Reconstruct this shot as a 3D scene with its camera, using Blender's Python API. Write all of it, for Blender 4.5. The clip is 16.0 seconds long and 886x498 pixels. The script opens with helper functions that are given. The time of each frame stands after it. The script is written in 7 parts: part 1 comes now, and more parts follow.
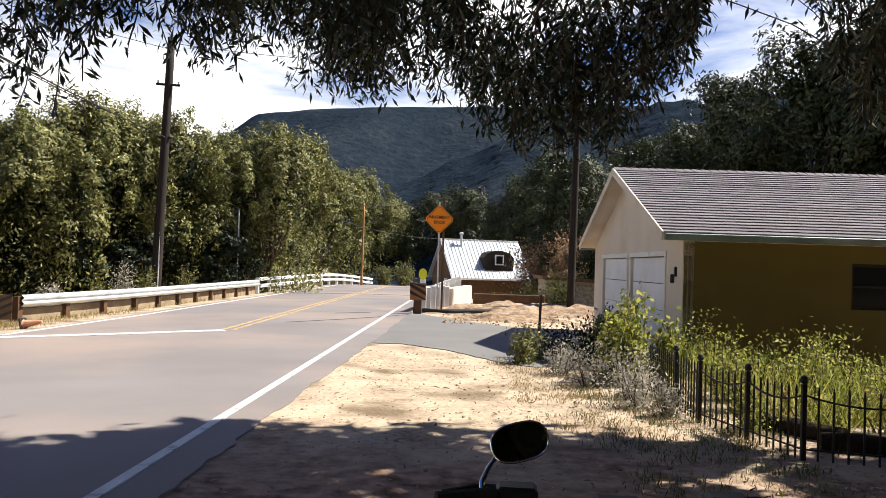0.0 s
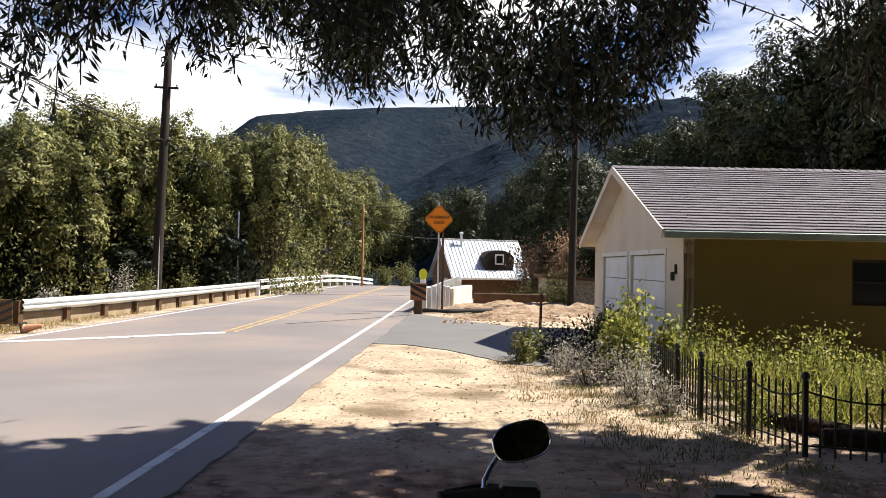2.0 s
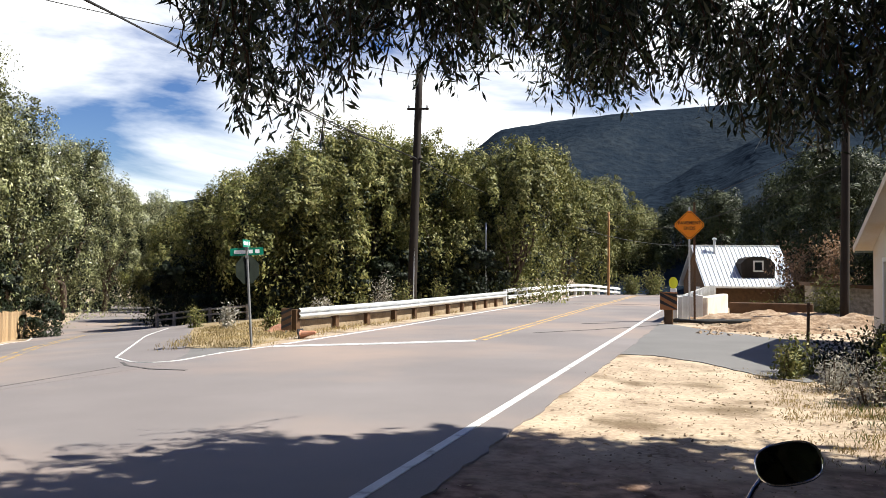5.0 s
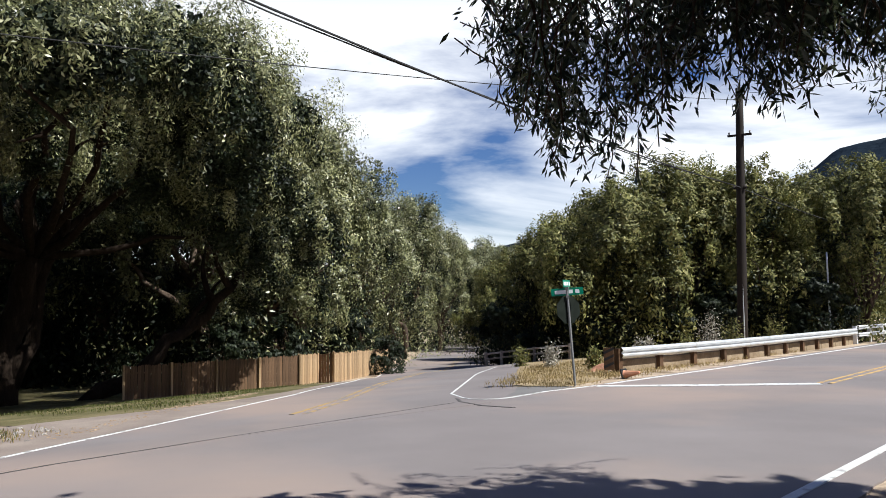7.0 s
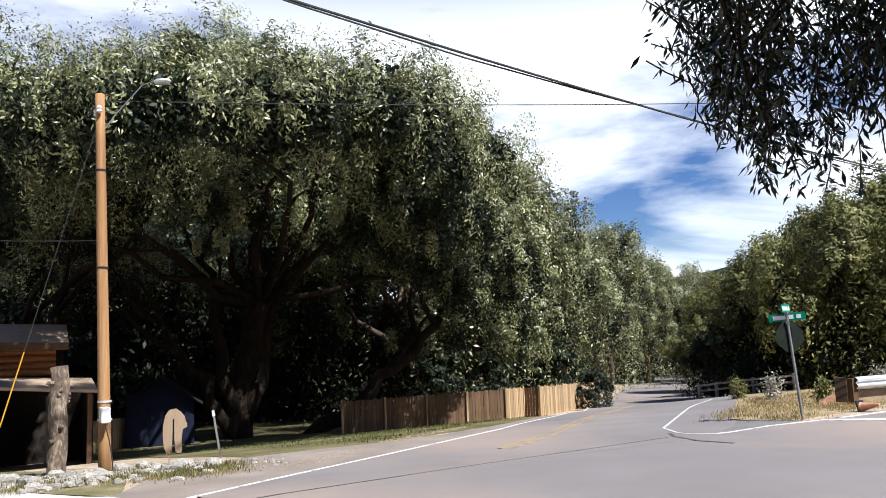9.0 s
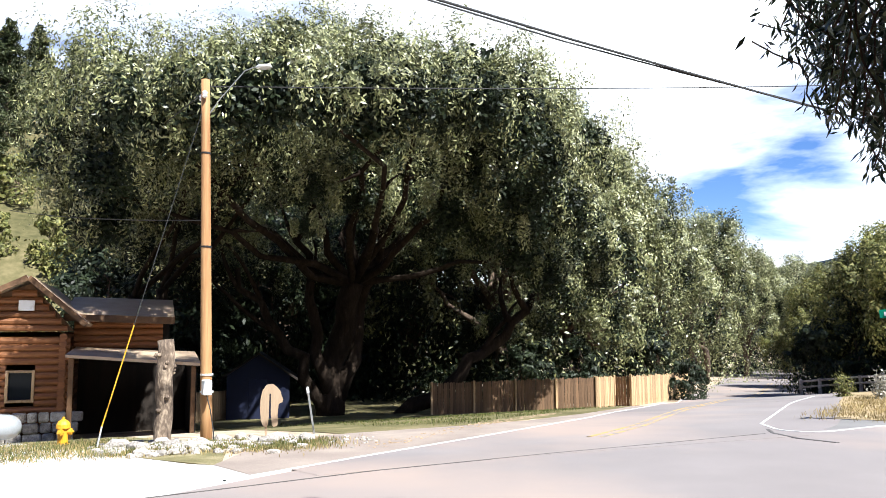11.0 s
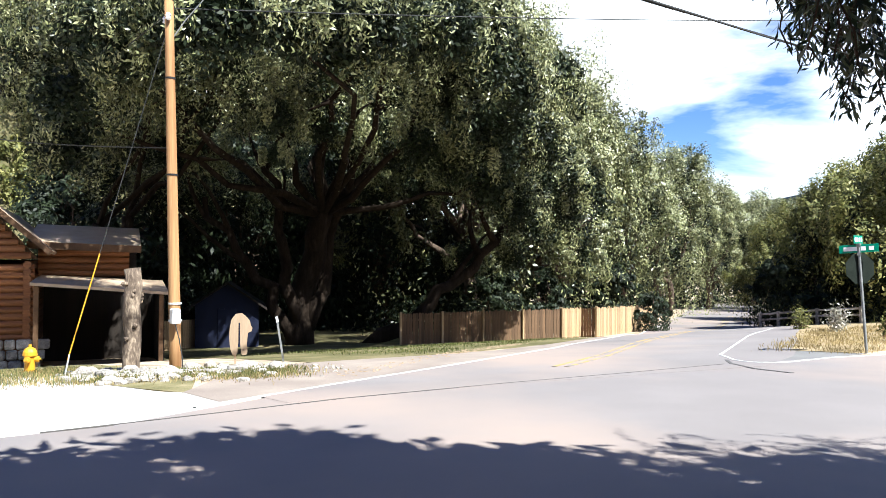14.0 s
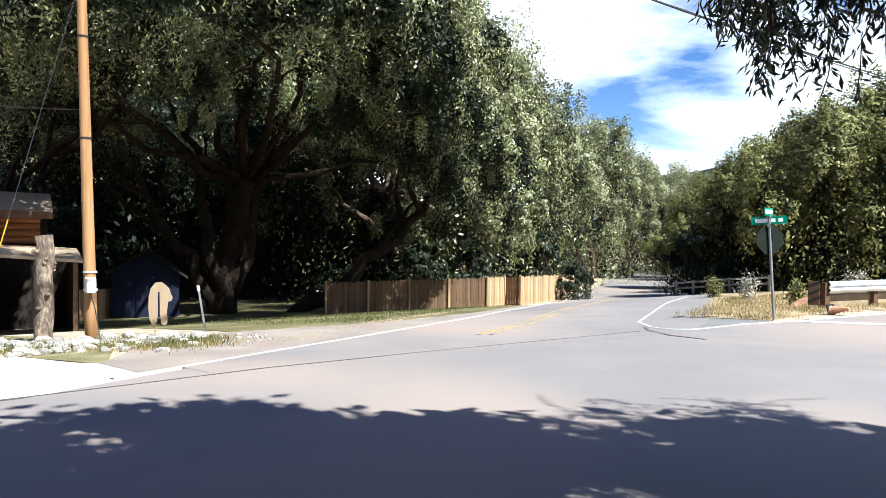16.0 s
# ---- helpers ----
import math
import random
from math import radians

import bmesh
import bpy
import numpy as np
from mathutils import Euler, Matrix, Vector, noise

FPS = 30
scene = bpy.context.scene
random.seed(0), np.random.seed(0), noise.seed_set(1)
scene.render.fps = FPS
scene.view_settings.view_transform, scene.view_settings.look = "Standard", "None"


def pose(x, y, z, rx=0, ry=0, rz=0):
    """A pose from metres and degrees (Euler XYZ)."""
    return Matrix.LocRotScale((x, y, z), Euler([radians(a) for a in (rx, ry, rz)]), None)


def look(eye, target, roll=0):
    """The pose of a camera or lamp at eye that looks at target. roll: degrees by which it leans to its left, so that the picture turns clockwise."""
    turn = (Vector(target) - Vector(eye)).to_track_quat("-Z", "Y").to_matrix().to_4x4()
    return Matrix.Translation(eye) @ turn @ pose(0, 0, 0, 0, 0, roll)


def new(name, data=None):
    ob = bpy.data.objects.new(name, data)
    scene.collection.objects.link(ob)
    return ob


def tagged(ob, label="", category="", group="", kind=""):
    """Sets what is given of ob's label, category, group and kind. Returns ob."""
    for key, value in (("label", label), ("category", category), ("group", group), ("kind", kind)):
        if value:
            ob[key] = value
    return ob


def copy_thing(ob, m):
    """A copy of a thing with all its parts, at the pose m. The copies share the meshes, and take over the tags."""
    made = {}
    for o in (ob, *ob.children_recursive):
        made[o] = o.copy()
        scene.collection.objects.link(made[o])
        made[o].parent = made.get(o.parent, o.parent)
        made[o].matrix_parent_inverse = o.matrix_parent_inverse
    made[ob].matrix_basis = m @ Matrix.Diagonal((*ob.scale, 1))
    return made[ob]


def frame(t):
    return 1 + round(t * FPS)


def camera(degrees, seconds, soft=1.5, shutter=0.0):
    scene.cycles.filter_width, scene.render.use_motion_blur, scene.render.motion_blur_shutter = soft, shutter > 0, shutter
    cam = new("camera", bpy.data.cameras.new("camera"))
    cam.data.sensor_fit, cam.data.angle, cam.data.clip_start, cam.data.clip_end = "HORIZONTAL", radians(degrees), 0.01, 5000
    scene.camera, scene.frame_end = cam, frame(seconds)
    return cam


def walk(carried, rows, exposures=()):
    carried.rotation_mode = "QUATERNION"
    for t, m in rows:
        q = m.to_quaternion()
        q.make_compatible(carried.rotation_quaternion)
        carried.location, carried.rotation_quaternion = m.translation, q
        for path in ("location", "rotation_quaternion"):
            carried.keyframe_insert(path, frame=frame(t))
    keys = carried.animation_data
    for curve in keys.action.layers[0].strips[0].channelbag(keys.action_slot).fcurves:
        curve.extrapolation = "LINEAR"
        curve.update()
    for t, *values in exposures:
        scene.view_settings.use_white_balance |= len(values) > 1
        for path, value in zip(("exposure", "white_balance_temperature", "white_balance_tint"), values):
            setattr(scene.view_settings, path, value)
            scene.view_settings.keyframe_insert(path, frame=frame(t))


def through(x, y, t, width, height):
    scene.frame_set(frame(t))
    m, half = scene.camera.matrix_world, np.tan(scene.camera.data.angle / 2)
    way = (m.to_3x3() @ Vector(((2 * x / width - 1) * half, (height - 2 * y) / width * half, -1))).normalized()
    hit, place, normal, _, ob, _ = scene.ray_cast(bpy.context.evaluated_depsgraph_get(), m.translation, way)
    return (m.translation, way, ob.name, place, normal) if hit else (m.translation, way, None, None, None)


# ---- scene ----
cam = camera(58.69, 16.0, soft=0.8)
PATH = [
    (0.0, pose(0, 0, 1.7, 91.14, -1.70, -0.01)),
    (0.5, pose(0, 0, 1.7, 91.14, -1.52, 0.04)),
    (1.0, pose(0, 0, 1.7, 91.18, -1.19, 0.05)),
    (1.5, pose(0, 0, 1.7, 91.03, -1.13, 0.10)),
    (2.0, pose(0, 0, 1.7, 91.14, -1.09, -0.00)),
    (2.5, pose(0, 0, 1.7, 91.18, -1.00, 0.09)),
    (3.0, pose(0, 0, 1.7, 90.87, -1.05, 0.52)),
    (3.2, pose(0, 0, 1.7, 90.66, -0.96, 1.47)),
    (5.3, pose(0, 0, 1.7, 91.98, -0.52, 20.02)),
    (5.5, pose(0, 0, 1.7, 92.33, -0.62, 21.54)),
    (6.0, pose(0, 0, 1.7, 92.95, -0.38, 28.61)),
    (6.5, pose(0, 0, 1.7, 93.50, 0.04, 34.02)),
    (7.0, pose(0, 0, 1.7, 94.49, 0.73, 40.66)),
    (7.5, pose(0, 0, 1.7, 96.18, 1.09, 45.44)),
    (8.0, pose(0, 0, 1.7, 97.04, 1.79, 48.63)),
    (8.5, pose(0, 0, 1.7, 97.91, 2.12, 52.07)),
    (9.0, pose(0, 0, 1.7, 97.23, 2.10, 55.27)),
    (9.5, pose(0, 0, 1.7, 97.67, 2.12, 55.99)),
    (9.7, pose(0, 0, 1.7, 97.58, 1.64, 57.08)),
    (11.8, pose(0, 0, 1.7, 95.54, 0.45, 62.73)),
    (12.0, pose(0, 0, 1.7, 95.03, 0.54, 62.77)),
    (12.5, pose(0, 0, 1.7, 93.88, 0.46, 62.80)),
    (13.0, pose(0, 0, 1.7, 92.45, 0.27, 62.81)),
    (13.5, pose(0, 0, 1.7, 91.78, 0.21, 61.68)),
    (14.0, pose(0, 0, 1.7, 91.27, -0.23, 59.52)),
    (14.5, pose(0, 0, 1.7, 90.49, -0.52, 56.96)),
    (15.0, pose(0, 0, 1.7, 89.95, -0.64, 55.90)),
    (15.5, pose(0, 0, 1.7, 89.27, -0.59, 55.36)),
    (16.0, pose(0, 0, 1.7, 89.05, -0.55, 54.16)),
]
walk(cam, PATH, exposures=[(0.0, 1.14, 6600, 8), (3.2, 1.14, 6600, 8), (5.5, 0.98, 6350, 7), (7.0, 0.66, 6050, 8), (8.0, 0.64, 5800, 7), (8.6, 0.70, 5750, 7), (9.0, 0.93, 5900, 8), (9.7, 1.08, 5950, 8), (11.8, 1.86, 5950, 6), (14.0, 1.70, 5850, 4), (16.0, 1.54, 5750, 2)])

# ---------------------------------------------------------------- light
SUN_EL, SUN_AZ = 51.0, 74.0          # degrees; azimuth clockwise from +y
world = bpy.data.worlds.new("sky")
scene.world = world
world.use_nodes = True
wn, wl = world.node_tree.nodes, world.node_tree.links
wn.clear()
w_out = wn.new("ShaderNodeOutputWorld")
w_sky = wn.new("ShaderNodeTexSky")
w_sky.sky_type = "NISHITA"
w_sky.sun_disc = False
w_sky.sun_elevation, w_sky.sun_rotation = radians(SUN_EL), radians(SUN_AZ)
w_sky.air_density, w_sky.dust_density, w_sky.ozone_density = 1.0, 0.2, 2.5
w_bg = wn.new("ShaderNodeBackground")
w_bg.inputs["Strength"].default_value = 0.054
w_cloud = wn.new("ShaderNodeBackground")
w_cloud.inputs["Color"].default_value = (1.0, 0.985, 0.97, 1)
w_cloud.inputs["Strength"].default_value = 0.78
w_tc = wn.new("ShaderNodeTexCoord")
w_map = wn.new("ShaderNodeMapping")
w_map.inputs["Rotation"].default_value = (0, 0, radians(-38))
w_map.inputs["Scale"].default_value = (1.3, 1.3, 4.6)
w_map.inputs["Location"].default_value = (0.9, 0.4, 0.2)
w_noise = wn.new("ShaderNodeTexNoise")
w_noise.inputs["Scale"].default_value = 1.35
w_noise.inputs["Detail"].default_value = 7
w_noise.inputs["Roughness"].default_value = 0.55
w_noise.inputs["Distortion"].default_value = 0.5
w_ramp = wn.new("ShaderNodeValToRGB")
w_ramp.color_ramp.elements[0].position, w_ramp.color_ramp.elements[1].position = 0.36, 0.525
w_mix = wn.new("ShaderNodeMixShader")
wl.new(w_tc.outputs["Generated"], w_map.inputs["Vector"])
wl.new(w_map.outputs["Vector"], w_noise.inputs["Vector"])
wl.new(w_noise.outputs["Fac"], w_ramp.inputs["Fac"])
w_sep = wn.new("ShaderNodeSeparateXYZ")      # clouds stand low over the hills, the zenith is clear
w_thin = wn.new("ShaderNodeMapRange")
w_thin.inputs[1].default_value, w_thin.inputs[2].default_value = 0.34, 0.52
w_thin.inputs[3].default_value, w_thin.inputs[4].default_value = 1.0, 0.0
w_mul = wn.new("ShaderNodeMath")
w_mul.operation = "MULTIPLY"
wl.new(w_tc.outputs["Generated"], w_sep.inputs[0])
wl.new(w_sep.outputs["Z"], w_thin.inputs[0])
wl.new(w_ramp.outputs["Color"], w_mul.inputs[0])
wl.new(w_thin.outputs[0], w_mul.inputs[1])
wl.new(w_mul.outputs[0], w_mix.inputs["Fac"])
w_deep = wn.new("ShaderNodeHueSaturation")
w_deep.inputs["Hue"].default_value, w_deep.inputs["Saturation"].default_value = 0.52, 1.3
wl.new(w_sky.outputs["Color"], w_deep.inputs["Color"])
wl.new(w_deep.outputs["Color"], w_bg.inputs["Color"])
wl.new(w_bg.outputs["Background"], w_mix.inputs[1])
wl.new(w_cloud.outputs["Background"], w_mix.inputs[2])
wl.new(w_mix.outputs["Shader"], w_out.inputs["Surface"])

sun_data = bpy.data.lights.new("sun", "SUN")
sun_data.energy, sun_data.angle, sun_data.color = 5.0, radians(0.55), (1.0, 0.95, 0.87)
sun = new("sun", sun_data)
_sd = Vector((math.sin(radians(SUN_AZ)) * math.cos(radians(SUN_EL)), math.cos(radians(SUN_AZ)) * math.cos(radians(SUN_EL)), math.sin(radians(SUN_EL))))
sun.matrix_world = look(_sd * 200, (0, 0, 0))

# ---------------------------------------------------------------- materials
def mat(name, ramp, scale=6.0, rough=0.8, bump=0.15, detail_scale=60.0, metal=0.0, streak=None, spec=0.35, wear=None, vary=0.0, coord="Object", bump_dist=0.02):
    """Ramp of (position, colour) over two mixed noises; fine relief; optional wear colour in patches; vary: by object."""
    m = bpy.data.materials.new(name)
    m.use_nodes = True
    n, l = m.node_tree.nodes, m.node_tree.links
    p = n["Principled BSDF"]
    tc = n.new("ShaderNodeTexCoord")
    mp = n.new("ShaderNodeMapping")
    if streak:
        mp.inputs["Scale"].default_value = streak
    l.new(tc.outputs[coord], mp.inputs["Vector"])
    a = n.new("ShaderNodeTexNoise")
    a.inputs["Scale"].default_value, a.inputs["Detail"].default_value = scale, 5
    b = n.new("ShaderNodeTexNoise")
    b.inputs["Scale"].default_value, b.inputs["Detail"].default_value = detail_scale, 4
    l.new(mp.outputs["Vector"], a.inputs["Vector"])
    l.new(mp.outputs["Vector"], b.inputs["Vector"])
    mix = n.new("ShaderNodeMix")
    mix.data_type = "FLOAT"
    mix.inputs[0].default_value = 0.4
    l.new(a.outputs["Fac"], mix.inputs[2])
    l.new(b.outputs["Fac"], mix.inputs[3])
    r = n.new("ShaderNodeValToRGB")
    els = r.color_ramp.elements
    els[0].position, els[0].color = ramp[0][0], (*ramp[0][1], 1)
    els[1].position, els[1].color = ramp[-1][0], (*ramp[-1][1], 1)
    for pos, col in ramp[1:-1]:
        e = els.new(pos)
        e.color = (*col, 1)
    l.new(mix.outputs[0], r.inputs["Fac"])
    colour = r.outputs["Color"]
    if wear:
        w = n.new("ShaderNodeTexNoise")
        w.inputs["Scale"].default_value, w.inputs["Detail"].default_value = wear[1], 6
        l.new(tc.outputs[coord], w.inputs["Vector"])
        wr = n.new("ShaderNodeMapRange")
        wr.inputs[1].default_value, wr.inputs[2].default_value = wear[2], wear[3]
        l.new(w.outputs["Fac"], wr.inputs[0])
        mx = n.new("ShaderNodeMix")
        mx.data_type = "RGBA"
        l.new(wr.outputs[0], mx.inputs[0])
        l.new(colour, mx.inputs[6])
        mx.inputs[7].default_value = (*wear[0], 1)
        colour = mx.outputs[2]
    if vary:
        oi = n.new("ShaderNodeObjectInfo")
        vr = n.new("ShaderNodeMapRange")
        vr.inputs[3].default_value, vr.inputs[4].default_value = 1 - vary, 1 + vary
        l.new(oi.outputs["Random"], vr.inputs[0])
        hv = n.new("ShaderNodeHueSaturation")
        l.new(vr.outputs[0], hv.inputs["Value"])
        l.new(colour, hv.inputs["Color"])
        colour = hv.outputs["Color"]
    l.new(colour, p.inputs["Base Color"])
    p.inputs["Roughness"].default_value = rough
    p.inputs["Metallic"].default_value = metal
    p.inputs["Specular IOR Level"].default_value = spec
    if bump:
        bp = n.new("ShaderNodeBump")
        bp.inputs["Strength"].default_value, bp.inputs["Distance"].default_value = bump, bump_dist
        l.new(mix.outputs[0], bp.inputs["Height"])
        l.new(bp.outputs["Normal"], p.inputs["Normal"])
    return m


def leaf_mat(name, cols, through=0.35, rough=0.55, spec=0.25):
    """Leaves: a colour for each leaf by island, some light passing through."""
    m = bpy.data.materials.new(name)
    m.use_nodes = True
    n, l = m.node_tree.nodes, m.node_tree.links
    p = n["Principled BSDF"]
    g = n.new("ShaderNodeNewGeometry")
    r = n.new("ShaderNodeValToRGB")
    els = r.color_ramp.elements
    els[0].position, els[0].color = 0.0, (*cols[0], 1)
    els[1].position, els[1].color = 1.0, (*cols[-1], 1)
    for i, c in enumerate(cols[1:-1]):
        e = els.new((i + 1) / (len(cols) - 1))
        e.color = (*c, 1)
    l.new(g.outputs["Random Per Island"], r.inputs["Fac"])
    tc = n.new("ShaderNodeTexCoord")
    no = n.new("ShaderNodeTexNoise")
    no.inputs["Scale"].default_value = 0.5
    l.new(tc.outputs["Object"], no.inputs["Vector"])
    hs = n.new("ShaderNodeHueSaturation")
    mr = n.new("ShaderNodeMapRange")
    mr.inputs[1].default_value, mr.inputs[2].default_value = 0.3, 0.7
    mr.inputs[3].default_value, mr.inputs[4].default_value = 0.7, 1.35
    l.new(no.outputs["Fac"], mr.inputs[0])
    l.new(mr.outputs[0], hs.inputs["Value"])
    l.new(r.outputs["Color"], hs.inputs["Color"])
    l.new(hs.outputs["Color"], p.inputs["Base Color"])
    p.inputs["Roughness"].default_value = rough
    p.inputs["Specular IOR Level"].default_value = spec
    t = n.new("ShaderNodeBsdfTranslucent")
    l.new(hs.outputs["Color"], t.inputs["Color"])
    mx = n.new("ShaderNodeMixShader")
    mx.inputs[0].default_value = through
    l.new(p.outputs["BSDF"], mx.inputs[1])
    l.new(t.outputs["BSDF"], mx.inputs[2])
    l.new(mx.outputs["Shader"], n["Material Output"].inputs["Surface"])
    return m


ASPHALT = mat("asphalt", [(0.3, (0.150, 0.132, 0.128)), (0.5, (0.185, 0.164, 0.158)), (0.7, (0.228, 0.203, 0.196))], 0.35, 0.85, 0.25, 90, wear=((0.27, 0.212, 0.18), 0.16, 0.46, 0.64), bump_dist=0.006)
DRIVE = mat("driveway asphalt", [(0.3, (0.12, 0.115, 0.11)), (0.7, (0.18, 0.172, 0.165))], 0.6, 0.9, 0.3, 70, bump_dist=0.006)
CONCRETE = mat("concrete", [(0.3, (0.44, 0.42, 0.39)), (0.7, (0.54, 0.52, 0.49))], 0.7, 0.85, 0.15, 40, wear=((0.40, 0.37, 0.33), 1.5, 0.58, 0.75), bump_dist=0.005)
DIRT = mat("dirt", [(0.30, (0.13, 0.088, 0.055)), (0.41, (0.31, 0.238, 0.17)), (0.56, (0.45, 0.36, 0.26)), (0.75, (0.51, 0.42, 0.315))], 1.1, 0.95, 0.8, 14, wear=((0.17, 0.125, 0.08), 0.75, 0.53, 0.66), bump_dist=0.06, spec=0.1)
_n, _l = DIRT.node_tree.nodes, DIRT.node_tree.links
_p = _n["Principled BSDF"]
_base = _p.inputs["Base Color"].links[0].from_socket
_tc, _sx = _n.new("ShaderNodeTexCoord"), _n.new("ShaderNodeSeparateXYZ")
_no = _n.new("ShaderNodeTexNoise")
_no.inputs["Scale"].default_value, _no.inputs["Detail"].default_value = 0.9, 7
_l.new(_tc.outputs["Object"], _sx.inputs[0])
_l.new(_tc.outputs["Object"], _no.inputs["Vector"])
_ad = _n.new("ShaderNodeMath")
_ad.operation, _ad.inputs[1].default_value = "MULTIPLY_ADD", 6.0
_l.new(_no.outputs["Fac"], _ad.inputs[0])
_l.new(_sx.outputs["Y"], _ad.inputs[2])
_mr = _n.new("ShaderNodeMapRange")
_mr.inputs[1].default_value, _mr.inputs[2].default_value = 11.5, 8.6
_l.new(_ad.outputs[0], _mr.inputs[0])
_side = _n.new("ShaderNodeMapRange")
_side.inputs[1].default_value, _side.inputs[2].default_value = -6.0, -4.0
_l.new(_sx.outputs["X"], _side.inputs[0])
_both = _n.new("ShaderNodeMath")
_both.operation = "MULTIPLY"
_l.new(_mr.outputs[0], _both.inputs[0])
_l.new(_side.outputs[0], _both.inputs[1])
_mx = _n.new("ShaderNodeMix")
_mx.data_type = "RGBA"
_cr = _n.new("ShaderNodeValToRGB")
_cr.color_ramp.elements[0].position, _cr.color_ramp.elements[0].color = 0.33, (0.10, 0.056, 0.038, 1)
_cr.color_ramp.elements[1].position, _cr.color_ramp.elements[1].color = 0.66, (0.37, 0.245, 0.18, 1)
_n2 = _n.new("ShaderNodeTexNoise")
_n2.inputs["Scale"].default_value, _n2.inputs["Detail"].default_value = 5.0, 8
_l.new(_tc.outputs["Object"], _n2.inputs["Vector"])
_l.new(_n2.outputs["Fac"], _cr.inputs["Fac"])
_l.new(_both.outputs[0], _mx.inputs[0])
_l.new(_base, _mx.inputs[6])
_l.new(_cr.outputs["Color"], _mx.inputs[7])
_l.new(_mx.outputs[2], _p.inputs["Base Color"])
LAWN = mat("lawn", [(0.3, (0.06, 0.058, 0.025)), (0.5, (0.13, 0.115, 0.055)), (0.75, (0.27, 0.22, 0.13))], 0.6, 0.95, 0.8, 30, bump_dist=0.05, spec=0.1)
STRAW = mat("dry grass ground", [(0.3, (0.20, 0.145, 0.08)), (0.6, (0.34, 0.265, 0.155)), (0.75, (0.42, 0.345, 0.22))], 0.9, 0.95, 0.7, 25, bump_dist=0.05, spec=0.1)
TURF = mat("patchy verge turf", [(0.3, (0.09, 0.085, 0.038)), (0.5, (0.17, 0.15, 0.075)), (0.72, (0.32, 0.265, 0.165))], 1.6, 0.95, 0.8, 28, bump_dist=0.05, spec=0.1)
WORN_YELLOW = mat("worn yellow paint", [(0.3, (0.34, 0.22, 0.08)), (0.7, (0.44, 0.30, 0.11))], 3, 0.8, 0.1, 50, wear=((0.20, 0.178, 0.16), 3, 0.40, 0.58))
DUSTY = mat("dusty asphalt", [(0.3, (0.17, 0.135, 0.113)), (0.5, (0.23, 0.187, 0.157)), (0.7, (0.31, 0.258, 0.212))], 0.9, 0.95, 0.4, 40, bump_dist=0.01)
# dark colour for tar-sealed seams and for two drawn shadows
TAR_SHADOW = mat("tar and drawn road shadow", [(0.3, (0.045, 0.04, 0.038)), (0.7, (0.10, 0.092, 0.088))], 3, 0.8, 0.1, 50)
PAINT_W = mat("white road paint", [(0.3, (0.50, 0.50, 0.49)), (0.7, (0.68, 0.68, 0.66))], 3, 0.7, 0.1, 50, wear=((0.26, 0.25, 0.24), 5, 0.55, 0.68))
PAINT_Y = mat("yellow road paint", [(0.3, (0.46, 0.28, 0.09)), (0.7, (0.58, 0.38, 0.14))], 3, 0.7, 0.1, 50, wear=((0.20, 0.18, 0.155), 4, 0.46, 0.62))
BARK = mat("bark", [(0.3, (0.045, 0.032, 0.024)), (0.55, (0.11, 0.08, 0.06)), (0.75, (0.19, 0.145, 0.11))], 5, 0.95, 1.0, 30, streak=(1, 1, 0.2), bump_dist=0.06, spec=0.1)
# BARK darkened; on the cottonwood trunks it stands for the crown's shade
BARK_DARK = mat("darkened furrowed bark", [(0.3, (0.010, 0.007, 0.005)), (0.55, (0.026, 0.018, 0.013)), (0.75, (0.052, 0.038, 0.028))], 5, 0.95, 1.0, 30, streak=(1, 1, 0.2), bump_dist=0.06, spec=0.1)
POLE_DARK = mat("creosoted wood and carport shade", [(0.3, (0.010, 0.007, 0.005)), (0.7, (0.027, 0.019, 0.014))], 4, 0.85, 0.5, 40, streak=(1, 1, 0.05))
SIGN_BACK = mat("weathered sign back", [(0.3, (0.010, 0.013, 0.010)), (0.7, (0.022, 0.027, 0.022))], 4, 0.95, 0.2, 40, spec=0.06)
POLE_NEW = mat("pale pole wood", [(0.3, (0.22, 0.105, 0.040)), (0.5, (0.31, 0.165, 0.068)), (0.72, (0.42, 0.25, 0.115))], 5, 0.75, 0.4, 40, streak=(1, 1, 0.04))
GALV = mat("galvanised steel", [(0.3, (0.55, 0.57, 0.58)), (0.7, (0.78, 0.80, 0.81))], 3, 0.42, 0.08, 60, metal=0.55, wear=((0.40, 0.38, 0.35), 2.0, 0.6, 0.78))
WHITE_RAIL = mat("white painted rail", [(0.3, (0.70, 0.71, 0.71)), (0.7, (0.84, 0.84, 0.83))], 3, 0.5, 0.1, 50, wear=((0.45, 0.40, 0.34), 3, 0.62, 0.75))
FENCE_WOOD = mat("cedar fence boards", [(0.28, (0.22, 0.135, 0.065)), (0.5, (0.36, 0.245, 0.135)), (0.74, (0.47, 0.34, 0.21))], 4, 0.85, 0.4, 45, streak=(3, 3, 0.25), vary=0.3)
# the cedar boards again, darkened: tree shade put into their colour
FENCE_SHADED = mat("fence boards with shade in colour", [(0.28, (0.065, 0.038, 0.020)), (0.5, (0.125, 0.072, 0.038)), (0.74, (0.21, 0.13, 0.075))], 4, 0.85, 0.4, 45, streak=(3, 3, 0.25), vary=0.3)
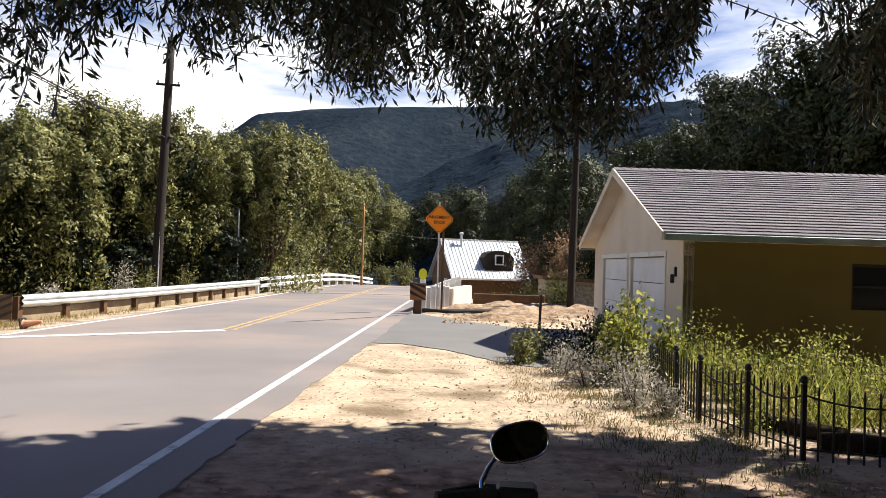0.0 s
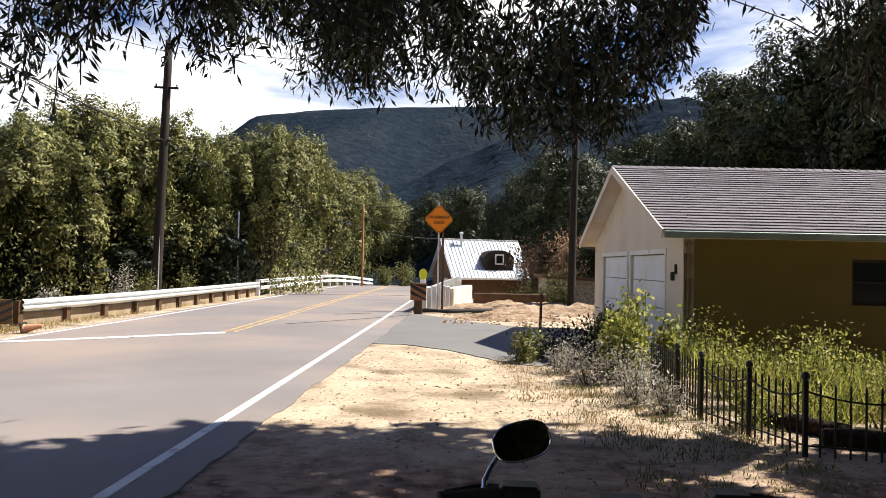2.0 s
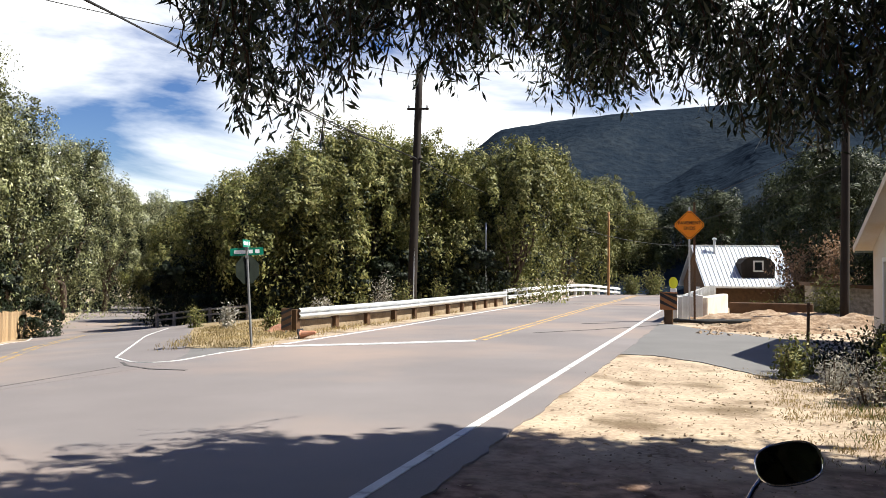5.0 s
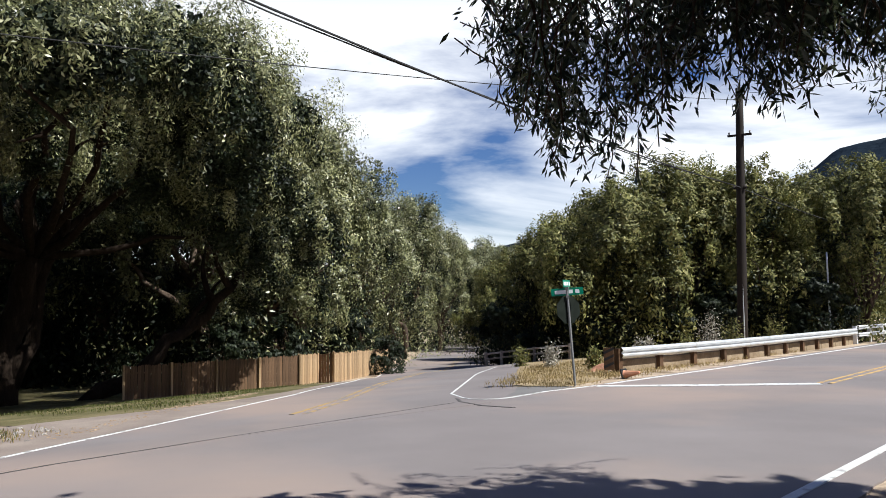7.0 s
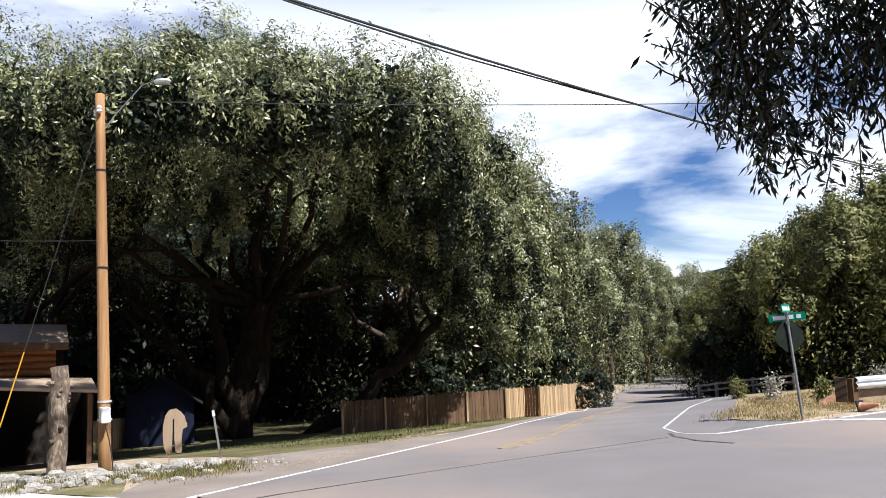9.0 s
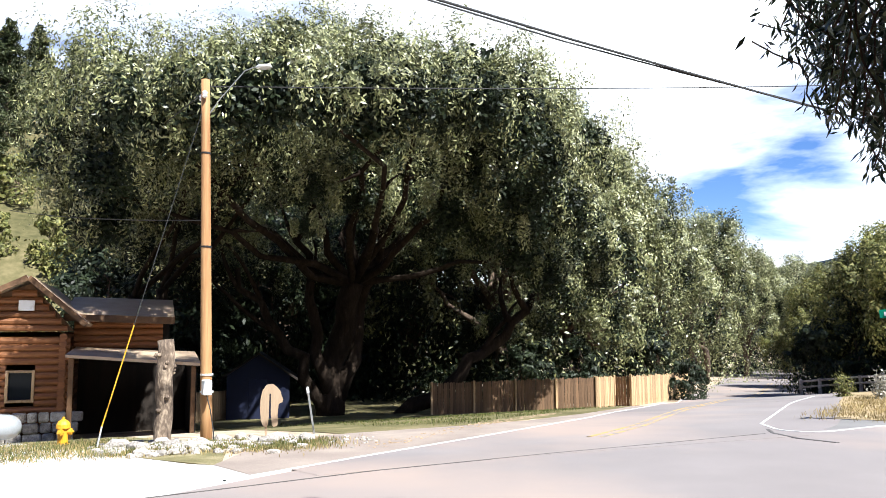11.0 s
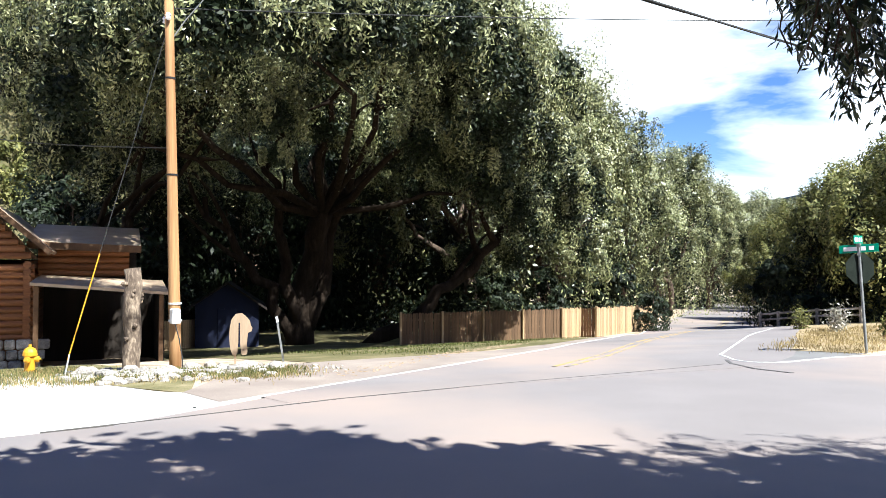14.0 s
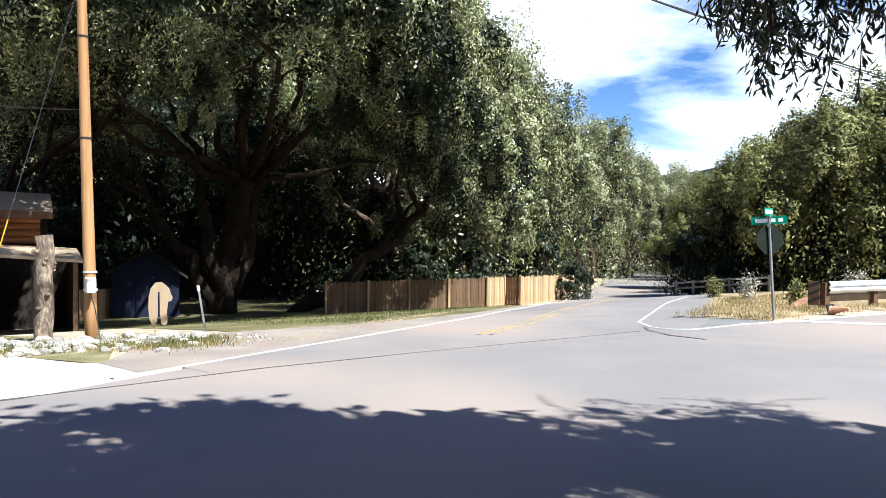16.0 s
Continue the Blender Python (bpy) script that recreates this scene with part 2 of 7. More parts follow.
LOG_WOOD = mat("stained logs", [(0.28, (0.09, 0.032, 0.010)), (0.5, (0.17, 0.064, 0.020)), (0.74, (0.28, 0.12, 0.042))], 3, 0.6, 0.3, 30, streak=(0.2, 0.2, 2), vary=0.2)
DARK_WOOD = mat("dark stained wood", [(0.3, (0.05, 0.026, 0.012)), (0.7, (0.14, 0.075, 0.035))], 4, 0.75, 0.3, 40, vary=0.2)
IRON = mat("black iron", [(0.3, (0.008, 0.008, 0.009)), (0.7, (0.022, 0.021, 0.020))], 8, 0.6, 0.1, 60)
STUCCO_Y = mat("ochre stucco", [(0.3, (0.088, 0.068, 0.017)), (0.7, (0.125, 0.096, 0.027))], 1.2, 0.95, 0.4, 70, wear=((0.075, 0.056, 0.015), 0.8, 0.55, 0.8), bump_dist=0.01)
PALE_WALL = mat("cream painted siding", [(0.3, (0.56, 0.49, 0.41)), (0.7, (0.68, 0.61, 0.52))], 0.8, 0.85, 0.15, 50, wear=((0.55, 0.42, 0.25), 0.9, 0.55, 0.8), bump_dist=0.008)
DOOR_W = mat("white painted door", [(0.3, (0.66, 0.68, 0.72)), (0.7, (0.80, 0.82, 0.85))], 1.2, 0.6, 0.1, 40, wear=((0.62, 0.56, 0.38), 1.6, 0.55, 0.8), bump_dist=0.006)
TRIM_W = mat("white trim", [(0.3, (0.66, 0.65, 0.62)), (0.7, (0.80, 0.79, 0.76))], 2, 0.6, 0.1, 40, wear=((0.45, 0.42, 0.36), 2, 0.6, 0.8))
GUTTER = mat("aged green gutter", [(0.3, (0.08, 0.11, 0.10)), (0.7, (0.20, 0.26, 0.24))], 2, 0.5, 0.1, 40, metal=0.2)
SHINGLE = mat("brown grey shingles", [(0.28, (0.085, 0.074, 0.082)), (0.5, (0.140, 0.124, 0.136)), (0.74, (0.20, 0.180, 0.195))], 2.2, 0.9, 0.5, 55, streak=(1, 3, 3), vary=0.16, bump_dist=0.012)
METAL_ROOF = mat("pale metal roofing", [(0.3, (0.36, 0.40, 0.46)), (0.7, (0.48, 0.52, 0.58))], 1, 0.45, 0.05, 40, metal=0.15, wear=((0.50, 0.50, 0.50), 1.2, 0.6, 0.8))
RUST_ROOF = mat("brown metal roofing", [(0.3, (0.32, 0.225, 0.15)), (0.7, (0.47, 0.36, 0.26))], 1.5, 0.6, 0.15, 40)
BLUE_WALL = mat("dark blue boards", [(0.3, (0.002, 0.004, 0.018)), (0.7, (0.004, 0.008, 0.032))], 2, 0.7, 0.2, 40)
ORANGE = mat("orange sign face", [(0.3, (0.85, 0.24, 0.008)), (0.7, (0.95, 0.30, 0.015))], 2, 0.45, 0.03, 60)
YELLOW = mat("yellow paint", [(0.3, (0.46, 0.22, 0.010)), (0.7, (0.58, 0.30, 0.02))], 4, 0.5, 0.05, 60, wear=((0.45, 0.28, 0.05), 6, 0.6, 0.75))
LIME = mat("fluorescent yellow green", [(0.3, (0.70, 0.72, 0.03)), (0.7, (0.80, 0.80, 0.05))], 4, 0.5, 0.05, 60)
GREEN_SIGN = mat("green sign face", [(0.3, (0.0, 0.17, 0.10)), (0.7, (0.01, 0.24, 0.14))], 3, 0.4, 0.03, 60)
BLACK = mat("matt black", [(0.3, (0.010, 0.010, 0.011)), (0.7, (0.022, 0.022, 0.024))], 8, 0.55, 0.1, 80)
RUBBER = mat("black rubber", [(0.3, (0.012, 0.012, 0.012)), (0.7, (0.03, 0.03, 0.03))], 8, 0.8, 0.2, 90)
CHROME = mat("chrome", [(0.3, (0.75, 0.75, 0.76)), (0.7, (0.85, 0.85, 0.86))], 8, 0.12, 0.02, 80, metal=1.0)
MIRROR = mat("mirror glass", [(0.3, (0.62, 0.64, 0.68)), (0.7, (0.66, 0.68, 0.72))], 8, 0.02, 0.0, 80, metal=1.0)
PLYWOOD = mat("pale plywood", [(0.3, (0.27, 0.19, 0.12)), (0.7, (0.36, 0.27, 0.18))], 3, 0.75, 0.2, 40, streak=(1, 1, 0.2))
WHITE = mat("white enamel", [(0.3, (0.74, 0.74, 0.74)), (0.7, (0.84, 0.84, 0.84))], 3, 0.4, 0.05, 60, wear=((0.5, 0.47, 0.42), 3, 0.62, 0.78))
STONE = mat("pale field stone", [(0.34, (0.12, 0.105, 0.088)), (0.5, (0.30, 0.27, 0.235)), (0.66, (0.50, 0.465, 0.42))], 5, 0.95, 0.9, 25, vary=0.3)
CLOD = mat("dry clods", [(0.3, (0.16, 0.11, 0.07)), (0.7, (0.36, 0.27, 0.18))], 8, 0.95, 0.4, 40)
EARTH = mat("turned rocky earth", [(0.30, (0.09, 0.055, 0.034)), (0.5, (0.27, 0.185, 0.12)), (0.70, (0.48, 0.375, 0.265))], 2.2, 0.95, 1.0, 10, bump_dist=0.1, spec=0.1)
ROCK_RED = mat("reddish rock", [(0.28, (0.20, 0.09, 0.05)), (0.5, (0.36, 0.18, 0.11)), (0.72, (0.55, 0.36, 0.26))], 3, 0.9, 0.6, 20)
RED_ORANGE = mat("faded orange plastic", [(0.3, (0.50, 0.19, 0.09)), (0.7, (0.62, 0.34, 0.22))], 3, 0.6, 0.1, 40)
# dark forest colour with the blue of distant haze mixed in
FOREST = mat("wooded slope with haze blue", [(0.30, (0.009, 0.014, 0.022)), (0.5, (0.015, 0.022, 0.032)), (0.72, (0.030, 0.038, 0.046))], 0.012, 1.0, 1.0, 0.12, spec=0.0, bump_dist=8.0)
SLOPE = mat("dry scrub slope", [(0.3, (0.04, 0.042, 0.018)), (0.5, (0.10, 0.088, 0.042)), (0.72, (0.19, 0.155, 0.085))], 0.12, 1.0, 0.8, 1.5, spec=0.05, bump_dist=0.4)
GLASS = bpy.data.materials.new("dark window glass")
GLASS.use_nodes = True
_g = GLASS.node_tree.nodes["Principled BSDF"]
_g.inputs["Base Color"].default_value = (0.012, 0.014, 0.016, 1)
_g.inputs["Roughness"].default_value = 0.08
_g.inputs["Specular IOR Level"].default_value = 0.08
TANK = mat("faded tank paint", [(0.3, (0.17, 0.18, 0.19)), (0.7, (0.28, 0.29, 0.30))], 2, 0.5, 0.1, 40, wear=((0.22, 0.19, 0.16), 2.5, 0.55, 0.7))
DULL_STEEL = mat("dull weathered steel", [(0.3, (0.16, 0.165, 0.16)), (0.7, (0.27, 0.275, 0.27))], 3, 0.6, 0.08, 60, metal=0.4)
WIRE = mat("black cable", [(0.3, (0.012, 0.012, 0.012)), (0.7, (0.03, 0.03, 0.03))], 8, 0.7, 0.0, 80)
LETTER = mat("black lettering", [(0.3, (0.02, 0.012, 0.006)), (0.7, (0.04, 0.025, 0.012))], 8, 0.6, 0.0, 80)
# the pale last colour paints a few leaves as if sunlit
LEAF_WILLOW = leaf_mat("willow leaves", [(0.016, 0.026, 0.012), (0.028, 0.045, 0.020), (0.048, 0.070, 0.030), (0.15, 0.165, 0.075)], 0.18, 0.36, 0.7)
LEAF_COTTON = leaf_mat("cottonwood leaves", [(0.042, 0.049, 0.018), (0.105, 0.114, 0.043), (0.215, 0.220, 0.092), (0.37, 0.37, 0.20)], 0.14, 0.38, 0.48)
LEAF_OLIVE = leaf_mat("olive leaves", [(0.055, 0.062, 0.017), (0.105, 0.112, 0.031), (0.175, 0.174, 0.052), (0.29, 0.265, 0.10)], 0.2)
# leaf green taken almost to black: the shade is in the colour
LEAF_SHADED = leaf_mat("leaves with shade in colour", [(0.008, 0.013, 0.006), (0.015, 0.023, 0.010), (0.028, 0.038, 0.015)], 0.12)
LEAF_PINE = leaf_mat("pine needles", [(0.018, 0.026, 0.009), (0.034, 0.044, 0.016), (0.065, 0.074, 0.028)], 0.1)
LEAF_GOLD = leaf_mat("yellow green weeds", [(0.06, 0.085, 0.016), (0.16, 0.185, 0.034), (0.30, 0.30, 0.06), (0.48, 0.44, 0.13)], 0.5)
LEAF_SAGE = leaf_mat("grey sagebrush", [(0.24, 0.23, 0.18), (0.36, 0.34, 0.28), (0.50, 0.47, 0.40)], 0.35)
LEAF_RUST = leaf_mat("russet leaves", [(0.16, 0.10, 0.06), (0.27, 0.17, 0.10), (0.38, 0.26, 0.17)], 0.4)
DRY_GRASS = leaf_mat("dry grass blades", [(0.20, 0.145, 0.06), (0.30, 0.225, 0.10), (0.40, 0.32, 0.16)], 0.3)
GREEN_GRASS = leaf_mat("green grass blades", [(0.05, 0.065, 0.016), (0.095, 0.11, 0.03), (0.20, 0.18, 0.07)], 0.3)
LITTER = leaf_mat("fallen leaves and twigs", [(0.10, 0.065, 0.035), (0.22, 0.15, 0.08), (0.40, 0.30, 0.17)], 0.1)

# ---------------------------------------------------------------- mesh helpers
GX = np.array([-2500, -60, -45, -38, -31, -25, -17.6, -10.3, -5, -2, 2500.0])
GZ = np.array([-3.2, -2.9, -2.5, -2.3, -1.9, -1.2, -0.55, -0.16, -0.03, 0.0, 0.0])


def smooth(a, b, v):
    s = np.clip((v - a) / (b - a), 0, 1)
    return s * s * (3 - 2 * s)


def ground(x, y):
    """Height of the land."""
    x, y = np.asarray(x, float), np.asarray(y, float)
    z = (np.interp(x - 0.8, GX, GZ) + np.interp(x, GX, GZ) + np.interp(x + 0.8, GX, GZ)) / 3
    z = z - 0.22 * smooth(3.5, 5.0, x) * smooth(8.5, 10.5, y) * (1 - smooth(24, 27, y))
    z = z - 2.2 * smooth(1.0, 4.0, x) * smooth(36, 52, y)
    z = z - 1.6 * smooth(60, 95, y) * smooth(-30, -12, x)
    return z


def gz(x, y):
    return float(ground(x, y))


class MB:
    """Collects vertices and faces of one mesh."""
    def __init__(self):
        self.v, self.f = [], []

    def add(self, verts, faces):
        k = len(self.v)
        self.v += [tuple(p) for p in verts]
        self.f += [tuple(i + k for i in q) for q in faces]
        return self

    def box(self, x0, y0, z0, x1, y1, z1, m=None, b=0.0):
        """A box with its long edges chamfered by b."""
        if b <= 0:
            vs = [(x, y, z) for z in (z0, z1) for y in (y0, y1) for x in (x0, x1)]
            fs = [(0, 2, 3, 1), (4, 5, 7, 6), (0, 1, 5, 4), (2, 6, 7, 3), (0, 4, 6, 2), (1, 3, 7, 5)]
        else:
            bm = bmesh.new()
            bmesh.ops.create_cube(bm, size=1)
            for q in bm.verts:
                q.co = Vector(((x0 + x1) / 2 + q.co.x * (x1 - x0), (y0 + y1) / 2 + q.co.y * (y1 - y0), (z0 + z1) / 2 + q.co.z * (z1 - z0)))
            bmesh.ops.bevel(bm, geom=bm.edges[:], offset=b, segments=1, affect="EDGES")
            bm.verts.index_update()
            vs = [q.co.copy() for q in bm.verts]
            fs = [[q.index for q in face.verts] for face in bm.faces]
            bm.free()
        if m is not None:
            vs = [m @ Vector(p) for p in vs]
        return self.add(vs, fs)

    def tube(self, pts, radii, sides=8, caps=True):
        """A tube along points; radii one number or one for each point."""
        pts = [Vector(p) for p in pts]
        if not hasattr(radii, "__len__"):
            radii = [radii] * len(pts)
        vs, fs = [], []
        up = Vector((0, 0, 1))
        d0 = (pts[1] - pts[0]).normalized()
        a = d0.cross(up if abs(d0.z) < 0.9 else Vector((1, 0, 0))).normalized()
        for i, p in enumerate(pts):
            d = (pts[min(i + 1, len(pts) - 1)] - pts[max(i - 1, 0)]).normalized()
            a = (a - d * a.dot(d)).normalized()
            b = d.cross(a)
            for k in range(sides):
                t = 2 * math.pi * k / sides
                vs.append(p + (a * math.cos(t) + b * math.sin(t)) * radii[i])
        for i in range(len(pts) - 1):
            for k in range(sides):
                k2 = (k + 1) % sides
                fs.append((i * sides + k, i * sides + k2, (i + 1) * sides + k2, (i + 1) * sides + k))
        if caps:
            fs.append(tuple(range(sides))[::-1])
            fs.append(tuple((len(pts) - 1) * sides + k for k in range(sides)))
        return self.add(vs, fs)

    def prism(self, outline, thick, m=None):
        """An outline in x and z, given thickness along y, centred."""
        n = len(outline)
        vs = [(x, -thick / 2, z) for x, z in outline] + [(x, thick / 2, z) for x, z in outline]
        fs = [tuple(range(n)), tuple(range(2 * n - 1, n - 1, -1))]
        fs += [(i, i + n, (i + 1) % n + n, (i + 1) % n) for i in range(n)]
        if m is not None:
            vs = [m @ Vector(p) for p in vs]
        return self.add(vs, fs)

    def lathe(self, profile, sides=16, m=None):
        """Profile of (radius, height) turned about z."""
        vs, fs = [], []
        for r, z in profile:
            for k in range(sides):
                t = 2 * math.pi * k / sides
                vs.append((r * math.cos(t), r * math.sin(t), z))
        for i in range(len(profile) - 1):
            for k in range(sides):
                k2 = (k + 1) % sides
                fs.append((i * sides + k, i * sides + k2, (i + 1) * sides + k2, (i + 1) * sides + k))
        fs.append(tuple(range(sides))[::-1])
        fs.append(tuple((len(profile) - 1) * sides + k for k in range(sides)))
        if m is not None:
            vs = [m @ Vector(p) for p in vs]
        return self.add(vs, fs)


def mesh_of(name, mb, material, smooth_it=False):
    me = bpy.data.meshes.new(name)
    me.from_pydata(mb.v, [], mb.f)
    if smooth_it:
        me.polygons.foreach_set("use_smooth", [True] * len(me.polygons))
    me.materials.append(material)
    me.update()
    return me


def part(name, mb, material, parent=None, label="", smooth_it=False):
    """One mesh object, under its thing where a parent is given."""
    ob = new(name, mesh_of(name, mb, material, smooth_it))
    if parent is not None:
        ob.parent = parent
    if label:
        tagged(ob, label)
    return ob


def place(name, me, parent, m):
    """One more object on a shared mesh."""
    ob = new(name, me)
    ob.parent = parent
    ob.matrix_basis = m
    return ob


def thing(name, m, label, category, group=""):
    ob = new(name)
    ob.empty_display_size = 0.2
    ob.matrix_basis = m
    return tagged(ob, label, category, group)


def leaf_mesh(name, c, d, n, length, width, material):
    """Many leaves: centres c, directions d, side directions n, lengths and widths; each a folded lozenge."""
    k = len(c)
    d = d / np.maximum(np.linalg.norm(d, axis=1, keepdims=True), 1e-6)
    s = np.cross(d, n)
    s = s / np.maximum(np.linalg.norm(s, axis=1, keepdims=True), 1e-6)
    length, width = np.broadcast_to(length, k)[:, None], np.broadcast_to(width, k)[:, None]
    up = np.cross(s, d)
    v = np.stack([c - d * length / 2, c + s * width / 2 + up * width * 0.15, c + d * length / 2, c - s * width / 2 + up * width * 0.15], 1).reshape(-1, 3)
    me = bpy.data.meshes.new(name)
    me.vertices.add(4 * k)
    me.vertices.foreach_set("co", v.astype(np.float32).ravel())
    me.loops.add(4 * k)
    me.loops.foreach_set("vertex_index", np.arange(4 * k, dtype=np.int32))
    me.polygons.add(k)
    me.polygons.foreach_set("loop_start", np.arange(0, 4 * k, 4, dtype=np.int32))
    me.update(calc_edges=True)
    me.materials.append(material)
    return me


def rnd_dirs(rng, k):
    v = rng.normal(size=(k, 3))
    return v / np.linalg.norm(v, axis=1, keepdims=True)


def sheet(name, rows, material, lift, step=0.6, kind="structure", label="", rag=0.0):
    """A strip of road or ground between pairs of edge points, laid on the land; it has a thin edge."""
    mb = MB()
    L = [Vector((*a, 0)) for a, b in rows]
    Rr = [Vector((*b, 0)) for a, b in rows]
    la, lb = [], []
    for i in range(len(rows) - 1):
        n = max(1, int(max((L[i + 1] - L[i]).length, (Rr[i + 1] - Rr[i]).length) / step))
        for k in range(n + (i == len(rows) - 2)):
            la.append(L[i].lerp(L[i + 1], k / n))
            lb.append(Rr[i].lerp(Rr[i + 1], k / n))
    if rag:
        lb = [b + (b - a).normalized() * rag * (noise.noise(Vector((b.x * 1.1, b.y * 1.1, 3.0))) + 0.7 * noise.noise(Vector((b.x * 3.7, b.y * 3.7, 8.0)))) for a, b in zip(la, lb)]
    w = max(1, int(max((a - b).length for a, b in zip(la, lb)) / max(step, 0.6)))
    vs, fs = [], []
    for a, b in zip(la, lb):
        for k in range(w + 1):
            p = a.lerp(b, k / w)
            vs.append((p.x, p.y, gz(p.x, p.y) + lift))
    for i in range(len(la) - 1):
        for k in range(w):
            q = i * (w + 1) + k
            fs.append((q, q + 1, q + w + 2, q + w + 1))
    rim = [i * (w + 1) for i in range(len(la))], [i * (w + 1) + w for i in range(len(la))]
    for line in rim:
        base = len(vs)
        vs += [(vs[q][0], vs[q][1], vs[q][2] - lift - 0.03) for q in line]
        fs += [(line[i], line[i + 1], base + i + 1, base + i) for i in range(len(line) - 1)]
    mb.add(vs, fs)
    ob = part(name, mb, material)
    return tagged(ob, label, kind=kind)


def line_strip(name, pts, width, material, lift, label):
    """A painted line of that width along points on the ground."""
    rows = []
    for i, p in enumerate(pts):
        a, b = Vector(pts[max(i - 1, 0)]), Vector(pts[min(i + 1, len(pts) - 1)])
        d = (b - a).normalized()
        n = Vector((-d.y, d.x)) * width / 2
        rows.append(((p[0] + n.x, p[1] + n.y), (p[0] - n.x, p[1] - n.y)))
    return sheet(name, rows, material, lift, 0.5, "structure", label)


def polar(az, dist):
    """Plan point at a bearing to the left of ahead and a distance from the camera's stand."""
    return -dist * math.sin(radians(az)), dist * math.cos(radians(az))

# ---------------------------------------------------------------- land
def axis(lo, hi, fine, far):
    a = list(np.arange(lo, hi + 1e-6, fine))
    s, q = fine, hi
    while q < far:
        s *= 1.35
        q += s
        a.append(q)
    s, q = fine, lo
    while q > -far:
        s *= 1.35
        q -= s
        a.insert(0, q)
    return np.array(a)


def build_ground():
    xs, ys = axis(-46, 14, 0.5, 2600), axis(-12, 52, 0.5, 2600)
    X, Y = np.meshgrid(xs, ys)
    Z = ground(X, Y)
    nx, ny = len(xs), len(ys)
    mb = MB()
    mb.v = list(zip(X.ravel().tolist(), Y.ravel().tolist(), Z.ravel().tolist()))
    mb.f = [(j * nx + i, j * nx + i + 1, (j + 1) * nx + i + 1, (j + 1) * nx + i) for j in range(ny - 1) for i in range(nx - 1)]
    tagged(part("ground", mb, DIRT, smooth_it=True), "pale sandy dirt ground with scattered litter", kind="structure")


build_ground()

# edge line of the near lane: x = EDGE0 + EDGE1 * y
EDGE0, EDGE1 = -2.55, 0.031


def edge(y, off=0.0):
    return EDGE0 + EDGE1 * y + off, y


BY = [17, 22, 27, 34, 42, 52, 62, 75, 95]
main_rows = [((-9.0, -60), (-2.3, -60)), ((-9.0, -6), (-2.2, -6)), ((-9.64, 1.3), (-2.05, 1.3)), ((-11.0, 3.6), (-1.98, 3.6)), ((-11.2, 8.0), (-1.85, 8.0)),
             ((-10.2, 12.8), (-1.65, 12.8))]
main_rows += [(edge(y, -7.75), edge(y, 0.6 if y < 30 else 0.5)) for y in BY]
sheet("road", main_rows, ASPHALT, 0.02, 0.2, label="sun-bleached grey asphalt road leading to a bridge", rag=0.07)
LEFT_EDGE = [(-11.25, 3.5), (-12.2, 5.1), (-13.95, 8.2), (-17.1, 13.6), (-23.1, 21.4), (-29.8, 29.0), (-37.0, 37.2), (-50, 54), (-70, 78)]
RIGHT_EDGE = [(-10.25, 3.6), (-10.25, 7.0), (-9.6, 12.6), (-10.6, 14.8), (-15.4, 22.2), (-21.2, 30.8), (-29.2, 40.4), (-43, 59), (-64, 84)]
sheet("road_side", list(zip(LEFT_EDGE, RIGHT_EDGE)), ASPHALT, 0.024, label="worn asphalt side road running downhill between trees")
sheet("driveway", [((4.2, 16.4), (1.6, 13.3)), ((4.0, 20.2), (1.05, 14.0)), ((2.2, 21.8), (0.18, 15.6)), ((0.6, 24.0), (-0.77, 16.6)), ((-0.6, 26.6), (-1.65, 16.6)), ((-1.5, 27.0), (-1.95, 16.4))], DRIVE, 0.014, 0.25, rag=0.14, label="grey asphalt driveway apron in front of a garage")
sheet("concrete_apron", [((-12.2, 3.1), (-10.6, 3.1)), ((-13.0, 2.5), (-9.9, 2.2)), ((-15.0, 1.9), (-9.68, 1.0)), ((-20.0, 0.9), (-9.6, -1.0)), ((-32.0, -1.0), (-14, -9.0)), ((-44, -3.5), (-40, -14))], CONCRETE, 0.012, label="bright pale concrete side street surface")
sheet("verge", [((-12.75, 2.9), (-12.6, 2.75)), ((-14.6, 3.4), (-14.2, 2.15)), ((-17.5, 3.6), (-17.0, 1.45)), ((-32.5, 2.0), (-32.0, -0.9)), ((-45, 1), (-44, -3.4))], TURF, 0.016, label="thin grass verge beside the concrete")
sheet("lawn", [((-27.2, 24.5), (-24.2, 21.3)), ((-27.5, 18.0), (-18.6, 14.0)), ((-32.0, 10.5), (-17.3, 9.4)), ((-34, 6), (-17.2, 6.6))], LAWN, 0.012, label="shaded lawn strip in front of a fence")
sheet("lawn", [((-62, 32), (-27.3, 24.6)), ((-62, 19), (-27.6, 18.0)), ((-62, 9), (-32.1, 10.4)), ((-62, 5), (-34.1, 5.9))], LAWN, 0.010, 1.2, label="shaded yard under the big trees")
sheet("gravel_shoulder", [((-12.6, 2.75), (-10.8, 2.9)), ((-16.8, 4.9), (-12.25, 5.15)), ((-17.2, 7.0), (-13.2, 6.9)), ((-17.2, 9.5), (-14.7, 9.6)), ((-17.4, 11.8), (-16.0, 11.8)), ((-19.4, 15.2), (-18.0, 15.0)), ((-24.0, 21.2), (-23.1, 21.4))], DUSTY, 0.0165, label="dusty gravel shoulder beside the side road")
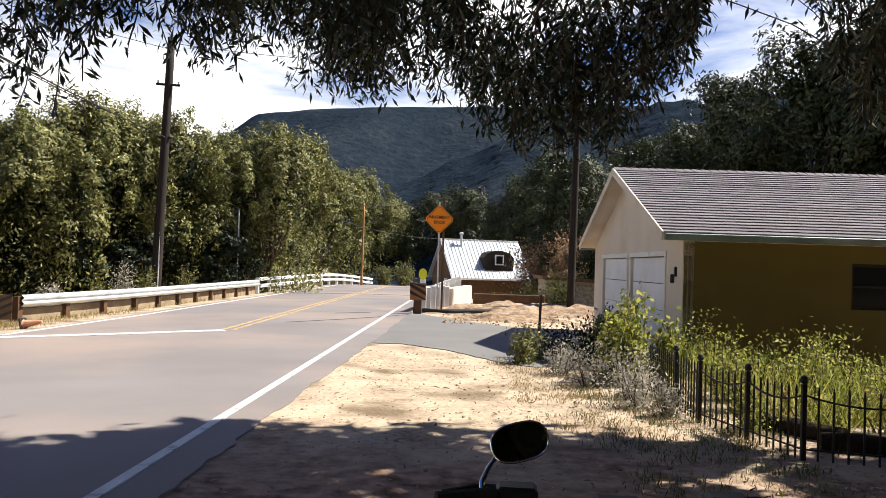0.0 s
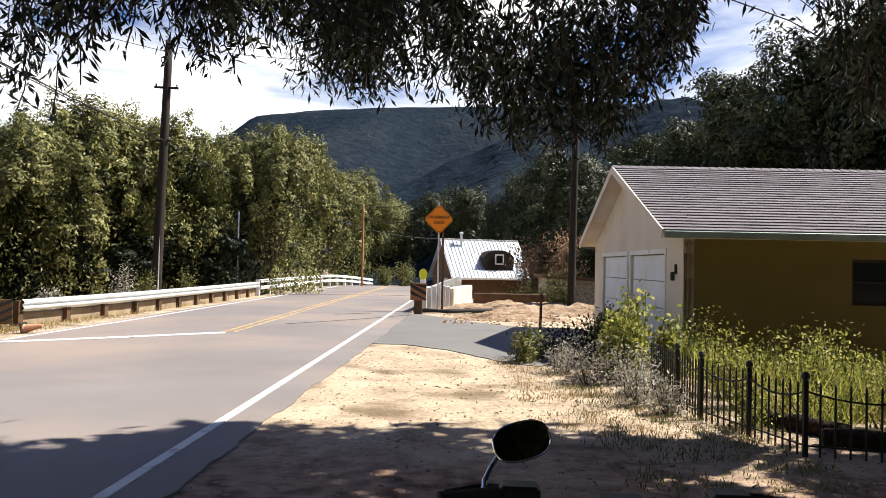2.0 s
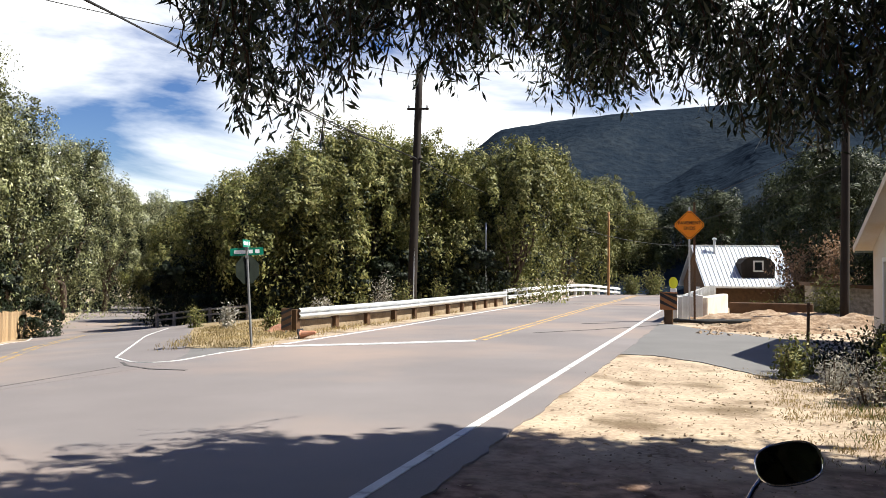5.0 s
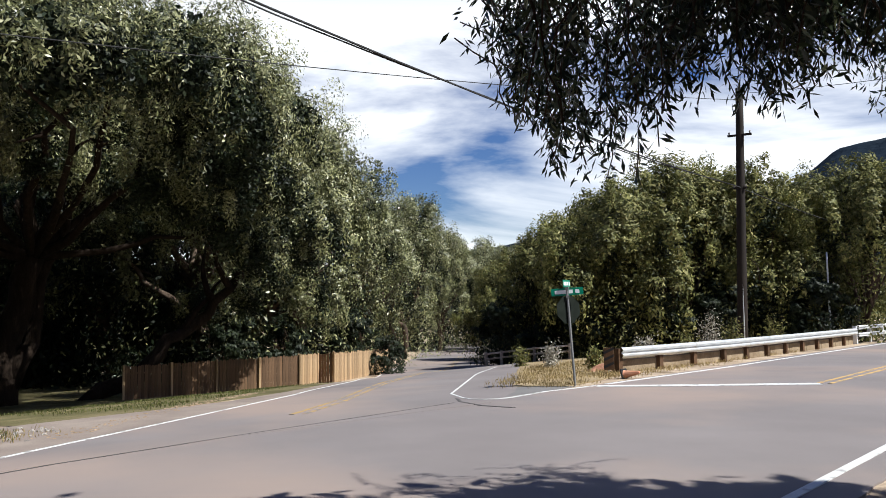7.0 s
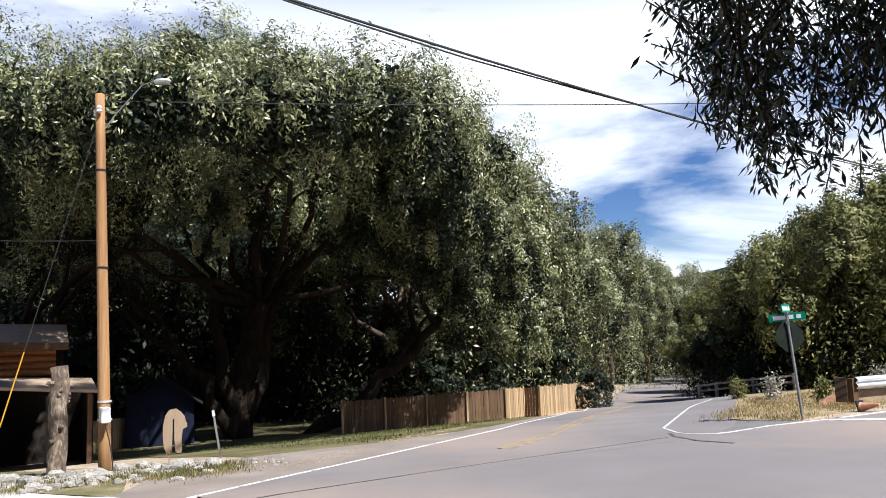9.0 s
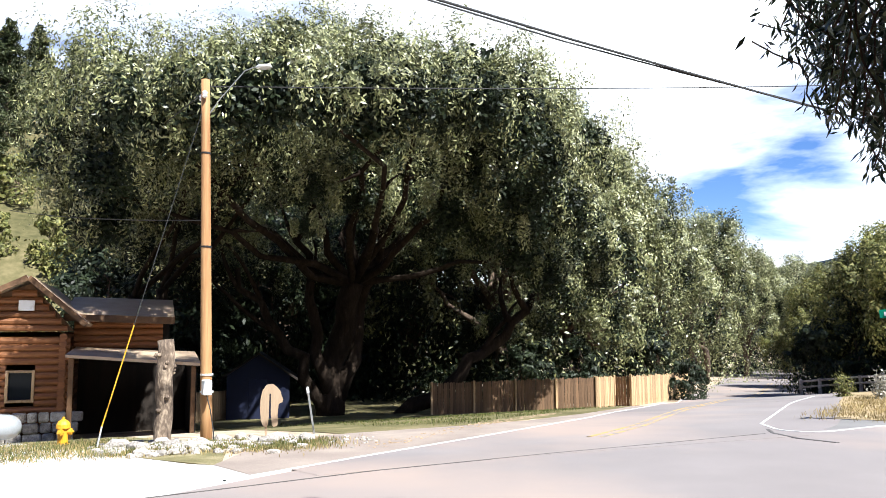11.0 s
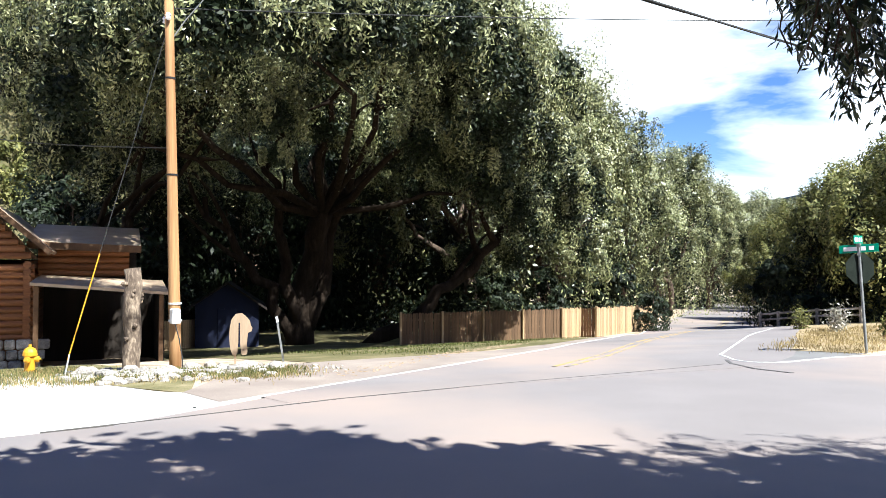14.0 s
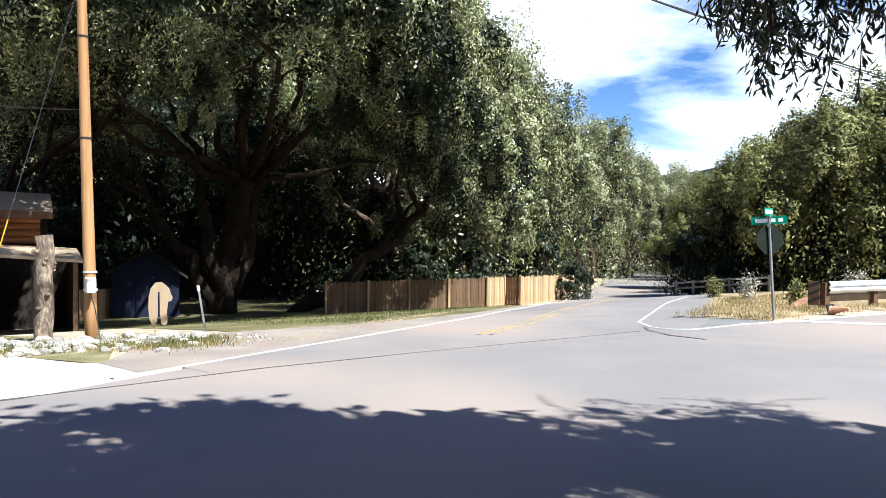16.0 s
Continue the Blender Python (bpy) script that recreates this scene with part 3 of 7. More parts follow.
sheet("traffic_island", [((-11.7, 16.2), (-10.2, 16.4)), ((-13.2, 18.7), (-10.5, 18.6)), ((-15.8, 22.2), (-11.2, 20.6)), ((-21.6, 30.8), (-13.5, 28.0)), ((-29, 41), (-18, 40))], STRAW, 0.03, label="dry straw-coloured grass island between two roads")

sheet("island_apron", [((-10.5, 13.2), (-10.0, 13.4)), ((-11.9, 14.45), (-10.0, 15.2)), ((-12.95, 16.35), (-10.1, 16.6))], DRIVE, 0.018, label="worn asphalt at the tip of the island")
line_strip("edge_line", [edge(y) for y in (-40, -6, 0, 6, 12, 18, 24, 34, 46, 60)], 0.10, PAINT_W, 0.030, "white painted road edge line")
line_strip("stop_line", [(-5.15, 18.75), (-7.3, 17.6), (-9.5, 16.6)], 0.42, PAINT_W, 0.031, "broad white stop line at the junction")
line_strip("island_line", [(-9.6, 16.7), (-9.9, 15.0), (-9.82, 13.6), (-9.9, 13.25), (-10.12, 13.05), (-10.45, 13.02), (-10.8, 13.2), (-11.9, 14.1), (-16.8, 21.2), (-22.2, 29.6)], 0.05, PAINT_W, 0.033, "white painted line round the island")
line_strip("bridge_line", [(-9.6, 17.2), edge(24, -7.35), edge(34, -7.35), edge(46, -7.3), edge(60, -7.3)], 0.12, PAINT_W, 0.030, "white painted edge line by the guardrail")
for off in (-0.13, 0.13):
    line_strip("centre_line", [(-5.12 + off, 18.9), (-5.0 + off, 26), (-4.85 + off, 34), (-4.5 + off, 46), (-4.0 + off, 60)], 0.085, PAINT_Y, 0.030, "yellow painted centre line")
mid = [(-12.0, 9.7), (-13.6, 12.2), (-16.0, 15.4), (-20.5, 21.5), (-26.5, 29.5), (-33, 38.8), (-46.5, 56.5)]
for off in (-0.11, 0.11):
    line_strip("centre_line", [(x + off, y + off * 0.6) for x, y in mid], 0.09, WORN_YELLOW, 0.034, "worn yellow painted centre line")
line_strip("edge_line", [(-10.55, 2.45)] + [(x + 0.2, y - 0.12) for x, y in LEFT_EDGE[:7]], 0.07, PAINT_W, 0.034, "white painted edge line of the side road")

# tar-sealed seams in the asphalt, and two cast shadows drawn the same way
def dark_line(pts, w=0.035):
    line_strip("road_seam_shadow", pts, w, TAR_SHADOW, 0.0285, "dark road line, drawn for tar seams and cast shadows")


dark_line([(-8.6, 12.0), (-9.4, 12.05), (-10.3, 12.5), (-10.9, 13.1)], 0.07)
dark_line([(-8.9, 43.0), (-5.4, 42.6), (-1.7, 41.8)], 0.14)
# drawn shadow of the utility pole beside the garage
dark_line([(-4.25, 21.6), (-2.8, 23.3), (-1.9, 24.6), (-1.1, 26.0)], 0.07)
# drawn shadow of the diamond warning sign
dark_line([(-3.5, 25.9), (-2.4, 26.7)], 0.08)
dark_line([(-9.62, 0.6), (-9.9, 2.6), (-10.2, 4.4), (-10.3, 7.4), (-10.27, 10.0), (-10.3, 12.3)], 0.028)

# ---------------------------------------------------------------- far hills
def heights(az, table):
    a = sorted(table)
    return np.interp(az, [q[0] for q in a], [q[1] for q in a])


def ridge(name, table, near, far, material, label, lo, hi, step=1.0, rough=0.05, seed=3):
    """A range of hills: its crest stands at an angle above the horizon given by bearing; one solid slope from its foot to its crest and down behind."""
    rng = np.random.default_rng(seed)
    az = np.arange(lo, hi + 1e-6, step)
    crest = heights(az, table)
    ph = rng.uniform(0, 6.28, 12)
    wob = sum(np.sin(az * (0.25 + 0.33 * i) + ph[i]) / (1 + i) for i in range(12)) * rough
    rows = [0, 0.12, 0.25, 0.4, 0.55, 0.7, 0.85, 1.0, 1.15, 1.6]
    prof = [-0.05, 0.10, 0.25, 0.42, 0.58, 0.76, 0.92, 1.0, 0.95, 0.2]
    mb = MB()
    for r, pz in zip(rows, prof):
        d = near + (far - near) * r
        for i, a in enumerate(az):
            jit = 1 + 0.07 * math.sin(a * 0.5 + r * 7) * (0 < r < 0.8)
            x, y = polar(a, d)
            h = (math.tan(radians(crest[i])) * (1 + wob[i] * 0.3) * far + 1.7 + 4) * pz * jit - 4
            mb.v.append((x, y, h))
    n = len(az)
    for j in range(len(rows) - 1):
        for i in range(n - 1):
            q = j * n + i
            mb.f.append((q, q + 1, q + n + 1, q + n))
    tagged(part(name, mb, material, smooth_it=True), label, kind="structure")
    grid = np.array([v[2] for v in mb.v]).reshape(len(rows), n)

    def height(a, d):
        col = np.array([np.interp(a, az, g) for g in grid])
        return float(np.interp((d - near) / (far - near), rows, col))
    return height


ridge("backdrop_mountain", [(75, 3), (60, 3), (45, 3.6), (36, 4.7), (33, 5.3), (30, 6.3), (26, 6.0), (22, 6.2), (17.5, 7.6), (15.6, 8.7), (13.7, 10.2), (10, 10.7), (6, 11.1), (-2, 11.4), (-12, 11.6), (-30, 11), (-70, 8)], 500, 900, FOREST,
      "dark wooded mesa on the horizon, haze painted blue-green into it", -75, 75, 0.5, 0.012)
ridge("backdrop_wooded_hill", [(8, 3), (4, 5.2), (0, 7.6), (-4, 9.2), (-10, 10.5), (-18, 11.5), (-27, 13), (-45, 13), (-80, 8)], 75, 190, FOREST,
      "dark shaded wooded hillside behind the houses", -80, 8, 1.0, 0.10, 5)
hill_height = ridge("backdrop_scrub_hill", [(64, 2), (72, 8), (80, 13), (86, 15.5), (92, 17), (100, 18), (125, 14), (150, 8)], 52, 130, SLOPE,
      "sunlit dry hillside with scattered scrub", 64, 150, 1.0, 0.10, 7)

# added out of view: keeps low cloud light off garage wall and trees
ridge("backdrop_light_block", [(140, 8), (150, 15), (165, 22), (185, 25), (210, 25), (235, 21), (262, 14), (285, 8)], 60, 150, FOREST,
      "unseen dark ridge added behind the view to block low sky light", 140, 285, 1.5, 0.10, 9)

# ---------------------------------------------------------------- trees
def limb(mb, rng, base, top, r0, r1, bend, sides=7, n=7):
    base, top = Vector(base), Vector(top)
    side = Vector((rng.normal(), rng.normal(), 0)).normalized() * (top - base).length * bend
    pts = []
    for i in range(n):
        t = i / (n - 1)
        p = base.lerp(top, t) + side * math.sin(t * math.pi) + Vector(rng.normal(size=3)) * 0.02 * (top - base).length * (0 < i < n - 1)
        pts.append(p)
    mb.tube(pts, [r0 + (r1 - r0) * (i / (n - 1)) ** 0.8 for i in range(n)], sides)
    return pts


def build_tree(name, label, height, radius, foot, lobes, clumps, per, leaf, leaf_w, material, seed, trunk_r=0.3, skirt=0.0, droop=0.3, m=None, group="", flat=0.62, stems=1, bark=None, limbs=(), masses=None, limb_every=1, core=0, tuft=False):
    """A tree at the origin: stems and limbs, and a crown of leaves in clumps on overlapping lobes. foot: the crown's underside."""
    rng = np.random.default_rng(seed)
    wood = MB()
    crown_h = height - foot
    centres = []
    for i in range(lobes):
        a = 2.399963 * i + rng.uniform(-0.25, 0.25)
        tier = (i % 3) / 2
        rr = 0.0 if i == 0 else radius * rng.uniform(0.52, 0.72) * (1 - 0.45 * tier)
        zz = foot + crown_h * (0.66 if i == 0 else 0.22 + 0.46 * tier + rng.uniform(-0.07, 0.07))
        size = radius * (0.5 if i == 0 else rng.uniform(0.30, 0.46)) * (14 / max(lobes, 14)) ** 0.35
        centres.append((np.array([math.cos(a) * rr, math.sin(a) * rr, zz]), size, min(size * crown_h / radius * flat, (height - zz))))
    if masses:
        centres = [(np.array(q[:3]), q[3], q[4]) for q in masses]
    for s in range(stems):
        sx, sy = (0, 0) if stems == 1 else (rng.uniform(-0.5, 0.5) * trunk_r * 3, rng.uniform(-0.5, 0.5) * trunk_r * 3)
        fork = foot + crown_h * rng.uniform(0.05, 0.2)
        lean = (rng.uniform(-0.06, 0.06) * height, rng.uniform(-0.06, 0.06) * height)
        top = (sx + lean[0], sy + lean[1], max(fork, 0.8))
        limb(wood, rng, (sx, sy, -0.3), top, trunk_r / stems ** 0.4, trunk_r * 0.7 / stems ** 0.4, 0.04, 10, 8)
        for i, (c, size, hz) in enumerate(centres):
            if (i % stems != s and i != 0) or i % limb_every:
                continue
            tip = c + np.array([0, 0, hz * 0.5])
            pts = limb(wood, rng, (top[0], top[1], top[2] - 0.1), tip, trunk_r * (0.5 if limb_every == 1 else 0.3), trunk_r * 0.06, 0.10, 6, 8)
            for k in (4, 6):
                q = np.array(pts[k]) + rnd_dirs(rng, 1)[0] * size * 0.5
                limb(wood, rng, pts[k], q, trunk_r * 0.16, trunk_r * 0.03, 0.10, 4, 4)
    for p0, p1, r0, r1 in limbs:
        pts = limb(wood, rng, p0, p1, r0, r1, 0.07, 10, 10)
        for k in (5, 7, 8):
            limb(wood, rng, pts[k], np.array(pts[k]) + np.array([rng.normal() * 1.5, rng.normal() * 1.5, 3.0]), r1 * 1.1, 0.05, 0.1, 6, 6)
    cs, ns = [], []
    for i, (c, size, hz) in enumerate(centres):
        puffs = max(4, int(clumps * size ** 2 / sum(q[1] ** 2 for q in centres)))
        pd = rnd_dirs(rng, puffs)
        pd[:, 2] = np.where(pd[:, 2] < -0.35, -pd[:, 2], pd[:, 2])
        pc = c + pd * np.array([size, size, hz]) * rng.uniform(0.62, 1.0, (puffs, 1))
        pr = size * (rng.uniform(0.13, 0.27, puffs) if tuft else rng.uniform(0.20, 0.44, puffs))
        n = per * puffs
        idx = rng.integers(0, puffs, n)
        ld = rnd_dirs(rng, n)
        q = pc[idx] + ld * (pr[idx] * rng.uniform(0.35, 1.12, n) ** 0.7)[:, None] * np.array([1, 1, 1.45 if tuft else 0.8])
        q[:, 2] -= droop * pr[idx] * np.abs(rng.normal(size=n)) * 0.7 * (ld[:, 2] < 0)
        cs.append(q)
        ns.append(ld * 0.6 + pd[idx] * 1.0 + rng.normal(size=(n, 3)) * 0.36)
    if skirt:
        n = int(clumps * per * skirt)
        a, rr = rng.uniform(0, 6.283, n), radius * rng.uniform(0.55, 0.95, n)
        k = np.floor(a * 4)
        rr = rr * (0.8 + 0.2 * np.sin(k * 7.1))
        cs.append(np.stack([np.cos(a) * rr, np.sin(a) * rr, (foot + crown_h * 0.42) * rng.uniform(0.0, 1.0, n) ** 1.2], 1))
        ns.append(np.stack([np.cos(a), np.sin(a), np.full(n, 0.3)], 1) + rng.normal(size=(n, 3)) * 0.5)
    c, nn = np.concatenate(cs), np.concatenate(ns)
    c[:, 2] = np.maximum(c[:, 2], 0.05 + (foot * 0.7 if not skirt else 0) * rng.uniform(0.8, 1.2, len(c)))
    k = len(c)
    d = np.cross(nn, rnd_dirs(rng, k))
    d[:, 2] -= 0.35
    ll = leaf * rng.uniform(0.6, 1.4, k)
    me = leaf_mesh("crown", c, d, nn, ll, ll * leaf_w, material)
    ob = thing(name, m or Matrix(), label, "tree", group)
    part("trunk", wood, bark or BARK, ob, smooth_it=True)
    cr = new("crown", me)
    cr.parent = ob
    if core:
        # near-black leaves inside the crown; they block sun and paint its hollow dark
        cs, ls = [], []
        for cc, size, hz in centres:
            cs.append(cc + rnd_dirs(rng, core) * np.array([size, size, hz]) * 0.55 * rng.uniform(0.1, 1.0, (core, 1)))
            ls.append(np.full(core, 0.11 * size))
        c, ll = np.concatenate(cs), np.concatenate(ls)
        inner = new("inner_foliage", leaf_mesh("inner_foliage", c, rnd_dirs(rng, len(c)), rnd_dirs(rng, len(c)), ll, ll * 0.5, LEAF_SHADED))
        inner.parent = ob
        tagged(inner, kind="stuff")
    return ob


def stand(ob, az, dist, turn, s=1.0, dz=0.0, x=None, y=None):
    """Moves or copies a tree to a bearing and a distance."""
    if x is None:
        x, y = polar(az, dist)
    return Matrix.Translation((x, y, gz(x, y) + dz)) @ Matrix.Rotation(turn, 4, "Z") @ Matrix.Scale(s, 4)


def grove(base, spots, group):
    """The first spot takes the tree itself, the others copies of it."""
    base.matrix_basis = stand(base, *spots[0])
    for q in spots[1:]:
        c = copy_thing(base, Matrix())
        c.matrix_basis = stand(c, *q)


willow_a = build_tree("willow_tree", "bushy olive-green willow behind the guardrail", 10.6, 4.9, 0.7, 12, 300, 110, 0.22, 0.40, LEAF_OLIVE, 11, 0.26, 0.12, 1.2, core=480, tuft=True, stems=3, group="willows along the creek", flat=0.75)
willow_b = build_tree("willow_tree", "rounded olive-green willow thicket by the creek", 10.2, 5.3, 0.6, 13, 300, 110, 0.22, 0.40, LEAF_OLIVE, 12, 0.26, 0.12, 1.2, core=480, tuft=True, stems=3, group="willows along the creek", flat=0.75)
# bearing, distance, turn, size
grove(willow_a, [(33.0, 50, 0.3, 0.86), (24.6, 46, 2.1, 1.04), (18.6, 47, 4.0, 0.95), (12.4, 47, 1.0, 0.92), (6.6, 105, 5.2, 1.48), (29.0, 62, 3.3, 1.15), (9.4, 95, 2.9, 1.62)], "")
grove(willow_b, [(28.8, 46, 0.9, 0.98), (21.5, 50, 3.2, 1.08), (15.5, 51, 5.0, 0.97), (3.9, 110, 0.2, 1.2), (36.4, 66, 1.8, 0.80), (17, 62, 4.6, 1.05), (5.0, 120, 2.2, 1.35)], "")

def umbrella(seed, rings, mid, size, front, droops):
    """Masses of a hollow, overhanging crown: rings (count, radius, height) over the plan point mid, lower towards the bearing front, and masses that droop at the rim."""
    rng = np.random.default_rng(seed)
    out = []
    for k, (n, R, z) in enumerate(rings):
        for i in range(n):
            a = 6.2832 * (i + 0.5 * (k % 2) + rng.uniform(-0.2, 0.2)) / n
            lower = R * (0.13 if k else -0.17) * math.cos(a - front)
            s = size * rng.uniform(0.65, 1.25)
            out.append((mid[0] + R * math.cos(a), mid[1] + R * math.sin(a), z - lower + rng.uniform(-1.1, 1.1), s, s * rng.uniform(0.65, 0.9)))
    for x, y, z, s in droops:
        out.append((x, y, z, s, s * 0.95))
    return out


TX, TY = polar(69.8, 41)


def rel(az, dist, x0, y0):
    x, y = polar(az, dist)
    return x - x0, y - y0


DROOPS = [(*rel(az, d, TX, TY), z, s) for az, d, z, s in
          ((53.2, 38, 12.0, 2.6), (52.6, 40, 9.0, 2.5), (52.4, 41, 6.2, 2.3), (55.0, 40, 7.4, 2.0), (54.5, 43, 4.6, 1.9), (57.5, 46, 4.6, 2.2), (68, 47, 14.0, 3.0), (65, 46, 13.0, 3.0), (71, 48, 13.5, 3.0), (67.5, 44, 11.5, 2.4), (66.5, 36, 13.2, 2.6), (68.5, 33, 13.4, 2.4), (64.0, 40, 12.5, 2.6), (60.5, 25, 11.4, 2.2), (64.0, 23, 11.0, 2.1), (67.0, 23, 11.2, 2.2), (70.0, 23, 10.9, 2.0), (73.5, 22, 10.8, 2.2), (76.5, 22, 10.6, 2.2), (79.5, 23, 10.8, 2.2), (82.5, 24, 10.2, 2.0), (56.6, 27, 12.2, 2.3), (58.4, 29, 12.8, 2.4), (62.2, 27, 12.2, 2.3), (65.5, 27, 12.6, 2.3), (68.5, 28, 12.6, 2.3), (58.8, 24, 11.2, 2.0), (85.5, 26, 9.0, 1.9), (71.6, 29, 9.4, 1.3), (71.5, 29, 8.0, 0.9),
           (83.0, 31, 10.0, 2.6), (85.6, 33, 8.6, 2.4), (56.0, 35, 7.5, 2.0), (54.0, 35.5, 6.5, 1.9), (52.5, 36.5, 7.5, 2.0), (58.5, 34.5, 8.5, 2.0), (61.0, 34, 9.2, 2.0), (57.0, 33, 10.2, 2.2), (60.0, 32, 10.6, 2.2), (54.0, 34, 10.0, 2.2), (54.0, 27.5, 10.2, 1.8), (54.8, 29.5, 9.5, 2.0), (56.2, 25.5, 10.6, 1.9), (55.4, 31.5, 8.6, 2.0), (57.4, 30, 9.4, 2.0),
           # masses 50 to 53 m off are added to block sun behind the crown
           (66, 52, 14.0, 3.2), (62, 52, 14.0, 3.2), (70, 53, 14.0, 3.2), (74, 51, 13.5, 3.0), (59.5, 50, 13.0, 3.0), (80.0, 24.5, 10.6, 2.0), (84.0, 24.5, 11.0, 2.1), (84.5, 28.5, 11.6, 2.3), (49.5, 35.5, 7.8, 1.8), (51.5, 33.5, 9.0, 1.8), (53.0, 32.0, 9.5, 1.9), (50.5, 37.0, 6.5, 1.6), (64.4, 36.6, 10.2, 2.2), (66.5, 37.0, 10.0, 2.0), (62.5, 38.0, 9.5, 2.0), (68.0, 35.0, 10.6, 2.0), (78.0, 38.0, 9.2, 2.2), (76.5, 44.0, 9.5, 2.5), (79.5, 44.0, 10.5, 2.5), (77.2, 34.0, 10.4, 2.2), (78.2, 41.0, 12.0, 2.4))]
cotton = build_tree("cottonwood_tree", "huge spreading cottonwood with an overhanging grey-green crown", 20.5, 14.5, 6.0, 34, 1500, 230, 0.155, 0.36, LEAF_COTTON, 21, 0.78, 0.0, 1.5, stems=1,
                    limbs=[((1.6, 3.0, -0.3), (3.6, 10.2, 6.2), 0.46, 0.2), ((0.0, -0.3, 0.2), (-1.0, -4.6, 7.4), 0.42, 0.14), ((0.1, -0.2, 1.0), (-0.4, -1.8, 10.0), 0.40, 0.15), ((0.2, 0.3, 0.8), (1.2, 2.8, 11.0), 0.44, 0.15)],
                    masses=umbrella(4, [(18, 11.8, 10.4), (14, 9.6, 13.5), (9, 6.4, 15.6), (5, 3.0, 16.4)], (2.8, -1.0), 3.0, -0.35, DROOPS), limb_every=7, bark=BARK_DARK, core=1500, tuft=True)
cotton.matrix_basis = Matrix.Translation((TX, TY, gz(TX, TY)))
NX, NY = polar(82.6, 40)
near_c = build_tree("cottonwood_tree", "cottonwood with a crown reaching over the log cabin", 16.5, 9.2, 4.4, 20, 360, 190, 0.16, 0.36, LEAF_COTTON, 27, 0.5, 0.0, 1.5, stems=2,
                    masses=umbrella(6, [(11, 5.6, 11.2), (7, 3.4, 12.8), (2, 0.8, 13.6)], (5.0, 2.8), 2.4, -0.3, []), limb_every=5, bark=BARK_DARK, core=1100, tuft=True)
near_c.matrix_basis = Matrix.Translation((NX, NY, gz(NX, NY)))
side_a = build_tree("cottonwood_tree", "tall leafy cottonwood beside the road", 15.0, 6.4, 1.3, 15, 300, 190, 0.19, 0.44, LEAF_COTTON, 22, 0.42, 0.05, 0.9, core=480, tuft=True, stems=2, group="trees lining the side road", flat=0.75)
grove(side_a, [(57.5, 52, 0.4, 1.5), (51.3, 54, 2.0, 1.16), (47.4, 62, 4.0, 1.08), (43.6, 76, 1.0, 1.06), (40.8, 92, 3.0, 0.97), (38.4, 104, 5.0, 0.95), (36.0, 92, 0.2, 0.80), (33.5, 84, 4.4, 0.78)], "")
# shrubs coloured near black to stand for shade below the crowns and willows
under = build_tree("understory_shrub", "leafy shrub under big trees, shade put into its colour", 4.2, 2.6, 0.4, 8, 60, 90, 0.24, 0.45, LEAF_SHADED, 25, 0.10, 0.3, 0.3, stems=3, group="shrubs behind the fence")
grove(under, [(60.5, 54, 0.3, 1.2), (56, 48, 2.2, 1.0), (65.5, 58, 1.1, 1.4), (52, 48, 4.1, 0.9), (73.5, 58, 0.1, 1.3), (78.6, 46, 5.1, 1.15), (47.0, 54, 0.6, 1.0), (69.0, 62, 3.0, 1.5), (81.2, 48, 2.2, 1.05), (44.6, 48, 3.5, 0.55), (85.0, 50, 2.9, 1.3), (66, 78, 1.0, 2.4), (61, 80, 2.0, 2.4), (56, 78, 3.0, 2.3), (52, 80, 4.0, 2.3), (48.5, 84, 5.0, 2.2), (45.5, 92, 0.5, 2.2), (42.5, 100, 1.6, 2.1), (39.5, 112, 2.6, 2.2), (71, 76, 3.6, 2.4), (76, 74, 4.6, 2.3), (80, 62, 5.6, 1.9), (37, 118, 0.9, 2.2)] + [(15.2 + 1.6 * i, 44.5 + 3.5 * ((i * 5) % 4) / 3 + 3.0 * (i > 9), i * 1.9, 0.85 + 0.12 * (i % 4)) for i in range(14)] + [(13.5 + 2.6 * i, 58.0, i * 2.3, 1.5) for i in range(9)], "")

dark_a = build_tree("dark_tree", "tall dark shaded tree behind the garage", 15.5, 5.4, 1.2, 12, 230, 120, 0.29, 0.42, LEAF_PINE, 31, 0.34, 0.15, 0.6, stems=2, group="dark trees behind the garage", flat=0.75)
grove(dark_a, [(-13.0, 50, 0.2, 0.68), (-16.8, 44, 1.2, 0.70), (-20.6, 41, 3.2, 0.77), (-25.0, 38, 4.3, 0.80), (-30, 38, 5.5, 0.9), (-10.0, 64, 2.2, 0.86), (-5.5, 92, 0.7, 1.08), (-2.0, 100, 3.9, 1.02), (-8.0, 84, 5.1, 1.14), (-35, 36, 2.0, 1.0), (0.8, 104, 1.5, 0.86), (-14.5, 78, 2.5, 1.15), (-20, 70, 0.9, 1.15)], "")
# rear trees whose leaf colour holds the big crown's shade
dark_b = build_tree("dark_tree", "tall tree behind the board fence, shade put into its colour", 15.0, 5.6, 1.0, 12, 210, 62, 0.40, 0.42, LEAF_SHADED, 33, 0.34, 0.2, 0.6, stems=2, group="dark trees behind the board fence", flat=0.75)
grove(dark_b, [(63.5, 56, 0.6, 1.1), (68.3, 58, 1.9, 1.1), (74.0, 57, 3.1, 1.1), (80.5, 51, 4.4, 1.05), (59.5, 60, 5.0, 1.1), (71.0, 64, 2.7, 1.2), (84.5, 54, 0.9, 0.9)], "")
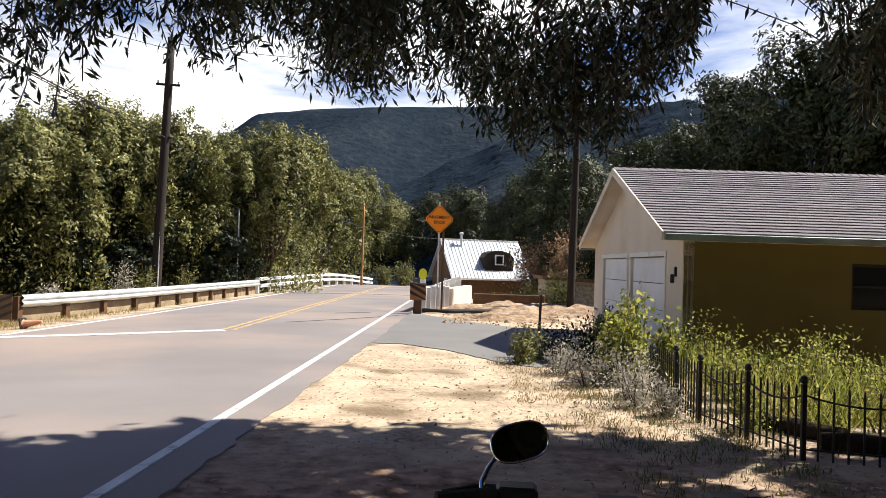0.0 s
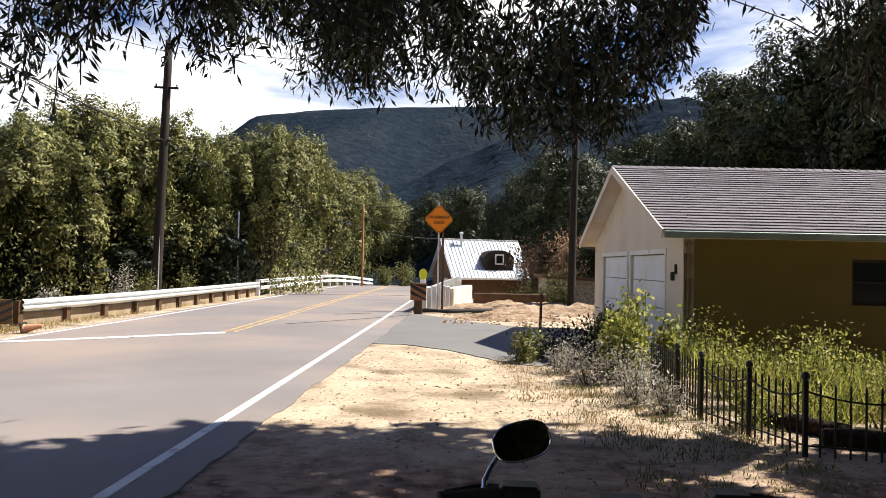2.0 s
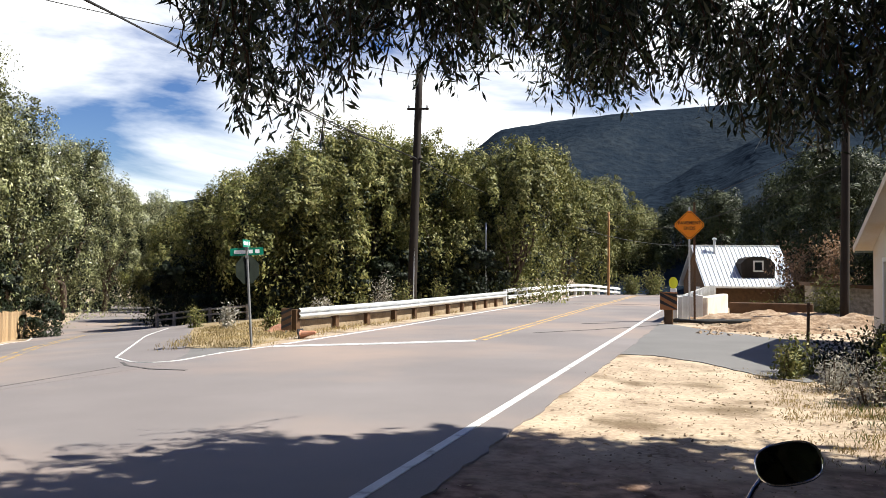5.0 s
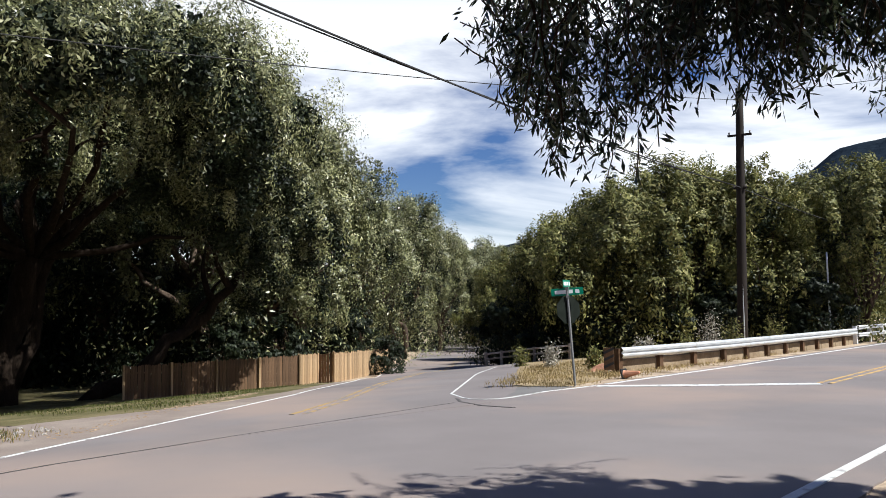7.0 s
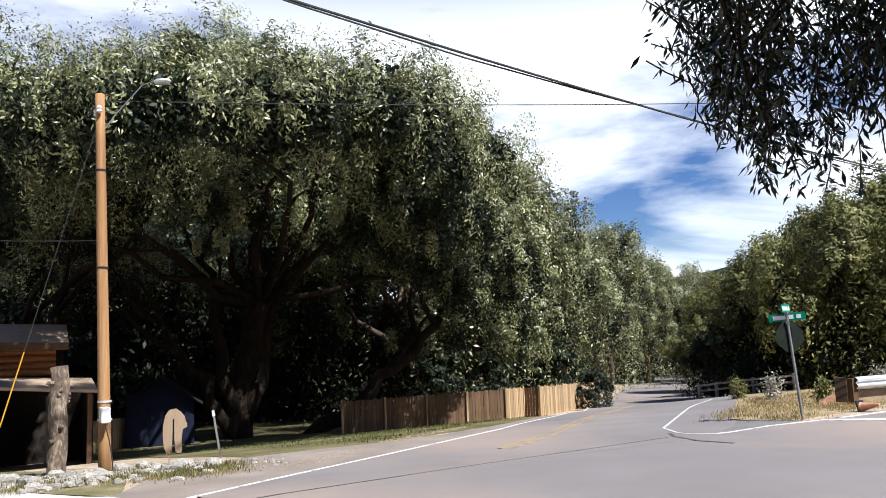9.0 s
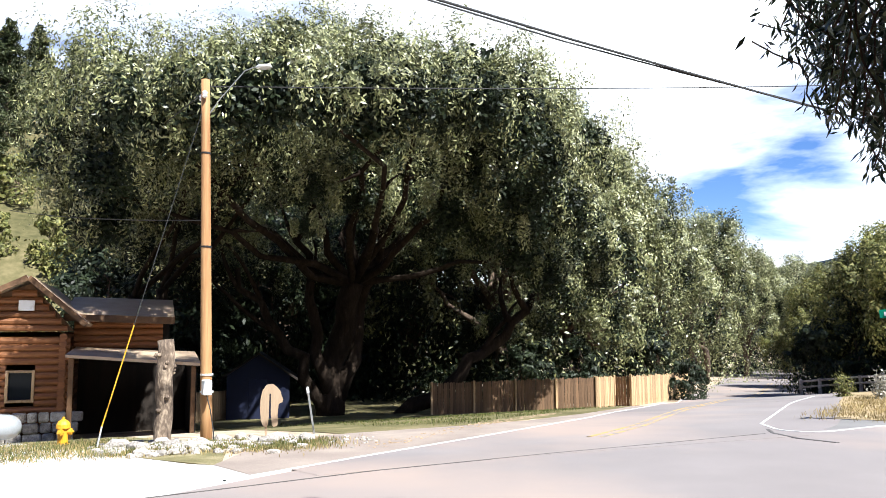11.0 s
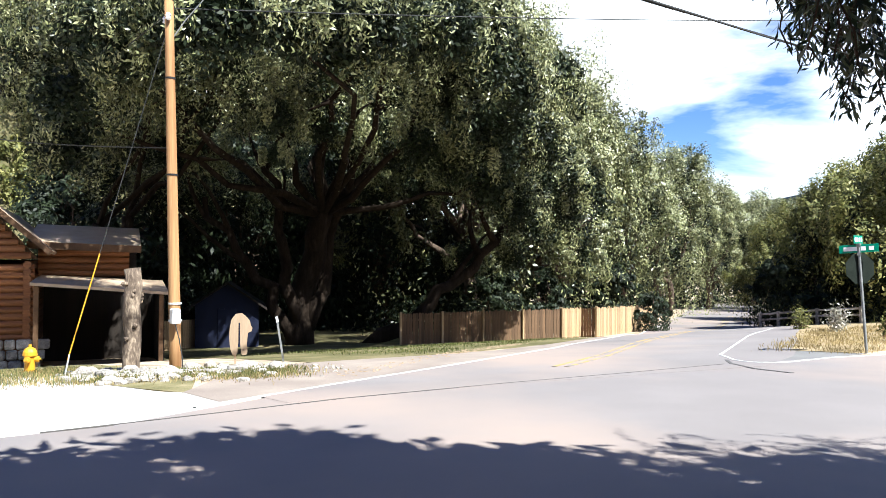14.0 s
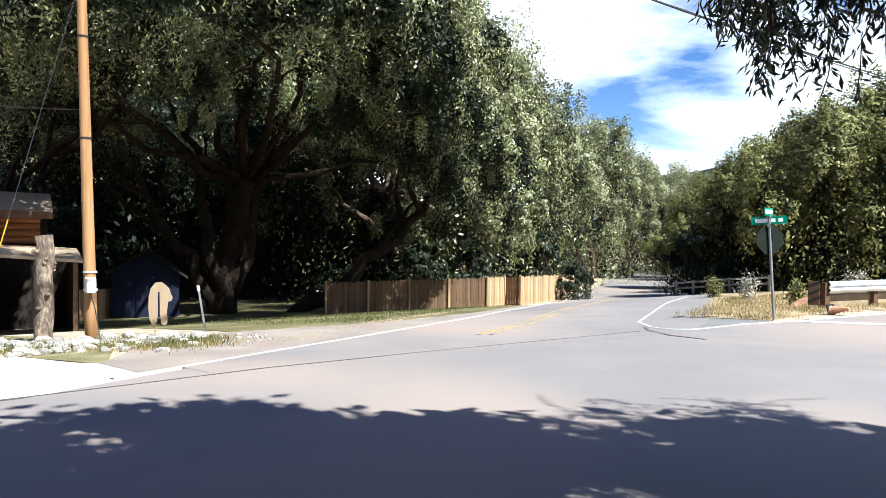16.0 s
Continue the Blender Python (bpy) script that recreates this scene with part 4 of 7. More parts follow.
# ---------------------------------------------------------------- overhead tree by the camera
def overhead():
    rng = np.random.default_rng(77)
    ob = thing("willow_tree", Matrix.Translation((6.2, -3.4, 0)), "large willow with long narrow leaves hanging over the roadside", "tree")
    org = np.array([6.2, -3.4, 0.0])
    wood = MB()
    limb(wood, rng, (0, 0, -0.3), (-0.4, 0.5, 3.2), 0.55, 0.42, 0.04, 12, 8)
    tips = [(-8.0, 6.4, 5.6), (-6.2, 9.4, 5.2), (-2.6, 10.6, 5.6), (1.4, 10.2, 6.0), (-9.0, 2.0, 6.6), (3.6, 5.0, 7.0), (-4.0, -3.0, 7.5), (3.0, -4.0, 7.0)]
    for t in tips:
        limb(wood, rng, (-0.4, 0.5, 3.0), t, 0.24, 0.03, 0.08, 8, 10)
    az_t = [38, 37, 35.5, 34, 30, 26, 23, 21, 19.5, 17, 14, 10, 5, 0, -4, -8, -12, -15, -17, -18.2, -19.5, -23.5, -25, -26, -28, -34, -45]
    el_t = [19, 14, 10, 8.8, 8.2, 8.2, 10, 13.3, 12, 11.4, 11.2, 11.2, 10.6, 9.2, 7.4, 7.0, 7.6, 9.8, 11.5, 17, 22, 21, 16, 9.0, 6.5, 7.5, 8]
    cs, ds, ls = [], [], []
    twigs = MB()
    for g in range(200):
        az0 = rng.uniform(-44, 37.0) if g < 182 else rng.uniform(3.0, 17.0)
        if (az0 > 16 and rng.random() < 0.15) or (-13 < az0 < -2 and rng.random() < 0.15):
            continue
        dist0 = rng.uniform(4.3, 5.6) if az0 > 14 else rng.uniform(4.6, 8.2)
        end0 = abs(rng.normal()) * 5.0 * (0.55 if -14 < az0 < -2 else 1.0) + (2.5 if math.sin(az0 * 0.55 + 1.0) > 0.3 and not -14 < az0 < -2 else 0.0)
        for i in range(rng.integers(6, 12)):
            az = az0 + rng.normal() * 1.5
            if az > 38.2:
                continue
            dist = dist0 + rng.normal() * 0.25
            low = float(np.interp(-az, [-a for a in az_t], el_t))
            end = low + end0 + abs(rng.normal()) * 1.8
            z0 = 1.7 + dist * math.tan(radians(end))
            length = rng.uniform(0.4, 1.1)
            x, y = polar(az, dist)
            z1 = z0 + length
            if z1 > 6.6:
                continue
            lean = rng.normal(size=2) * 0.38
            n = int(length / 0.021)
            t = np.linspace(0, 1, n)
            px = x + lean[0] * (1 - t) ** 2 * length + 0.03 * np.sin(t * 9 + i)
            py = y + lean[1] * (1 - t) ** 2 * length + 0.03 * np.cos(t * 8 + i)
            p = np.stack([px, py, z1 - t * length], 1)
            if i % 2 == 0:
                twigs.tube([tuple(q - org) for q in p[:: max(1, n // 5)]], 0.005, 3, False)
            p = p[rng.random(n) < 0.93]
            out = rnd_dirs(rng, len(p))
            cs.append(p + out * np.array([0.06, 0.06, 0.02]))
            ds.append(out * 0.85 + np.array([0, 0, -0.85]))
            ls.append(rng.uniform(0.055, 0.12, len(p)) * (0.9 if az0 > 14 else 1.0))
    c, d, l = np.concatenate(cs), np.concatenate(ds), np.concatenate(ls)
    me = leaf_mesh("hanging_leaves", c - org, d, rnd_dirs(rng, len(c)), l, l * 0.24, LEAF_WILLOW)
    part("trunk", wood, BARK, ob, smooth_it=True)
    tagged(part("twig", twigs, BARK, ob), kind="stuff")
    h = new("hanging_leaves", me)
    h.parent = ob
    # the crown above, out of sight but for its shade
    edge_x = [-9.4, -8.9, -8.4, -7.5, -6.5, -4.5, -3.6, -1.9, -1.2, 1.7, 5, 9]
    edge_y = [-4.0, 0.2, 2.2, 3.85, 4.6, 6.3, 7.9, 8.9, 8.8, 8.6, 8.2, 7.4]
    fall = np.array([math.sin(radians(SUN_AZ)), math.cos(radians(SUN_AZ))]) / math.tan(radians(SUN_EL))
    rng = np.random.default_rng(78)
    clumps = 3400
    ctr = np.stack([rng.uniform(-5.0, 18, clumps), rng.uniform(-14, 16.0, clumps), rng.uniform(4.6, 10.5, clumps)], 1)
    ctr[:260] = np.stack([rng.uniform(-4.5, 2.5, 260), rng.uniform(-9, 0, 260), rng.uniform(4.4, 6.6, 260)], 1)
    sh = ctr[:, :2] - ctr[:, 2:] * fall
    ctr = ctr[(sh[:, 0] > -8.2) & (sh[:, 0] < 9) & (sh[:, 1] > -16) & (sh[:, 1] < np.interp(sh[:, 0], edge_x, edge_y) - 0.75)]
    sh = ctr[:, :2] - ctr[:, 2:] * fall
    ctr = ctr[(rng.random(len(ctr)) < 0.5) | (sh[:, 0] < -1.6) | (sh[:, 1] < 3.5)]
    k = 170000
    idx = rng.integers(0, len(ctr), k)
    c = ctr[idx] + rng.normal(size=(k, 3)) * np.array([0.30, 0.30, 0.25])
    hd = np.hypot(c[:, 0], c[:, 1])
    az = np.degrees(np.arctan2(-c[:, 0], c[:, 1]))
    el = np.degrees(np.arctan2(c[:, 2] - 1.7, hd))
    keep = (el > np.where(az > 18, 30, np.where((az < -16.5) & (az > -29), 22.5, 20))) | (az < -32) | (np.abs(az) > 100)
    c = c[keep]
    k = len(c)
    dd = rnd_dirs(rng, k)
    dd[:, 2] -= 0.5
    l = rng.uniform(0.30, 0.52, k)
    cr = new("crown", leaf_mesh("crown", c - org, dd, rnd_dirs(rng, k), l, l * 0.5, LEAF_WILLOW))
    cr.parent = ob


overhead()

# ---------------------------------------------------------------- garage
def build_garage():
    g = thing("garage", Matrix.Translation((4.25, 13.9, -0.13)) @ Matrix.Rotation(radians(-0.5), 4, "Z"), "ochre stucco garage with a cream gable and shingled roof", "garage")
    W, D, H, A = 13.0, 8.4, 2.58, 4.15    # length along x, gable width along y, wall height, ridge height
    wx0, wx1, wz0, wz1 = 2.95, 4.9, 1.25, 2.06
    front = MB()
    front.box(0, 0, -0.3, wx0, 0.2, H)
    front.box(wx1, 0, -0.3, W, 0.2, H)
    front.box(wx0, 0, -0.3, wx1, 0.2, wz0)
    front.box(wx0, 0, wz1, wx1, 0.2, H)
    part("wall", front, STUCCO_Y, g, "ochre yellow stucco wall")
    back = MB()
    back.box(0, D - 0.2, -0.3, W, D, H)
    back.box(W - 0.2, 0.2, -0.3, W, D - 0.2, H)
    part("wall", back, STUCCO_Y, g)
    # gable with two door openings
    gab = MB()
    d1, d2, dh = (1.15, 3.95), (4.35, 7.15), 2.12
    for p0, p1 in ((0, d1[0]), (d1[1], d2[0]), (d2[1], D)):
        pier = MB()
        pier.box(-0.02, p0, -0.3, 0.18, p1, dh)
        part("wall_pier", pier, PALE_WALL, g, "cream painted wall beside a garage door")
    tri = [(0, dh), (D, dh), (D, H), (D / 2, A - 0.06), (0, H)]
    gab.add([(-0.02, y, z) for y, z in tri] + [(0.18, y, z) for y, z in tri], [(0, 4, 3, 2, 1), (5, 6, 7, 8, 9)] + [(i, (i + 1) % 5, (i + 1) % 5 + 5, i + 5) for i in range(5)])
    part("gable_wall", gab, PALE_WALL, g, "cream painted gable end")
    for y0, y1 in (d1, d2):
        door = MB()
        for r in range(4):
            z0 = 0.0 + r * dh / 4
            door.box(0.03, y0, z0, 0.08, y1, z0 + dh / 4 - 0.012, b=0.008)
        dr = part("garage_door", door, DOOR_W, g, "stained white sectional overhead garage door")
        fr = MB()
        fr.box(-0.045, y0 - 0.1, 0, -0.021, y0, dh + 0.1, b=0.004)
        fr.box(-0.045, y1, 0, -0.021, y1 + 0.1, dh + 0.1, b=0.004)
        fr.box(-0.05, y0, dh, -0.021, y1, dh + 0.1, b=0.004)
        part("door_trim", fr, TRIM_W, dr)
    lamp = MB()
    lamp.box(-0.06, 0.34, 1.74, -0.022, 0.41, 1.92, b=0.01)
    lamp.box(-0.13, 0.345, 1.62, -0.06, 0.405, 1.78, b=0.015)
    part("wall_lamp", lamp, BLACK, g, "small black wall lantern")
    # window with frame, bars and panes
    w = MB()
    w.box(wx0, 0.09, wz0, wx1, 0.10, wz1)
    win = part("window", w, GLASS, g, "dark two-pane window")
    f = MB()
    t = 0.055
    f.box(wx0, 0.05, wz0, wx0 + t, 0.14, wz1)
    f.box(wx1 - t, 0.05, wz0, wx1, 0.14, wz1)
    f.box(wx0 + t, 0.05, wz1 - t, wx1 - t, 0.14, wz1)
    f.box(wx0 + t, 0.05, wz0, wx1 - t, 0.14, wz0 + t)
    f.box(wx0 + t, 0.055, (wz0 + wz1) / 2 - 0.02, wx1 - t, 0.135, (wz0 + wz1) / 2 + 0.02)
    part("window_frame", f, POLE_DARK, win)
    # roof: two slabs, shingle courses, ridge caps, gutters, rake boards
    over, rake = 0.20, 0.42
    run = D / 2 + over
    slope = (A - H) / (D / 2)
    eave_z = A - slope * run
    ln = math.hypot(run, A - eave_z)
    ang = math.atan2(A - eave_z, run)
    for sgn in (1, -1):
        m = Matrix.Translation((0, D / 2, A)) @ Matrix.Rotation(0 if sgn > 0 else math.pi, 4, "Z")
        tilt = Matrix.Rotation(ang, 4, "X")
        deck = MB()
        xa, xb = (-rake, W + rake) if sgn > 0 else (-W - rake, rake)
        deck.box(xa, -ln, -0.09, xb, 0, 0.0, m @ tilt)
        rf = part("roof", deck, PALE_WALL, g)
        courses = 26
        for c in range(courses):
            s = MB()
            y1 = -c * ln / courses
            y0 = y1 - ln / courses - 0.015
            rng = random.Random(c * 7 + sgn)
            x = xa
            while x < xb - 0.02:
                x2 = min(xb, x + rng.uniform(0.24, 0.36))
                lift = rng.uniform(0.0, 0.006)
                vs = [(x + 0.003, y1, 0.004), (x2 - 0.003, y1, 0.004), (x2 - 0.003, y0 - rng.uniform(0, 0.008), 0.024 + lift), (x + 0.003, y0 - rng.uniform(0, 0.008), 0.024 + lift),
                      (x + 0.003, y0, 0.002), (x2 - 0.003, y0, 0.002)]
                s.add([m @ tilt @ Vector(q) for q in vs], [(0, 3, 2, 1), (3, 4, 5, 2)])
                x = x2
            part("shingle_course", s, SHINGLE, rf)
        gut = MB()
        p0, p1 = m @ tilt @ Vector((xa, -ln, 0)), m @ tilt @ Vector((xb, -ln, 0))
        z = p0.z
        gut.box(min(p0.x, p1.x), p0.y - (0.10 if sgn > 0 else 0), z - 0.13, max(p0.x, p1.x), p0.y + (0 if sgn > 0 else 0.10), z - 0.01, b=0.012)
        part("gutter", gut, GUTTER, g, "aged greenish gutter")
        rk = MB()
        xr = -rake - 0.03 if sgn > 0 else rake
        rk.box(xr, -ln, -0.14, xr + 0.03, 0, 0.02, m @ tilt)
        part("rake_board", rk, PALE_WALL, g)
    cap = MB()
    x = -rake
    while x < W + rake:
        x2 = x + 0.24
        cap.add([(x, D / 2 - 0.13, A - 0.02), (x, D / 2, A + 0.045), (x, D / 2 + 0.13, A - 0.02), (x2, D / 2 - 0.13, A - 0.035), (x2, D / 2, A + 0.03), (x2, D / 2 + 0.13, A - 0.035)], [(0, 3, 4, 1), (1, 4, 5, 2), (0, 1, 2)])
        x += 0.2
    part("ridge_cap", cap, SHINGLE, g)
    sof = MB()
    sof.box(0.0, -over + 0.02, eave_z - 0.13, W, -0.002, eave_z - 0.10)
    part("soffit", sof, PALE_WALL, g)


build_garage()

# ---------------------------------------------------------------- poles and cables
def utility_pole(az, dist, top, r0, r1, material, label, lean=(0, 0), arms=()):
    x, y = polar(az, dist)
    z = gz(x, y)
    ob = thing("utility_pole", Matrix.Translation((x, y, z)), label, "utility pole")
    mb = MB()
    n = 9
    mb.tube([(lean[0] * i / (n - 1), lean[1] * i / (n - 1), -0.4 + (top - z + 0.4) * i / (n - 1)) for i in range(n)], [r0 + (r1 - r0) * i / (n - 1) for i in range(n)], 14)
    part("pole", mb, material, ob, smooth_it=True)
    for h, half, turn in arms:
        arm = MB()
        f = (h - z) / (top - z)
        m = Matrix.Translation((lean[0] * f, lean[1] * f, h - z)) @ Matrix.Rotation(turn, 4, "Z")
        arm.box(-half, -0.16, -0.05, half, -0.07, 0.05, m, 0.008)
        a = part("crossarm", arm, material, ob)
        for sx in (-half * 0.85, half * 0.85):
            ins = MB()
            ins.lathe([(0.02, 0.05), (0.045, 0.08), (0.03, 0.11), (0.05, 0.14), (0.025, 0.18)], 8, m @ Matrix.Translation((sx, -0.115, 0)))
            part("insulator", ins, STONE, a)
    return ob, (x, y, z)


lp, lpos = utility_pole(20.0, 40, 12.2, 0.25, 0.17, POLE_DARK, "tall dark creosoted utility pole behind the guardrail", (0.36, 0.0), [(9.9, 0.55, 0.2), (7.35, 0.30, 0.2)])
rp, rpos = utility_pole(-9.25, 30, 9.6, 0.15, 0.12, POLE_DARK, "dark wooden utility pole beside the garage", (0.12, 0))
wp, wpos = utility_pole(78.15, 18.0, 7.45, 0.132, 0.095, POLE_NEW, "honey-coloured new wooden utility pole among stones", (-0.10, -0.22), [])
fp, fpos = utility_pole(5.85, 60, 6.2, 0.10, 0.07, POLE_NEW, "slender pale pole beyond the bridge")
cond = MB()
cond.tube([(0.17, -0.17, 0.0), (0.19, -0.17, 3.6)], 0.035, 8)
part("conduit", cond, GALV, lp, "grey conduit strapped to the pole")
lamp_pole, lpp = utility_pole(14.6, 44, 4.4, 0.05, 0.04, GALV, "thin grey metal post behind the guardrail")


def cable(name, pts, sag, r, label, group="overhead cables", twist=0.0):
    """A hanging cable through points, each span with its own sag."""
    mb = MB()
    path = []
    for a, b in zip(pts, pts[1:]):
        a, b = Vector(a), Vector(b)
        for i in range(14):
            t = i / 14
            path.append(a.lerp(b, t) - Vector((0, 0, 4 * sag * t * (1 - t))))
    path.append(Vector(pts[-1]))
    mb.tube(path, r, 5)
    ob = part(name, mb, WIRE)
    tagged(ob, label, "cable", group)
    if twist:
        m2 = MB()
        m2.tube([p + Vector((math.cos(i * 1.3) * twist, 0, math.sin(i * 1.3) * twist - 0.03)) for i, p in enumerate(path)], r * 0.7, 5)
        part("lashing_wire", m2, WIRE, ob)
    return ob


LP = Vector(lpos)
cable("overhead_cable", [(LP.x + 0.25, LP.y - 0.2, 7.4), (-11.0, -12.0, 8.9), (-9, -45, 8)], 0.75, 0.026, "thick black lashed cable bundle over the road", twist=0.05)
WT = Vector((wpos[0] - 0.10, wpos[1] - 0.22, 7.3))
cable("overhead_cable", [(LP.x + 0.3, LP.y - 0.2, 11.6), (WT.x, WT.y, WT.z)], 0.25, 0.014, "thin black power line across the road")
cable("overhead_cable", [(WT.x, WT.y, 4.25), (-36, -0.5, 6.8)], 0.12, 0.014, "black service line running from the pole past the cabin")
cable("overhead_cable", [(WT.x, WT.y, 7.2), (-50, 3.0, 12.0)], 0.5, 0.012, "thin power line running uphill")
cable("overhead_cable", [(LP.x + 0.25, LP.y - 0.2, 7.35), (-0.4, 69.5, 4.0)], 1.2, 0.022, "black service cable to the metal-roofed house")
cable("overhead_cable", [(fpos[0], fpos[1], 6.0), (rpos[0], rpos[1], 6.6)], 0.9, 0.014, "thin black line between poles")
cable("overhead_cable", [(fpos[0], fpos[1], 5.0), (rpos[0], rpos[1], 5.4)], 0.9, 0.014, "thin black line between poles")
cable("overhead_cable", [(LP.x + 0.3, LP.y - 0.2, 11.9), (rpos[0], rpos[1], 9.4)], 0.4, 0.012, "thin power line between poles")

# ---------------------------------------------------------------- guardrails
def w_beam(mb, path, h, depth=0.08, height=0.31, side=1):
    """A corrugated beam swept along plan points at height h (its middle)."""
    prof = [(0.0, -0.5), (0.5, -0.42), (1.0, -0.30), (1.0, -0.18), (0.2, -0.05), (0.2, 0.05), (1.0, 0.18), (1.0, 0.30), (0.5, 0.42), (0.0, 0.5)]
    rows = []
    for i, p in enumerate(path):
        a, b = Vector(path[max(i - 1, 0)]), Vector(path[min(i + 1, len(path) - 1)])
        d = (b - a).normalized()
        n = Vector((d.y, -d.x)) * side
        z = gz(*p)
        rows.append([(p[0] + n.x * o * depth, p[1] + n.y * o * depth, z + h + v * height) for o, v in prof] + [(p[0] + n.x * (o * depth - 0.012), p[1] + n.y * (o * depth - 0.012), z + h + v * height) for o, v in prof[::-1]])
    k = len(rows[0])
    vs = [q for r in rows for q in r]
    fs = [(i * k + j, i * k + (j + 1) % k, (i + 1) * k + (j + 1) % k, (i + 1) * k + j) for i in range(len(rows) - 1) for j in range(k)]
    fs += [tuple(range(k))[::-1], tuple((len(rows) - 1) * k + j for j in range(k))]
    mb.add(vs, fs)


def along(pts, step):
    out, carry = [], 0.0
    for a, b in zip(pts, pts[1:]):
        a, b = Vector(a), Vector(b)
        n = (b - a).length
        s = carry
        while s < n:
            out.append(tuple(a.lerp(b, s / n)))
            s += step
        carry = s - n
    out.append(tuple(pts[-1]))
    return out


def guardrail(pts, beams, step, label, post_mat, post_h, material, side=1, back=0.1):
    ob = thing("guardrail", Matrix(), label, "guardrail")
    path = along(pts, 1.0)
    for h, hh in beams:
        mb = MB()
        w_beam(mb, path, h, 0.085, hh, side)
        part("beam", mb, material, ob)
    posts = along(pts, step)
    for i, p in enumerate(posts[:-1]):
        q = Vector(posts[i + 1]) - Vector(p)
        m = Matrix.Translation((p[0], p[1], gz(*p))) @ Matrix.Rotation(math.atan2(q.y, q.x), 4, "Z")
        mb = MB()
        mb.box(-0.09, 0.02 * side, -0.4, 0.09, 0.20 * side, post_h, None, 0.0)
        o = part("post", mb, post_mat, ob)
        o.matrix_basis = m
    return ob


RAIL = [(-11.4, 21.4), (-10.9, 23.6), (-10.4, 27), (-10.1, 33), (-9.8, 42)]
guardrail(RAIL, [(0.60, 0.32)], 1.9, "long galvanised guardrail on timber posts", DARK_WOOD, 0.72, GALV, 1)
guardrail([(-9.78, 42.2), (-9.5, 50), (-8.9, 60), (-7.9, 68), (-6.6, 74)], [(0.78, 0.20), (0.42, 0.20)], 2.4, "white two-rail bridge railing", WHITE_RAIL, 0.86, WHITE_RAIL, 1)
guardrail([(-0.75, 27.6), (-0.35, 32), (-0.05, 38), (0.5, 48), (1.2, 58)], [(0.72, 0.30)], 1.5, "pale bridge railing on close posts", GALV, 0.85, WHITE_RAIL, -1)
for x0, y0, x1, y1, lab in ((-12.6, 20.0, -12.2, 20.7, "striped"),):
    tx = thing("guardrail_end_marker", Matrix.Translation((-11.65, 21.1, gz(-11.65, 21.1))) @ Matrix.Rotation(radians(25), 4, "Z"), "weathered black and orange striped guardrail end marker", "road marker")
    mb = MB()
    mb.box(-0.15, -0.02, 0.12, 0.15, 0.02, 0.78, b=0.006)
    part("panel", mb, DARK_WOOD, tx)
    for i in range(3):
        s = MB()
        s.add([(-0.15, -0.024, 0.16 + i * 0.21), (0.15, -0.024, 0.30 + i * 0.21), (0.15, -0.024, 0.38 + i * 0.21), (-0.15, -0.024, 0.24 + i * 0.21)], [(0, 1, 2, 3)])
        part("stripe", s, BLACK, tx)
    mb = MB()
    mb.box(-0.03, 0.02, -0.3, 0.03, 0.07, 0.75)
    part("post", mb, GALV, tx)
curb = MB()
for a, b in zip(along(RAIL, 2.0), along(RAIL, 2.0)[1:]):
    a, b = Vector(a), Vector(b)
    d = (b - a)
    m = Matrix.Translation((a.x - 0.25, a.y, gz(a.x, a.y))) @ Matrix.Rotation(math.atan2(d.y, d.x), 4, "Z")
    curb.box(0.0, -0.10, -0.3, d.length - 0.03, 0.12, 0.40, m, 0.03)
tagged(part("retaining_curb", curb, mat("weathered tan concrete", [(0.3, (0.16, 0.115, 0.07)), (0.5, (0.27, 0.205, 0.13)), (0.7, (0.36, 0.29, 0.20))], 1.4, 0.95, 0.6, 18, bump_dist=0.04)), "low crumbling concrete curb under the guardrail", kind="structure")

# ---------------------------------------------------------------- signs
def text(body, size, m, material, parent, name="lettering", bold=0.0):
    cu = bpy.data.curves.new(name, "FONT")
    cu.body, cu.size, cu.align_x, cu.align_y, cu.extrude, cu.offset = body, size, "CENTER", "CENTER", 0.002, bold
    tmp = bpy.data.objects.new("tmp", cu)
    scene.collection.objects.link(tmp)
    dg = bpy.context.evaluated_depsgraph_get()
    me = bpy.data.meshes.new_from_object(tmp.evaluated_get(dg))
    bpy.data.objects.remove(tmp)
    me.materials.clear()
    me.materials.append(material)
    o = new(name, me)
    o.parent = parent
    o.matrix_basis = m
    return o


